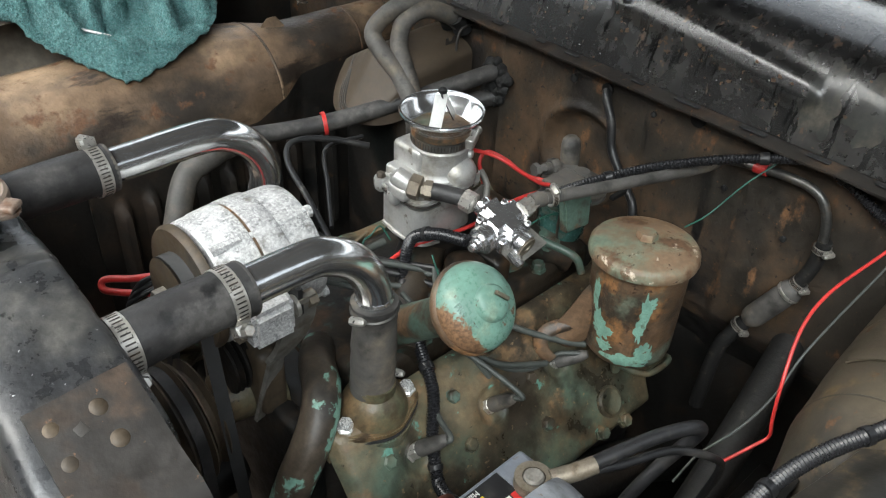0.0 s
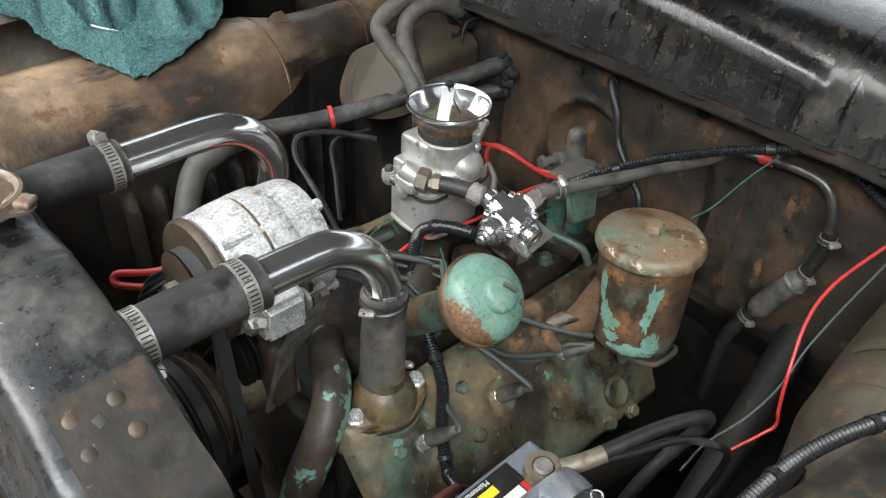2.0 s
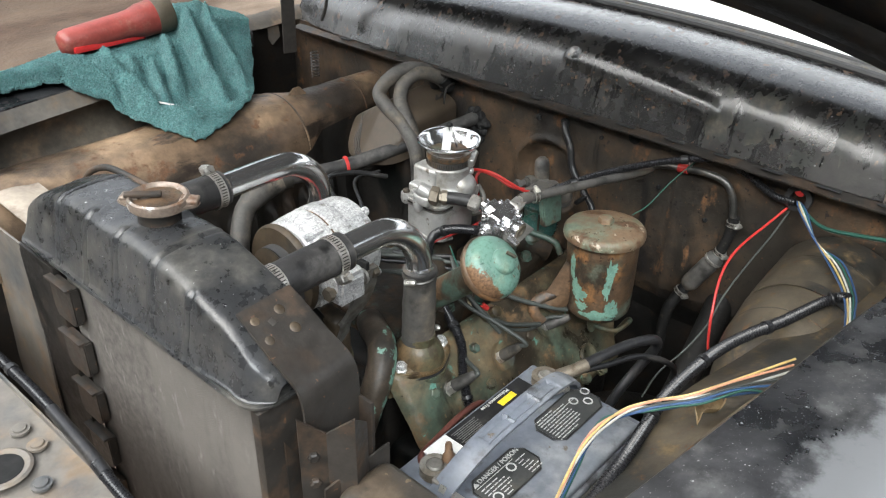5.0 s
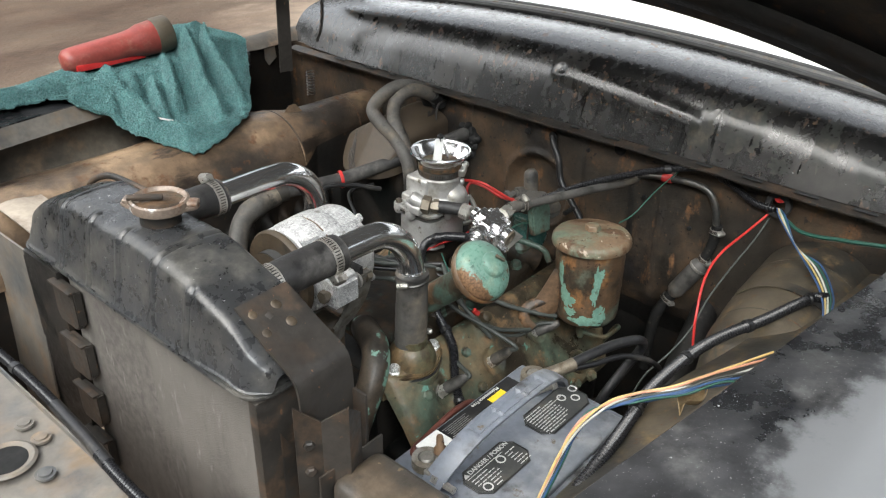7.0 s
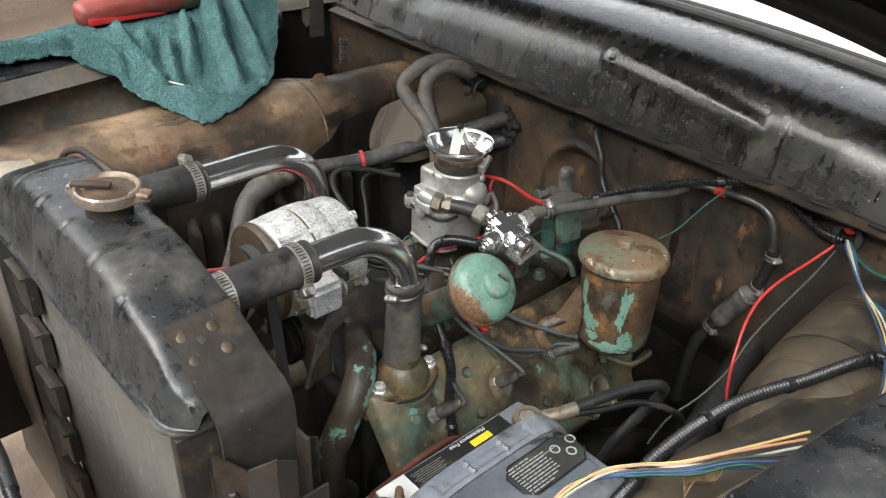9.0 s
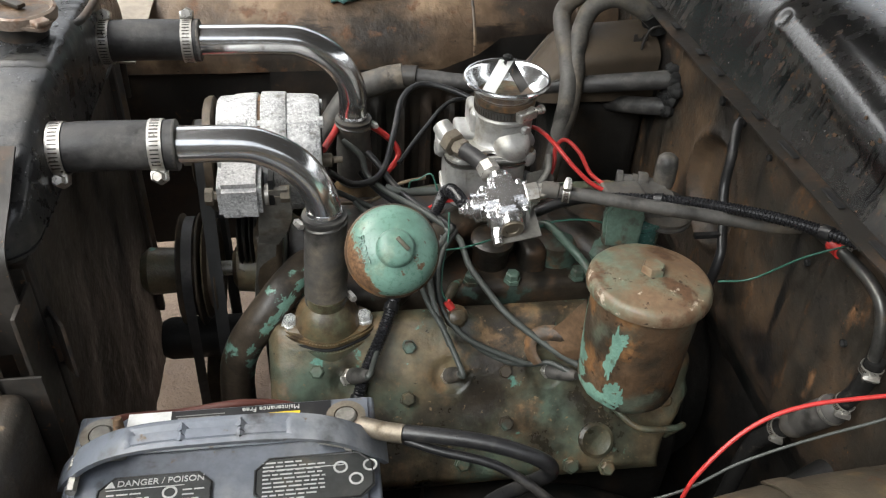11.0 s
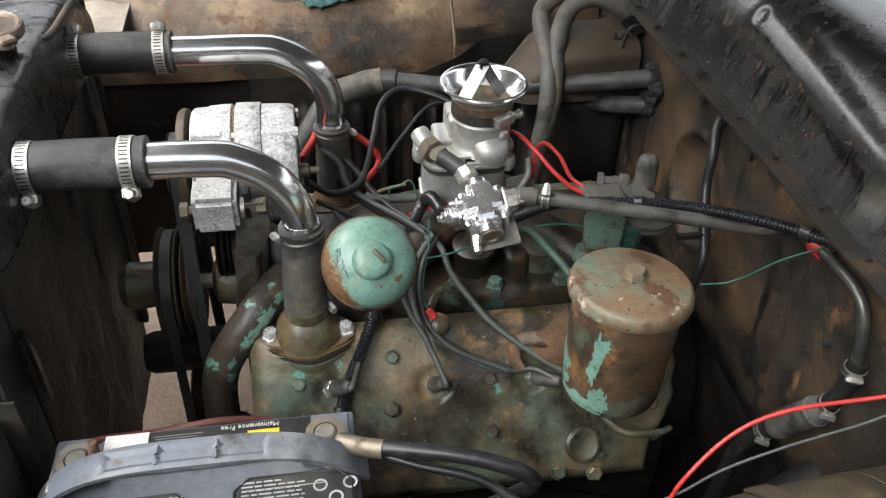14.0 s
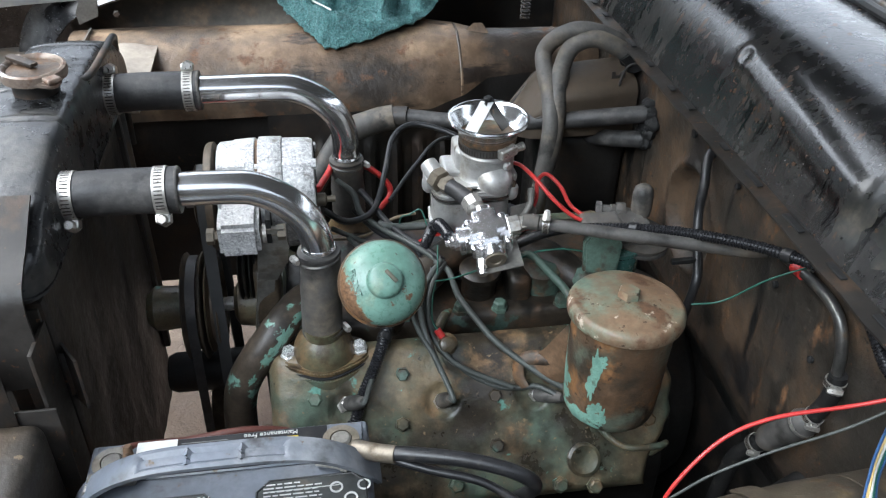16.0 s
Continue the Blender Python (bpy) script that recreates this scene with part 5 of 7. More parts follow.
def belt(x, a, ra, b, rb, w):
    """A belt round two pulleys in the plane x; a, b: (y, z)."""
    bm = bmesh.new()
    a, b = Vector((*a, 0)), Vector((*b, 0))
    d = b - a
    base, off = math.atan2(d.y, d.x), math.acos((ra - rb) / d.length)
    pts = [(a, ra, base + off + (2 * math.pi - 2 * off) * k / 16) for k in range(17)] + [(b, rb, base - off + 2 * off * k / 16) for k in range(17)]
    rings = []
    for c, r, t in pts:
        e = Vector((math.cos(t), math.sin(t), 0))
        i, o = c + e * r, c + e * (r + 0.008)
        rings.append([bm.verts.new(q) for q in ((x - w * 0.6, i.x, i.y), (x + w * 0.6, i.x, i.y), (x + w, o.x, o.y), (x - w, o.x, o.y))])
    for p, q in zip(rings, rings[1:] + rings[:1]):
        for k in range(4):
            bm.faces.new((p[k], p[(k + 1) % 4], q[(k + 1) % 4], q[k]))
    return bm


lone("fan_belt", belt(0.272, (0.668, 0.948), 0.034, (CY, 0.57), 0.07, 0.0075), M_BELT, "worn grey rubber drive belt", "belt", angle=60)

lone("fan_belt", belt(0.238, (0.664, 0.787), 0.0585, (CY, 0.57), 0.063, 0.006), M_HOSE, "dark narrow fan belt behind the radiator", "belt", angle=60)

# lower coolant pipe in front of the near bank
PIPE = [(0.41, 0.64, 0.81), (0.38, 0.601, 0.833), (0.36, 0.565, 0.838), (0.34, 0.543, 0.826), (0.318, 0.533, 0.8), (0.3, 0.534, 0.765), (0.29, 0.54, 0.72), (0.287, 0.54, 0.65)]
water_pipe = lone("water_pipe", sweep(PIPE, 0.0205, 22), M_PIPE, "brown coolant pipe with turquoise paint flakes", "pipe")
PIPE_LINE = smooth(PIPE, 12)


def on_pipe(u, v):
    """A place on the pipe's skin: u along it, v round it from the side that faces the fender, in radians."""
    i = max(1, min(len(PIPE_LINE) - 2, int(u * (len(PIPE_LINE) - 1))))
    f = u * (len(PIPE_LINE) - 1) - i
    t = (PIPE_LINE[i + 1] - PIPE_LINE[i - 1]).normalized()
    e = V(0.55, -0.8, 0.1)
    e = (e - t * e.dot(t)).normalized()
    return PIPE_LINE[i] + t * f * 0.004 + (e * math.cos(v) + t.cross(e) * math.sin(v)) * 0.0209


for k, (cu, cv, ru, rv) in enumerate(((0.4, 0.15, 0.06, 0.32), (0.5, 0.2, 0.05, 0.3), (0.3, 0.3, 0.035, 0.25), (0.62, 0.35, 0.025, 0.2))):
    part("paint_flake", flake(on_pipe, cu, cv, ru, rv, 3.0 + k, 0.5), M_TEAL, water_pipe, "turquoise paint flake")
lone("bypass_hose", sweep([(0.3, 0.535, 0.66), (0.29, 0.53, 0.6), (0.27, 0.52, 0.5)], 0.026, 18), M_HOSE, "old black lower coolant hose", "hose", "coolant hoses")

# ---- alternator ----
alt = thing("alternator", (0.345, 0.668, 0.95), "weathered cast-aluminium alternator with white oxide", "alternator")
AX, AY, AZ = 0.345, 0.668, 0.95


def altcase(rings, name, label="", material=None):
    """A cast case from (x, radius) pairs, slightly uneven."""
    bm = bmesh.new()
    n = 72
    loops = []
    for x, r in rings:
        loops.append([])
        for j in range(n):
            a = 2 * math.pi * j / n
            q = r * (1 + crumple((x * 60, math.cos(a) * 2, math.sin(a) * 2), 0.004, 1.3))
            loops[-1].append(bm.verts.new((x, AY + q * math.cos(a), AZ + q * math.sin(a))))
    for a, b in zip(loops, loops[1:]):
        for j in range(n):
            bm.faces.new((a[j], a[(j + 1) % n], b[(j + 1) % n], b[j]))
    bm.faces.new(loops[0]), bm.faces.new(loops[-1])
    return part(name, bm, material or M_ALT, alt, label)


altcase(((0.291, 0.055), (0.2915, 0.063), (0.294, 0.0652), (0.302, 0.0658), (0.309, 0.066), (0.3105, 0.0672), (0.326, 0.0682), (0.3345, 0.0684), (0.3355, 0.0675)), "front_case", "white-oxidised front case")
altcase(((0.3355, 0.0662), (0.339, 0.0662)), "case_joint", "brown seam between the cases", M_CAN)
altcase(((0.339, 0.0682), (0.3398, 0.0692), (0.352, 0.0694), (0.3655, 0.069), (0.3665, 0.0682)), "stator")
altcase(((0.3668, 0.066), (0.3675, 0.0668), (0.385, 0.0662), (0.398, 0.0655), (0.4025, 0.0635), (0.4035, 0.06)), "rear_case", "dull grey rear case")
for a in (0.5, 2.1, 3.7, 5.3):
    part("through_bolt", lathe([(0.006, 0), (0.006, 0.03), (0.004, 0.032), (0.004, 0.106), (0.0065, 0.1065), (0.0065, 0.112), (0.0, 0.113)], (0.294, AY + 0.064 * math.cos(a), AZ + 0.064 * math.sin(a)), (1, 0, 0), 8), M_ALT, alt)
for k in range(9):
    a = 0.35 + 0.698 * k
    # black blocks stand in for the darkness inside the vents
    part("vent_slot", box((0.4025, -0.006, 0.035), (0.4045, 0.006, 0.055), 0.001, m=Matrix.Translation((0, AY, AZ)) @ Matrix.Rotation(a, 4, "X")), M_DARK, alt)
part("fan", lathe([(0.012, 0.0), (0.045, 0.001), (0.0635, 0.0), (0.066, 0.004), (0.066, 0.009), (0.05, 0.012), (0.012, 0.012)], (0.277, AY, AZ), (1, 0, 0), 44), M_PAD, alt, "dull brown fan disc")
part("pulley", lathe([(0.008, 0.0), (0.034, 0.0), (0.04, 0.002), (0.03, 0.009), (0.04, 0.016), (0.034, 0.018), (0.008, 0.018)], (0.26, AY, AZ), (1, 0, 0), 36), M_PAD, alt)
part("shaft_nut", lathe([(0.012, 0), (0.012, 0.012), (0.008, 0.014), (0, 0.014)], (0.247, AY, AZ), (1, 0, 0), 6), M_BRIGHT, alt)
part("mounting_ear", plate([(-0.012, 0.0), (0.062, 0.0), (0.066, 0.01), (0.066, 0.036), (0.05, 0.047), (0.0, 0.047), (-0.012, 0.04)], Matrix.Translation((0.292, 0.578, 0.928)) @ Matrix(((0, 0, 1, 0), (1, 0, 0, 0), (0, 1, 0, 0), (0, 0, 0, 1))), 0.046, 0.005), M_ALT, alt)
# black block in place of the ear's shaded pocket
part("ear_pocket", box((0.345, 0.5735, 0.94), (0.351, 0.607, 0.972), 0.001), M_DARK, alt)
part("mounting_bolt", lathe([(0.0095, 0), (0.0095, 0.008), (0.0055, 0.0085), (0.0055, 0.078), (0.0095, 0.0785), (0.0095, 0.088), (0, 0.088)], (0.279, 0.579, 0.951), (1, 0, 0), 6), M_BRASS, alt)
part("rear_post", lathe([(0.008, 0), (0.008, 0.014), (0.004, 0.016), (0.004, 0.026)], (0.4, 0.63, 0.96), (1, 0, 0), 10), M_BRASS, alt)
brk = thing("alternator_bracket", (0.345, 0.6, 0.75), "grey steel alternator bracket strap", "bracket")
part("arm", sheet(lambda u, v: bend(((0.352, 0.572, 0.96), (0.351, 0.579, 0.93), (0.344, 0.592, 0.89), (0.336, 0.607, 0.862)), u) + V((0.012 + 0.006 * bump(u, 0.45, 0.3)) * (2 * v - 1), 0, 0), 24, 4, 0.006), M_STRAP, brk)
part("washer", lathe([(0.006, -0.002), (0.0115, -0.002), (0.0115, 0.002), (0.006, 0.002), (0.006, -0.002)], (0.343, 0.579, 0.951), (1, 0, 0), 24), M_BRIGHT, brk)
part("strap", strip((0.336, 0.6045, 0.868), (0.323, 0.6255, 0.77), (0.0105, 0.002, 0.0), 0.005), M_STRAP, brk, "pale straight lower strap")
part("plate", box((0.318, 0.612, 0.78), (0.35, 0.66, 0.87), 0.01, 3), M_PAD, brk, "rust-brown bracket plate")

# ---- carburettor ----
carb = thing("carburettor", (0.616, 0.667, 0.893), "clean cast-alloy carburettor with a chrome air horn", "carburettor")
CX, CYY = 0.616, 0.667
def rounded(x0, x1, y0, y1, c, ears=0.0):
    """Outline with rounded corners, about the carburettor's middle."""
    out = []
    for cx, cy, a in ((x1 - c, y1 - c, 0), (x0 + c, y1 - c, 90), (x0 + c, y0 + c, 180), (x1 - c, y0 + c, 270)):
        out += [(cx + c * math.cos(radians(a + 15 * k)), cy + c * math.sin(radians(a + 15 * k))) for k in range(7)]
    return out


part("throttle_body", plate(rounded(0.575, 0.645, 0.632, 0.7, 0.016), Matrix.Translation((0, 0, 0.876)), 0.014, 0.002), M_ALLOY, carb)
part("bowl", plate(rounded(0.548, 0.642, 0.626, 0.702, 0.02), Matrix.Translation((0, 0, 0.889)), 0.059, 0.006), M_ALLOY, carb)
part("bowl_rib", sweep([(0.549, 0.69, 0.9), (0.5475, 0.66, 0.897), (0.556, 0.632, 0.894), (0.58, 0.625, 0.892)], 0.003, 8), M_ALLOY, carb)
part("cover_gasket", plate(rounded(0.5445, 0.6455, 0.6225, 0.7055, 0.022), Matrix.Translation((0, 0, 0.9475)), 0.0022), M_BRACKET, carb)
cov = part("bowl_cover", plate(rounded(0.5435, 0.6465, 0.6215, 0.7065, 0.022), Matrix.Translation((0, 0, 0.9497)), 0.0085, 0.003), M_ALLOY, carb)
part("cover_step", plate(rounded(0.553, 0.64, 0.629, 0.7, 0.018), Matrix.Translation((0, 0, 0.957)), 0.006, 0.003), M_ALLOY, cov)
for x, y in ((0.5375, 0.664), (0.545, 0.7), (0.585, 0.618), (0.648, 0.632), (0.645, 0.7)):
    boss = part("screw_boss", lathe([(0.004, -0.015), (0.0075, -0.011), (0.0088, -0.006), (0.0088, 0.001), (0.008, 0.004), (0, 0.0045)], (x + 0.1 * (CX - 0.02 - x), y + 0.1 * (CYY - y), 0.9555), (0, 0, 1), 18), M_ALLOY, cov)
    part("cover_screw", lathe([(0.0058, 0.0), (0.0058, 0.0035), (0.0042, 0.0055), (0.0, 0.006)], (x + 0.1 * (CX - 0.02 - x), y + 0.1 * (CYY - y), 0.96), (0, 0, 1), 6), M_PAD, boss)
part("barrel", lathe([(0.04, 0.0), (0.038, 0.003), (0.0348, 0.007), (0.034, 0.012), (0.034, 0.032), (0.0352, 0.0335), (0.0352, 0.037), (0.034, 0.0385), (0.0335, 0.0405)], (CX, CYY, 0.9595), (0, 0, 1), 48), M_ALLOY, carb)
part("side_boss", box((0.577, 0.662, 0.95), (0.616, 0.709, 0.9965), 0.0075, 4), M_ALLOY, carb)
part("side_step", box((0.562, 0.66, 0.95), (0.6, 0.705, 0.9705), 0.006, 4), M_ALLOY, carb)
part("pump_dome", lathe([(0.0235, -0.012), (0.0235, 0.0), (0.022, 0.008), (0.018, 0.014), (0.011, 0.0185), (0.004, 0.0202), (0, 0.0204)], (0.622, 0.642, 0.965), (0.1, -0.6, 0.78), 34), M_ALLOY, carb)
part("inlet_boss", lathe([(0.0, -0.003), (0.006, -0.0026), (0.0098, -0.001), (0.0112, 0.002), (0.0112, 0.022), (0.0102, 0.025)], (0.5415, 0.661, 0.983), (0.42, -0.74, -0.5), 28), M_ALLOY, carb)
part("inlet_pad", box((0.536, 0.64, 0.955), (0.562, 0.672, 0.972), 0.006, 4), M_ALLOY, carb)
part("barrel_plug", lathe([(0.0055, 0.0), (0.0055, 0.004), (0.004, 0.0055), (0, 0.0055)], (CX + 0.0185, CYY - 0.0295, 0.987), (0.5, -0.85, 0), 14), M_ALLOY, carb)
lever = part("throttle_lever", plate([(-0.008, -0.006), (0.026, -0.01), (0.03, 0.0), (0.02, 0.012), (-0.006, 0.01)], pose(0.65, 0.635, 0.918, 70, 0, 12), 0.003, 0.0008), M_STRAP, carb, "dull steel throttle lever")
part("throttle_rod", sweep([(0.636, 0.632, 0.91), (0.652, 0.625, 0.914), (0.668, 0.634, 0.93), (0.672, 0.65, 0.944)], 0.0042, 10), M_STRAP, lever)
part("return_spring", sweep([(0.656 + 0.004 * math.cos(k * 1.3), 0.62 + 0.0006 * k, 0.905 + 0.004 * math.sin(k * 1.3)) for k in range(46)], 0.0008, 5, 2), M_BRASS, lever)
horn = part("air_horn", lathe([(0.0315, 0.0), (0.0325, 0.012), (0.0335, 0.0185), (0.0385, 0.0245), (0.0455, 0.0325), (0.0492, 0.0352), (0.0502, 0.0375), (0.0492, 0.0396), (0.047, 0.0398), (0.0452, 0.0385), (0.044, 0.0355), (0.0385, 0.0265), (0.0325, 0.0175), (0.029, 0.008), (0.0285, -0.012)], (CX, CYY, 1.0), (0, 0, 1), 60), M_CHROME, carb, "flared chrome air horn")
part("neck_band", lathe([(0.033, 0.0), (0.0355, 0.0005), (0.036, 0.004), (0.0355, 0.0075), (0.033, 0.008)], (CX, CYY, 1.0105), (0, 0, 1), 48), M_CAN, carb, "rusty brown neck band")
bandp = part("band_clamp", lathe([(0.033, 0.0), (0.0352, 0.0005), (0.0352, 0.0105), (0.033, 0.011)], (CX, CYY, 0.9995), (0, 0, 1), 48), M_STEELPIPE, carb, "dull knurled band clamp")
notch = mesh_of("band_notch", box((-0.0003, -0.0005, -0.0035), (0.0006, 0.0005, 0.0035)), M_BRACKET)
for k in range(60):
    shared("band_notch", notch, Matrix.Translation((CX, CYY, 1.005)) @ Matrix.Rotation(k * math.pi / 30, 4, "Z") @ Matrix.Translation((0.0352, 0, 0)), bandp)
part("band_housing", box((-0.0125, -0.005, -0.0065), (0.0125, 0.006, 0.0065), 0.003, 3, m=pose(0.6345, 0.6335, 1.0075, 0, -6, 28)), M_BRIGHT, bandp)
part("band_screw", lathe([(0.0046, 0.0), (0.0046, 0.006), (0.0055, 0.0065), (0.0055, 0.011), (0, 0.0115)], (0.6455, 0.6395, 1.0085), (0.88, 0.47, 0.05), 14), M_BRIGHT, bandp)
part("choke_plate", lathe([(0.0, 0.0), (0.027, 0.0), (0.027, 0.0015), (0, 0.0015)], (CX, CYY, 0.985), (0.1, 0.5, 0.86), 30), M_ALLOY, carb)
part("stud", lathe([(0.0035, 0), (0.0035, 0.018), (0.006, 0.019), (0.006, 0.024), (0, 0.025)], (CX + 0.012, CYY - 0.004, 0.988), (0, 0, 1), 10), M_ALLOY, carb)
# chrome strap in plain white: the bright reflection is put into the colour
part("cross_strap", strip((0.6125, 0.6645, 1.0605), (0.5905, 0.6515, 1.026), (0.0072, -0.0028, 0.0)), M_WHITE, horn, "flat chrome strap across the horn, its bright reflection painted white")
part("cross_strap", strip((0.614, 0.665, 1.062), (0.6385, 0.668, 1.022), (0.005, 0.004, 0.002)), M_BRACKET, horn, "dark strap across the horn")
part("strap_pin", lathe([(0.003, 0.0), (0.0055, 0.0005), (0.0055, 0.004), (0.003, 0.006), (0, 0.006)], (0.6135, 0.665, 1.061), (0, 0, 1), 12), M_DARK, horn)
part("fuel_inlet", lathe([(0.0125, 0.0), (0.0148, 0.0015), (0.0148, 0.013), (0.0125, 0.0145), (0.009, 0.015)], (0.5485, 0.6455, 0.9735), (0.5, -0.84, -0.15), 6), M_BRASS, carb, "hexagonal brass fuel fitting")
part("inlet_nut", lathe([(0.009, 0.0), (0.009, 0.004), (0.0115, 0.0045), (0.0115, 0.0125), (0.0095, 0.0135), (0.0085, 0.016)], (0.5555, 0.6325, 0.9712), (0.62, -0.78, 0.0), 6), M_BRASS, carb, "tarnished flare nut")

# ---- breather cap on its tube ----
ax = V(0.02, -0.74, 0.67).normalized()
bc = V(0.467, 0.452, 0.966)
breather = thing("oil_filler", bc - ax * 0.16, "turquoise oil filler breather cap, chipped to rust, on a slanted tube", "oil filler")
part("filler_tube", lathe([(0.026, -0.17), (0.0215, -0.15), (0.0205, -0.03), (0.023, -0.01)], bc, ax, 28), M_GREENDULL, breather, "rusty turquoise tube")
bcap = part("cap", lathe([(0.02, -0.024), (0.036, -0.02), (0.043, -0.012), (0.0445, -0.008), (0.0438, -0.003), (0.0415, 0.003), (0.037, 0.009), (0.029, 0.0145), (0.0205, 0.0165), (0.0185, 0.0175), (0.0178, 0.0225), (0.015, 0.0255), (0.007, 0.027), (0, 0.027)], bc, ax, 56), M_GREEN, breather, "turquoise domed cap with chipped paint")
part("skirt", lathe([(0.03, -0.024), (0.044, -0.0195), (0.0466, -0.0135), (0.0462, -0.0095), (0.0445, -0.0075)], bc, ax, 56), M_CAN, breather, "rusty rolled rim")
part("knob_notch", box((-0.002, -0.008, 0), (0.002, 0.008, 0.004), 0.001, m=aim(bc + ax * 0.0262 + V(0.006, 0, 0.004), ax) @ Matrix.Rotation(0.7, 4, "Z")), M_CAN, bcap, "rusty notch in the knob")
letters("FRONT", 0.0088, aim(bc + ax * 0.0143 + V(-0.0295, 0.0, 0.0), ax + V(-0.42, 0, 0)) @ Matrix.Rotation(-1.35, 4, "Z"), M_GREEN, bcap, "embossed lettering", 0.0014)

# ---- oil filter canister ----
fil = thing("oil_filter", (0.728, 0.436, 0.74), "rusty cylindrical oil filter canister with turquoise paint flakes", "oil filter")
fax = V(0.03, 0.045, 1).normalized()
fb = V(0.725, 0.431, 0.775)
part("canister", lathe([(0.0, -0.004), (0.03, -0.0035), (0.046, 0.0), (0.0515, 0.007), (0.0535, 0.016), (0.0565, 0.12), (0.058, 0.142)], fb, fax, 60), M_CAN, fil)
canister = fil.children[-1]


def on_can(u, v):
    """A place on the canister's side: u its angle in degrees, v its height above the foot."""
    m = aim(fb, fax)
    r = along(((0.0, 0.047), (0.007, 0.0518), (0.016, 0.0538), (0.12, 0.0568), (0.14, 0.058)), v) + 0.0004
    return m @ V(r * math.cos(radians(u)), r * math.sin(radians(u)), v)


for k, (cu, cv, ru, rv) in enumerate(((-135, 0.088, 6, 0.024), (-130, 0.104, 7, 0.009), (-138, 0.066, 5, 0.016), (176, 0.052, 15, 0.013), (160, 0.094, 6, 0.022), (168, 0.066, 7, 0.012), (-148, 0.016, 28, 0.009), (-128, 0.032, 9, 0.014), (-119, 0.026, 5, 0.012), (-178, 0.03, 10, 0.008))):
    part("paint_flake", flake(on_can, cu, cv, ru, rv, 11.0 + 1.7 * k, 0.38), M_TEAL, canister, "turquoise paint flake")
part("lid", lathe([(0.0585, 0.134), (0.0635, 0.135), (0.0645, 0.139), (0.0635, 0.146), (0.0605, 0.15), (0.057, 0.1515), (0.054, 0.151), (0.045, 0.1545), (0.025, 0.157), (0.012, 0.1575), (0, 0.1575)], fb, fax, 60), M_LID, fil, "rusty tan lid")
part("lid_bolt", lathe([(0.0125, 0.155), (0.0125, 0.164), (0.011, 0.166), (0, 0.1665)], fb, fax, 6), M_LID, fil)
part("lug", sheet(lambda u, v: V(0.678, 0.468, 0.872).lerp(V(0.69, 0.452, 0.8), v).lerp(V(0.636, 0.498, 0.806).lerp(V(0.65, 0.482, 0.788), v), u ** 0.75) + V(0, -0.008 * math.sin(math.pi * v), -0.016 * math.sin(math.pi * u)), 18, 10, 0.004), M_CAN, fil, "rusty bent mounting bracket")
part("strap_foot", sweep([(0.668, 0.474, 0.815), (0.645, 0.489, 0.806), (0.632, 0.492, 0.796), (0.63, 0.486, 0.782), (0.636, 0.476, 0.77)], 0.009, 10, flat=0.4), M_CAN, fil)
part("drain_bolt", lathe([(0.008, 0), (0.008, -0.02), (0.005, -0.03), (0, -0.03)], fb + V(-0.01, 0, -0.01), fax, 10), M_HEAD, fil)
lone("oil_line", sweep([(0.71, 0.43, 0.75), (0.74, 0.4, 0.735), (0.78, 0.395, 0.735), (0.8, 0.41, 0.72), (0.795, 0.43, 0.68)], 0.004, 10), M_HEAD, "thin brown oil pipe under the filter", "pipe")

# ---- fuel pump with bowl behind ----
fp = thing("fuel_pump", (0.77, 0.6, 0.83), "grimy turquoise mechanical fuel pump with a sediment bowl", "fuel pump")
bowl = part("bowl", lathe([(0.018, -0.012), (0.027, -0.009), (0.0305, 0.0), (0.0315, 0.01), (0.0315, 0.042), (0.034, 0.045), (0.034, 0.05)], (0.768, 0.585, 0.85), (0, 0, 1), 36), M_GLASSBOWL, fp, "green sediment bowl")
for y in (0.568, 0.605):
    part("bail", sweep([(0.745, y, 0.91), (0.738, y, 0.89), (0.738, y, 0.86), (0.75, y + 0.2 * (0.586 - y), 0.836), (0.768, 0.585, 0.832)], 0.0018, 8), M_BRACKET, bowl, "wire bail")
part("body", lathe([(0.036, 0.0), (0.038, 0.006), (0.036, 0.014), (0.028, 0.02), (0.018, 0.024), (0.016, 0.03)], (0.79, 0.6, 0.893), (0, 0, 1), 30), M_OLDHOSE, fp)
part("diaphragm_rim", lathe([(0.035, -0.004), (0.037, -0.003), (0.037, 0.0), (0.0345, 0.001), (0.0345, 0.004), (0.037, 0.005), (0.037, 0.008), (0.031, 0.012), (0.022, 0.013)], (0.802, 0.59, 0.896), (0.05, -0.1, 1), 40), M_OLDHOSE, fp, "grimy two-part diaphragm rim")
part("rim_hub", lathe([(0.014, 0.0), (0.014, 0.012), (0.01, 0.016), (0, 0.0165)], (0.80, 0.588, 0.908), (0, 0, 1), 18), M_OLDHOSE, fp)
part("knob", lathe([(0.0115, 0.0), (0.013, 0.008), (0.013, 0.028), (0.0115, 0.036), (0.007, 0.0405), (0, 0.042)], (0.8092, 0.616, 0.917), (0.02, 0.1, 1), 22), M_OLDHOSE, fp, "grey pump dome")
part("arm", sweep([(0.81, 0.615, 0.912), (0.79, 0.622, 0.916), (0.772, 0.627, 0.919)], 0.0085, 12), M_OLDHOSE, fp)
part("arm_collar", lathe([(0.0125, -0.006), (0.0135, -0.004), (0.0135, 0.004), (0.0125, 0.006)], (0.785, 0.623, 0.917), (1, -0.3, 0), 8), M_OLDHOSE, fp)
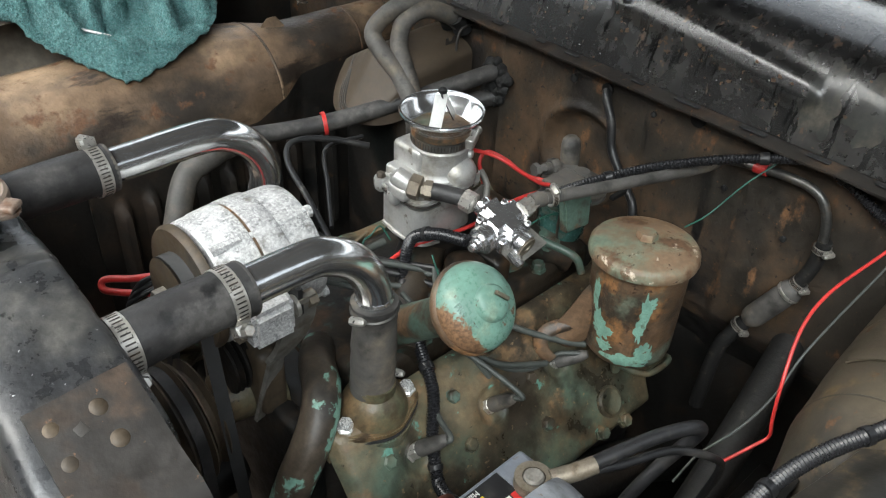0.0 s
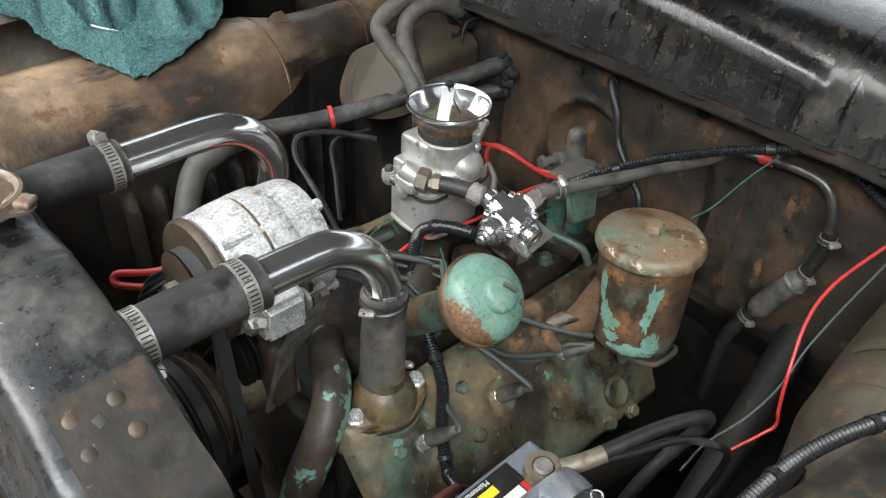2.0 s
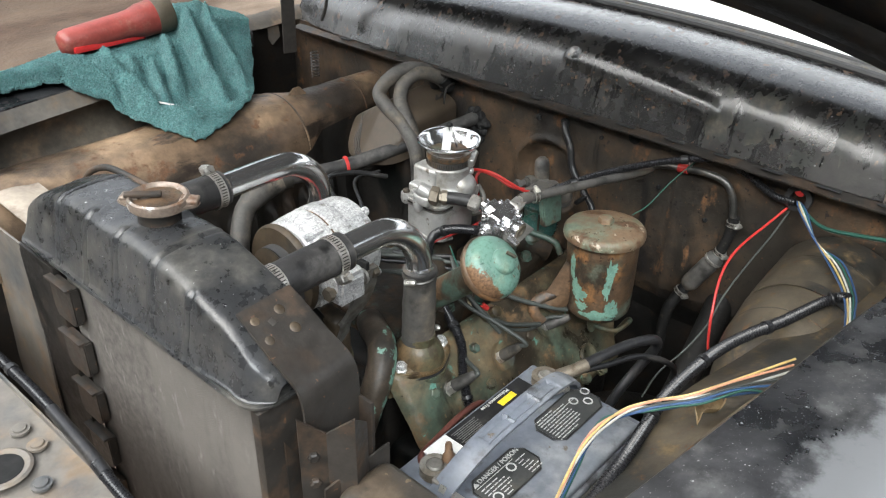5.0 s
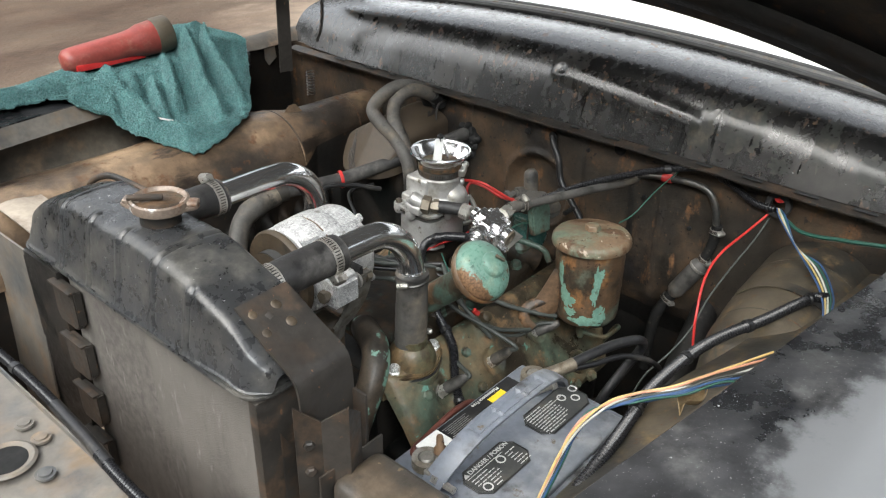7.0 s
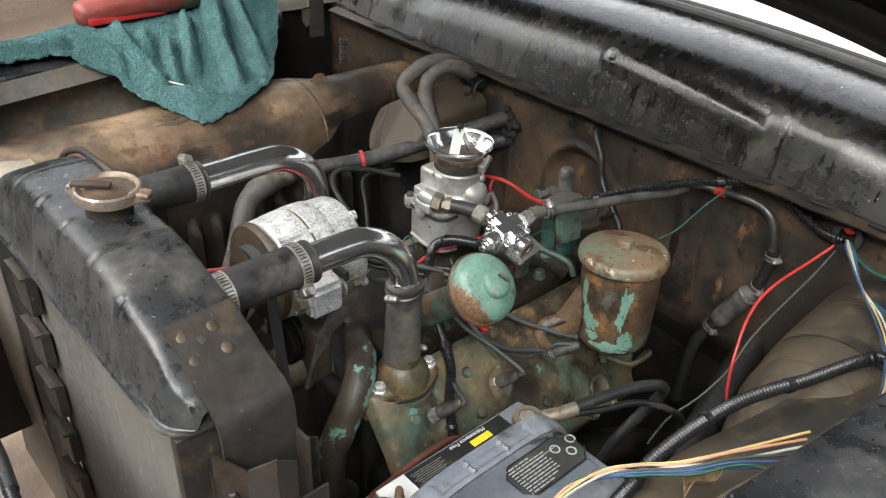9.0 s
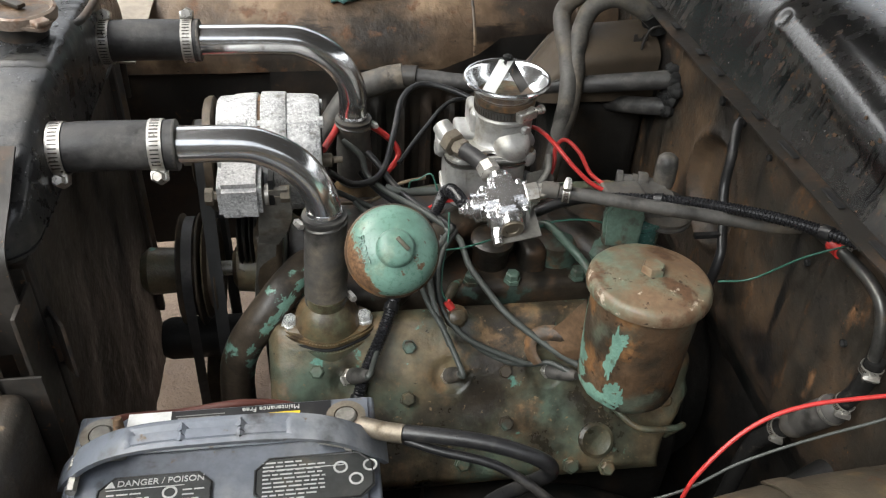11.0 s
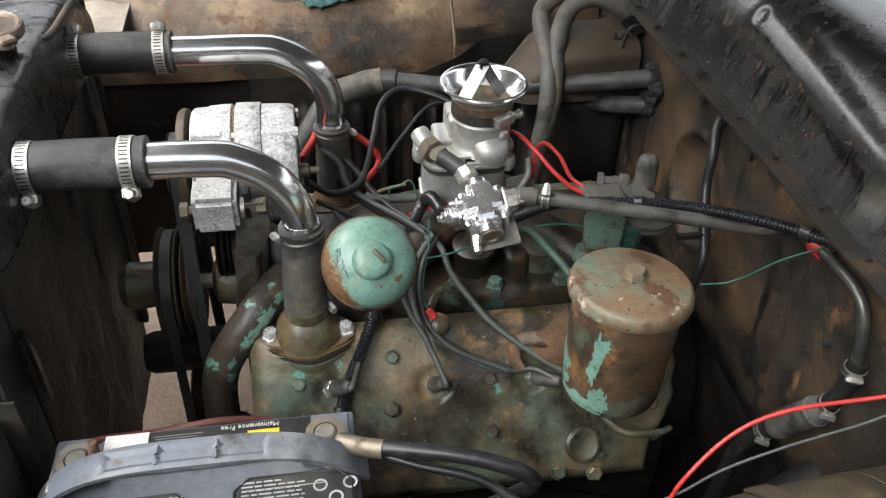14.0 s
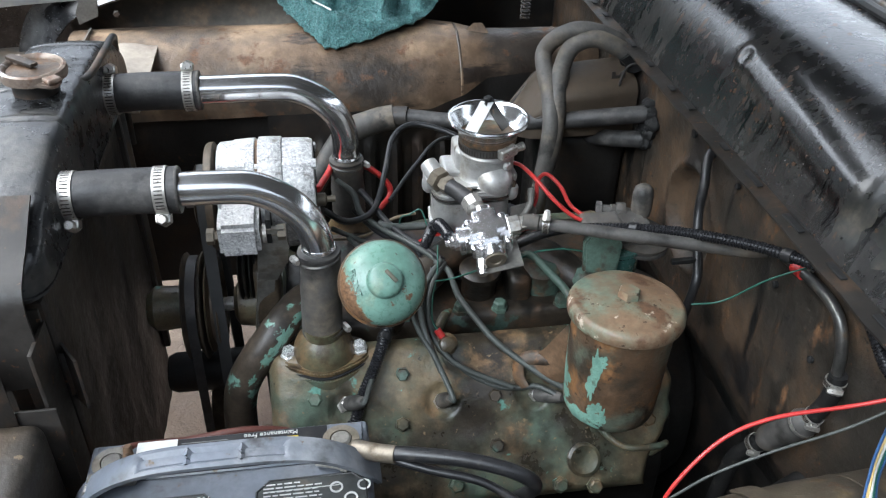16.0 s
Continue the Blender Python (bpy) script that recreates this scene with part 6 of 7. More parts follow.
part("arm_bolt", lathe([(0.0095, 0), (0.0095, 0.007), (0.0055, 0.008), (0.0055, 0.02)], (0.755, 0.632, 0.92), (1, -0.3, 0), 6), M_OLDHOSE, fp)
part("stay", plate([(-0.018, -0.042), (0.022, -0.042), (0.026, 0.0), (0.018, 0.012), (-0.012, 0.012), (-0.02, 0.0)], pose(0.735, 0.556, 0.927, 80, 0, -8), 0.014, 0.003), M_GREENDULL, fp)
part("stay_cap", box((0.716, 0.552, 0.928), (0.765, 0.59, 0.944), 0.006, 3), M_OLDHOSE, fp)
part("stay_bolt", lathe([(0.0105, 0), (0.0105, 0.008), (0.007, 0.01), (0, 0.01)], (0.7287, 0.556, 0.925), (0, -1, 0.25), 6), M_BRASS, fp)
part("lever", box((0.835, 0.555, 0.878), (0.875, 0.562, 0.884), 0.001), M_DARK, fp)

# ---- chrome fuel pressure regulator ----
reg = thing("fuel_regulator", (0.591, 0.53, 0.95), "chrome cross-shaped fuel pressure regulator on a plate", "regulator")
rm = aim((0.5935, 0.5385, 0.962), (-0.2, -0.3, 0.93)) @ Matrix.Rotation(0.05, 4, "Z")


def plus(a, b, c, d, w):
    """Outline of a cross: reach to +x, +y, -x, -y and half the arms' width."""
    return [(a, -w), (a, w), (w, w), (w, b), (-w, b), (-w, w), (-c, w), (-c, -w), (-w, -w), (-w, -d), (w, -d), (w, -w)]


part("body", plate(plus(0.025, 0.027, 0.025, 0.025, 0.0145), rm @ Matrix.Translation((0, 0, -0.02)), 0.022, 0.002), M_POLISH, reg)
part("step_plate", plate(plus(0.0225, 0.0245, 0.0225, 0.0225, 0.0115), rm @ Matrix.Translation((0, 0, 0.0015)), 0.004, 0.0012), M_POLISH, reg)
part("face_plate", plate(plus(0.0195, 0.0215, 0.0195, 0.0195, 0.0085), rm @ Matrix.Translation((0, 0, 0.005)), 0.004, 0.001), M_POLISH, reg)
part("corner_block", box((-0.019, -0.019, -0.02), (0.019, 0.019, -0.006), 0.003, 2, m=rm), M_POLISH, reg)
for a, r, l in ((0, 0.0105, 0.034), (90, 0.0105, 0.036), (180, 0.0148, 0.036), (270, 0.0125, 0.037)):
    turn = rm @ Matrix.Rotation(radians(a), 4, "Z")
    part("end_block", box((0.0225, -0.0135, -0.019), (0.0275, 0.0135, 0.004), 0.0018, 2, m=turn), M_POLISH, reg)
    bm = lathe([(r, 0.02), (r, l - 0.008), (r + 0.0014, l - 0.007), (r + 0.0014, l - 0.001), (r * 0.86, l), (r * 0.66, l), (r * 0.66, l - 0.008), (0, l - 0.008)], (0, 0, -0.008), (1, 0, 0), 24)
    bmesh.ops.transform(bm, matrix=turn, verts=bm.verts)
    part("port", bm, M_POLISH, reg)
part("port_bore", lathe([(0.0072, 0.0), (0.0122, 0.0), (0.0122, 0.0016), (0.0072, 0.0016), (0.0055, -0.004), (0, -0.004)], rm @ V(0, -0.037, -0.008), rm.to_3x3() @ V(0, -1, 0), 20), M_BRASS, reg, "brass ring in the open port")
for sx, sy in ((1, 1), (-1, 1), (1, -1), (-1, -1)):
    part("cap_screw", lathe([(0.0042, -0.016), (0.0042, 0.003), (0.0026, 0.0042), (0, 0.0042)], rm @ V(0.0195 * sx, 0.018 * sy, -0.004), rm.to_3x3() @ V(0, 0, 1), 12), M_POLISH, reg)
part("adjuster", lathe([(0.0105, 0.0), (0.0105, 0.006), (0.0075, 0.0065), (0.0075, 0.011), (0.0045, 0.0115), (0.0045, 0.0155), (0, 0.016)], rm @ V(-0.035, 0.0, -0.008), rm.to_3x3() @ V(-1, -0.02, 0), 8), M_POLISH, reg)
part("gauge_plug", lathe([(0.0065, 0.0), (0.0065, 0.012), (0.0048, 0.0125), (0.0048, 0.018), (0, 0.0185)], rm @ V(-0.015, -0.03, -0.014), rm.to_3x3() @ V(-0.15, -1, -0.1), 8), M_POLISH, reg)
part("mounting_plate", plate([(-0.02, -0.04), (0.03, -0.04), (0.03, 0.012), (-0.02, 0.012)], rm @ Matrix.Translation((0.0, -0.004, -0.0225)), 0.002, 0.0005), M_STRAP, reg)
part("feed_fitting", sweep([(0.562, 0.624, 0.971), (0.571, 0.609, 0.971), (0.582, 0.592, 0.969)], 0.0098, 16), M_HOSE, reg, "short black feed hose")
part("feed_nut", lathe([(0.0125, 0), (0.0125, 0.014), (0.0085, 0.016)], (0.583, 0.592, 0.9685), (0.25, -0.95, -0.2), 8), M_BRIGHT, reg)
part("right_nut", lathe([(0.011, 0), (0.011, 0.012), (0.0085, 0.013), (0.0085, 0.03)], (0.6165, 0.534, 0.968), (0.93, -0.05, 0.2), 6), M_BRIGHT, reg)
lone("fuel_hose", sweep([(0.632, 0.535, 0.973), (0.645, 0.531, 0.973), (0.66, 0.525, 0.973), (0.7055, 0.5064, 0.9735), (0.7808, 0.4802, 0.9715), (0.8573, 0.4577, 0.9675), (0.886, 0.451, 0.969)], lambda t: 0.0092 if t < 0.24 else 0.0072, 16), M_OLDHOSE, "grey rubber fuel hose", "hose")
clamp((0.657, 0.526, 0.973), (1, -0.35, 0.0), (0.0, -0.01, 0.02), 0.0098)
lone("fuel_line", sweep([(0.88, 0.455, 0.973), (0.89, 0.43, 0.978), (0.893, 0.4, 0.981), (0.893, 0.37, 0.985), (0.893, 0.34, 0.985), (0.894, 0.32, 0.975), (0.896, 0.308, 0.95), (0.898, 0.303, 0.915)], 0.0058, 12), M_STEELPIPE, "bent steel fuel pipe along the firewall", "pipe")
clip = thing("line_clip", (0.895, 0.398, 0.982), "red tape and steel clip holding the fuel pipe", "clip")
part("tape", sweep([(0.893, 0.407, 0.98), (0.893, 0.391, 0.982)], 0.0075, 14, curve=False), M_REDWIRE, clip, "red tape band")
part("tab", box((0.896, 0.388, 0.984), (0.902, 0.403, 0.999), 0.0015), M_BRIGHT, clip)
lone("line_hose", sweep([(0.898, 0.302, 0.925), (0.9, 0.303, 0.9), (0.899, 0.307, 0.875), (0.896, 0.315, 0.85)], 0.0088, 14), M_OILY, "short black fuel hose", "hose")
clamp((0.898, 0.302, 0.914), (0, 0, 1), (-0.006, -0.012, 0), 0.0096)
flt = thing("inline_filter", (0.889, 0.332, 0.814), "dusty grey inline fuel filter", "fuel filter")
fx = V(0.17, -0.46, 0.87)
part("body", lathe([(0.006, -0.046), (0.0105, -0.041), (0.0138, -0.036), (0.0152, -0.03), (0.0152, -0.022), (0.0146, -0.02), (0.0152, -0.018), (0.0152, 0.018), (0.0142, 0.022), (0.0152, 0.025), (0.0152, 0.034), (0.011, 0.041), (0.006, 0.046)], (0.889, 0.332, 0.814), fx, 28), M_OLDHOSE, flt)
part("end_ring", lathe([(0.0155, -0.0025), (0.0163, 0.0), (0.0155, 0.0025)], V(0.889, 0.332, 0.814) + fx * 0.029, fx, 28), M_BRIGHT, flt)
clamp((0.897, 0.312, 0.856), (0.1, -0.35, 0.93), (-0.004, -0.012, 0), 0.0096)
clamp((0.878, 0.357, 0.768), fx, (-0.004, -0.012, 0), 0.0105)
lone("line_hose", sweep([(0.882, 0.352, 0.776), (0.873, 0.362, 0.752), (0.865, 0.37, 0.72), (0.858, 0.372, 0.62)], 0.0098, 14), M_OILY, "black fuel hose going down", "hose")

# ---- heater, its hoses and the long pipe ----
htr = thing("heater_box", (0.86, 1.0, 0.86), "brown rounded heater housing on the firewall", "heater")
def heater_at(u, v):
    """The case's skin: u round its plan from the firewall along the engine side, round the nose and back; v from below to the top's middle."""
    plan = bend(((0.9, 0.897), (0.84, 0.894), (0.78, 0.899), (0.735, 0.918), (0.712, 0.955), (0.715, 1.0), (0.745, 1.04), (0.8, 1.06), (0.9, 1.065)), u)
    mx, my = 0.83, 0.98
    if v < 0.7:
        k, z = 1.0, 0.878 + (0.935 - 0.878) * v / 0.7
    else:
        t = (v - 0.7) / 0.3
        k, z = 1 - ease(t) * t * 0.999, 0.935 + 0.03 * math.sin(t * math.pi / 2)
    x = plan.x if plan.x > 0.88 else mx + (plan.x - mx) * k
    y = my + (plan.y - my) * k
    z += 0.012 * max(0.0, (x - 0.72) / 0.18)
    z -= (z - 0.87) * min(0.85, 0.9 * max(0.0, (0.775 - x) / 0.065)) + (z - 0.87) * min(0.6, 5.0 * max(0.0, y - 0.975))
    return (x, y, z + crumple((x, my, z), 0.002, 14))


part("shell", sheet(heater_at, 70, 50, 0.003), M_HEATER, htr)
# near-black box added where the recess below the heater lies in shade
part("lower_housing", box((0.77, 0.905, 0.55), (0.9, 1.06, 0.879), 0.02, 3), M_GRIME_SHADE, htr, "added near-black box for the shaded recess under the heater")
part("bead", sweep([V(*heater_at(0.02 + 0.6 * k / 20, 0.62)) for k in range(21)], 0.003, 8, 2), M_HEATER, htr)
part("bead", sweep([V(*heater_at(0.02 + 0.6 * k / 20, 0.72)) + V(0, 0, 0.001) for k in range(21)], 0.0025, 8, 2), M_HEATER, htr)
for k in range(4):
    part("cable", sweep([V(*heater_at(0.3 + 0.03 * k + 0.06 * q / 7 * q, 0.55 + 0.3 * q / 7)) + V(-0.002, -0.002, 0.0025) for q in range(8)], 0.002, 8, 3), M_BRACKET, htr, "thin dusty control cable")
part("cover_latch", plate([(0, 0), (0.022, 0), (0.022, 0.012), (0.014, 0.012), (0.012, 0.006), (0.006, 0.006), (0.005, 0.012), (0, 0.012)], pose(0.862, 0.917, 0.968, 90, 0, 0), 0.002, 0.0004), M_BRACKET, htr, "small dark spring clip")
lone("heater_pipe", sweep([(0.55, 0.998, 0.881), (0.66, 0.958, 0.884), (0.78, 0.9, 0.91), (0.84, 0.868, 0.928), (0.915, 0.834, 0.948)], 0.0132, 18), M_HOSE, "long dusty heater hose through the firewall", "hose", "heater hoses")
lone("heater_pipe", sweep([(0.82, 0.95, 0.86), (0.86, 0.88, 0.885), (0.915, 0.83, 0.905)], 0.0132, 16), M_HOSE, "short lower heater hose", "hose", "heater hoses")
lone("hose_coupling", sweep([(0.512, 1.005, 0.876), (0.535, 1.002, 0.88), (0.555, 0.996, 0.881)], 0.0175, 18), M_BRACKET, "rusty coupling on the heater pipe", "coupling")
lone("air_hose", sweep([(0.535, 1.003, 0.879), (0.5, 1.008, 0.87), (0.45, 1.0, 0.85), (0.4, 0.96, 0.79), (0.35, 0.93, 0.71), (0.33, 0.92, 0.6)], lambda t: 0.0205 if t < 0.35 else 0.018, 18), M_OLDHOSE, "bent dusty heater hose going down beside the engine", "hose", "heater hoses")
lone("hose_tie", lathe([(0.0155, -0.003), (0.0175, -0.003), (0.0175, 0.003), (0.0155, 0.003), (0.0155, -0.003)], (0.659, 0.9585, 0.8835), (0.9, -0.45, 0.1), 24), M_REDWIRE, "red tie round the heater hose", "cable tie")
lone("heater_hose", sweep([(0.893, 0.945, 1.0), (0.87, 0.95, 1.02), (0.82, 0.955, 1.033), (0.788, 0.97, 1.018), (0.77, 0.98, 0.99), (0.766, 0.95, 0.967), (0.766, 0.915, 0.948), (0.762, 0.878, 0.91), (0.752, 0.86, 0.85), (0.74, 0.85, 0.76)], 0.0135, 18), M_OLDHOSE, "grey looped heater hose", "hose", "heater hoses")
lone("heater_hose", sweep([(0.895, 0.918, 0.995), (0.87, 0.925, 1.014), (0.835, 0.938, 1.025), (0.805, 0.948, 1.01), (0.79, 0.943, 0.98), (0.78, 0.918, 0.957), (0.774, 0.896, 0.933), (0.763, 0.868, 0.88), (0.73, 0.835, 0.76)], 0.0135, 18), M_OLDHOSE, "grey looped heater hose beside another", "hose", "heater hoses")
for y in (0.945, 0.918):
    lone("hose_elbow", sweep([(0.9, y, 0.985), (0.893, y, 1.0), (0.88, y, 1.012)], 0.016, 14), M_DARK, "black rubber hose elbow at the firewall", "elbow", "hose elbows")
goo = bmesh.new()
for k in range(60):
    a, r = random.uniform(0, 6.28), random.uniform(0.008, 0.026)
    lathe([(0.0, -0.008), (0.005, -0.006), (random.uniform(0.007, 0.013), 0.0), (0.006, 0.006), (0.0, random.uniform(0.008, 0.013))], (0.9, 0.838 + r * math.cos(a), 0.924 + 1.6 * r * math.sin(a)), (-1, random.uniform(-0.5, 0.5), 0.2), 10, bm=goo)
lone("sealing_mastic", goo, M_DARK, "black mastic lump round the pipe holes", "sealant", kind="stuff")

# ---- battery ----
bat = thing("battery", (0.308, 0.27, 0.66), "blue-grey plastic car battery with labels and a carrying strap", "battery")
BX0, BX1, BY0, BY1, BZ = 0.178, 0.44, 0.187, 0.36, 0.872
part("case", box((BX0 + 0.004, BY0 + 0.004, 0.66), (BX1 - 0.004, BY1 - 0.004, BZ - 0.03), 0.006, 3), M_CASE, bat)
lidp = part("lid", box((BX0, BY0, BZ - 0.034), (BX1, BY1, BZ - 0.006), 0.005, 3), M_CASE, bat)
part("lid_deck", box((BX0 + 0.012, BY0 + 0.006, BZ - 0.008), (BX1 - 0.012, BY1 - 0.052, BZ), 0.005, 3), M_CASE, lidp)
part("terminal_shelf", box((BX0 + 0.006, BY1 - 0.05, BZ - 0.01), (BX1 - 0.006, BY1 - 0.004, BZ - 0.0035), 0.002), M_CASE, lidp)
part("shelf_label", box((BX0 + 0.055, BY1 - 0.047, BZ - 0.004), (BX1 - 0.04, BY1 - 0.006, BZ - 0.0025)), M_LABEL, bat, "black printed label")


def strap_pt(s, off=0.0):
    x = BX0 - 0.004 + (BX1 - BX0 + 0.008) * s
    k = 1 - abs(2 * s - 1) ** 3.6
    return V(x, 0.302 - 0.02 * k, BZ - 0.02 + 0.068 * k + off)


def strap(u, v):
    p = strap_pt(u)
    deep = ease((u - 0.24) / 0.02) * ease((0.72 - u) / 0.02) * ease((v - 0.12) / 0.05) * ease((0.88 - v) / 0.05)
    deep *= 1 - max(bump(u, 0.4, 0.006), bump(u, 0.57, 0.006), bump(v, 0.55, 0.05))
    return p + V(0, 0.0125 - 0.025 * v, 0.002 * math.sin(v * math.pi) - 0.0042 * deep)


hd = part("carrying_strap", sheet(strap, 200, 30, 0.005), M_CASE, bat, "grey moulded carrying strap with moulded pockets")


def tag(cx, cy, w, h, name):
    m = Matrix.Translation((cx, cy, BZ + 0.0005))
    c = 0.012
    out = [(-w + c, -h), (w - c, -h), (w, -h + c), (w, h - c), (w - c, h), (-w + c, h), (-w, h - c), (-w, -h + c)]
    p = part(name, plate(out, m, 0.0012), M_LABELGREY, bat, "dark grey eight-sided warning label")
    part("border", sweep([m @ V(x * 0.97, y * 0.94, 0.0013) for x, y in out + out[:1]], 0.0009, 5, curve=False), M_LABEL, p)
    part("underline", box((cx - w * 0.85, cy + h * 0.42, BZ + 0.0016), (cx + w * 0.5, cy + h * 0.45, BZ + 0.002)), M_PRINT, p)
    return p, m


tg, tm = tag(0.384, 0.266, 0.05, 0.024, "warning_label")
def words(x, y, total, h, parent):
    """A line of print too small to read: bars of word length."""
    end = x + total
    while x < end - 0.002:
        w = min(end - x, random.uniform(0.004, 0.011))
        part("print_bar", box((x, y, BZ + 0.0016), (x + w, y + h, BZ + 0.002)), M_PRINT, parent)
        x += w + 0.0016


for r in range(10):
    words(0.341, 0.2465 + 0.0041 * r, random.uniform(0.044, 0.056) - (0.012 if r in (0, 9) else 0), 0.0013, tg)
for k in range(3):
    part("print_sign", lathe([(0.0045, 0), (0.0062, 0), (0.0062, 0.0007), (0.0045, 0.0007), (0.0045, 0)], (0.406 + 0.0125 * k, 0.274 - 0.013 * (k % 2), BZ + 0.0016), (0, 0, 1), 14), M_PRINT, tg)
tg2, tm2 = tag(0.255, 0.26, 0.046, 0.023, "warning_label")
letters("DANGER / POISON", 0.0082, Matrix.Translation((0.259, 0.2755, BZ + 0.002)), M_PRINT, tg2, "white warning words")
part("print_sign", plate([(-0.004, 0), (0.004, 0), (0, 0.007)], Matrix.Translation((0.219, 0.2725, BZ + 0.0016)), 0.0006), M_PRINT, tg2)
for r in range(6):
    words(0.217 + 0.016 * (r < 3), 0.2415 + 0.0046 * r, random.uniform(0.028, 0.038) - 0.016 * (r < 3), 0.0012, tg2)
    words(0.277, 0.2415 + 0.0046 * r, random.uniform(0.012, 0.019), 0.0012, tg2)
part("print_sign", lathe([(0.0045, 0), (0.0062, 0), (0.0062, 0.0007), (0.0045, 0.0007), (0.0045, 0)], (0.267, 0.2635, BZ + 0.0016), (0, 0, 1), 16), M_PRINT, tg2)
part("print_sign", lathe([(0.0045, 0), (0.0062, 0), (0.0062, 0.0007), (0.0045, 0.0007), (0.0045, 0)], (0.224, 0.2475, BZ + 0.0016), (0, 0, 1), 16), M_PRINT, tg2)
# shelf label print, read from the engine side
part("yellow_band", box((0.344, BY1 - 0.025, BZ - 0.003), (0.372, BY1 - 0.016, BZ - 0.0018)), M_YELLOW, bat, "yellow printed band")
part("white_mark", box((0.338, BY1 - 0.043, BZ - 0.003), (0.39, BY1 - 0.031, BZ - 0.0018)), M_WHITE, bat, "white printed wordmark block")
part("red_mark", box((0.392, BY1 - 0.043, BZ - 0.003), (0.398, BY1 - 0.031, BZ - 0.0018)), M_REDPRINT, bat, "red printed block")
letters("Maintenance Free", 0.0072, Matrix.Translation((0.346, BY1 - 0.0105, BZ - 0.002)) @ Matrix.Rotation(math.pi, 4, "Z"), M_PRINT, bat, "white printed words")
for r in range(11):
    part("print_bar", box((0.262 + 0.002 * (r % 3), BY1 - 0.0125 - 0.0028 * r, BZ - 0.003), (0.306 - random.uniform(0, 0.008), BY1 - 0.0118 - 0.0028 * r, BZ - 0.0019)), M_FAINT, bat)
part("white_sticker", box((0.221, BY1 - 0.044, BZ - 0.0042), (0.258, BY1 - 0.006, BZ - 0.0016)), M_WHITE, bat)
part("green_print", box((0.255, BY1 - 0.046, BZ - 0.003), (0.335, BY1 - 0.044, BZ - 0.0016)), M_GREENPRINT, bat)


def post(x, y, label):
    p = part("terminal_post", lathe([(0.012, -0.004), (0.0105, 0.0), (0.0095, 0.016), (0.0075, 0.018), (0, 0.018)], (x, y, BZ - 0.004), (0, 0, 1), 22), M_STRAP, bat, label)
    return p


post(0.413, 0.322, "dull lead terminal post")
post(0.205, 0.322, "dull lead terminal post")
tc = thing("cable_clamp", (0.413, 0.318, BZ), "tarnished brass battery cable clamp", "clamp", "battery clamps")
part("ring", lathe([(0.0105, 0.0), (0.0175, 0.0005), (0.0175, 0.0115), (0.0105, 0.012), (0.0105, 0.0)], (0.413, 0.322, BZ), (0, 0, 1), 26), M_BRASS, tc)
part("jaw", box((0.396, 0.3, BZ + 0.0005), (0.43, 0.312, BZ + 0.0125), 0.003, 3), M_BRASS, tc)
part("jaw_bolt", lathe([(0.0065, 0), (0.0065, 0.006), (0.0045, 0.0065), (0.0045, 0.03), (0, 0.031)], (0.418, 0.292, BZ + 0.0065), (-0.6, 0.2, 0), 6), M_BRIGHT, tc)
part("barrel", sweep([(0.425, 0.312, BZ + 0.008), (0.446, 0.3, BZ + 0.012), (0.462, 0.293, BZ + 0.015)], 0.0085, 14), M_BRASS, tc)
lone("battery_cable", sweep([(0.45, 0.298, BZ + 0.013), (0.48, 0.288, BZ + 0.018), (0.53, 0.272, BZ + 0.02), (0.572, 0.258, BZ + 0.012), (0.588, 0.26, BZ - 0.012), (0.57, 0.275, BZ - 0.05), (0.54, 0.29, BZ - 0.1), (0.53, 0.31, BZ - 0.2)], 0.007, 16), M_BLACKWIRE, "thick black battery cable", "cable")
lone("battery_lead", sweep([(0.455, 0.296, BZ + 0.008), (0.49, 0.28, BZ + 0.005), (0.54, 0.262, BZ - 0.0), (0.58, 0.24, BZ - 0.02), (0.61, 0.235, BZ - 0.06), (0.62, 0.25, BZ - 0.15)], 0.0042, 12), M_BLACKWIRE, "thin black battery lead", "cable")
tc2 = thing("cable_clamp", (0.205, 0.318, BZ), "grey corroded battery cable clamp", "clamp", "battery clamps")
part("ring", lathe([(0.0105, 0.0), (0.0175, 0.0005), (0.0175, 0.0115), (0.0105, 0.012), (0.0105, 0.0)], (0.205, 0.322, BZ), (0, 0, 1), 26), M_STRAP, tc2)
part("jaw", box((0.186, 0.3, BZ + 0.0005), (0.228, 0.311, BZ + 0.0125), 0.003, 3), M_STRAP, tc2)
part("jaw_bolt", lathe([(0.007, 0), (0.007, 0.008), (0.0045, 0.0085), (0.0045, 0.03), (0, 0.031)], (0.19, 0.298, BZ + 0.0065), (0, -1, 0), 6), M_BRIGHT, tc2)
part("rust_bolt", lathe([(0.008, 0), (0.008, 0.01), (0.005, 0.014), (0.004, 0.026), (0.003, 0.028)], (0.2217, 0.3155, BZ + 0.006), (0.05, 0.12, 1), 12), M_CAN, tc2, "rusty hold-down bolt")
lone("ground_cable", sweep([(0.2, 0.33, BZ + 0.004), (0.215, 0.352, BZ - 0.004), (0.26, 0.37, BZ - 0.022), (0.32, 0.376, BZ - 0.022), (0.37, 0.385, BZ - 0.045), (0.4, 0.4, BZ - 0.1)], 0.004, 14), M_RUSTWIRE, "brown-red ground cable behind the battery", "cable")
lone("steering_column", sweep([(0.93, 0.3, 0.76), (0.8, 0.285, 0.68), (0.6, 0.27, 0.56), (0.45, 0.26, 0.47)], 0.024, 20), M_OILY, "greasy black steering column", "steering column")
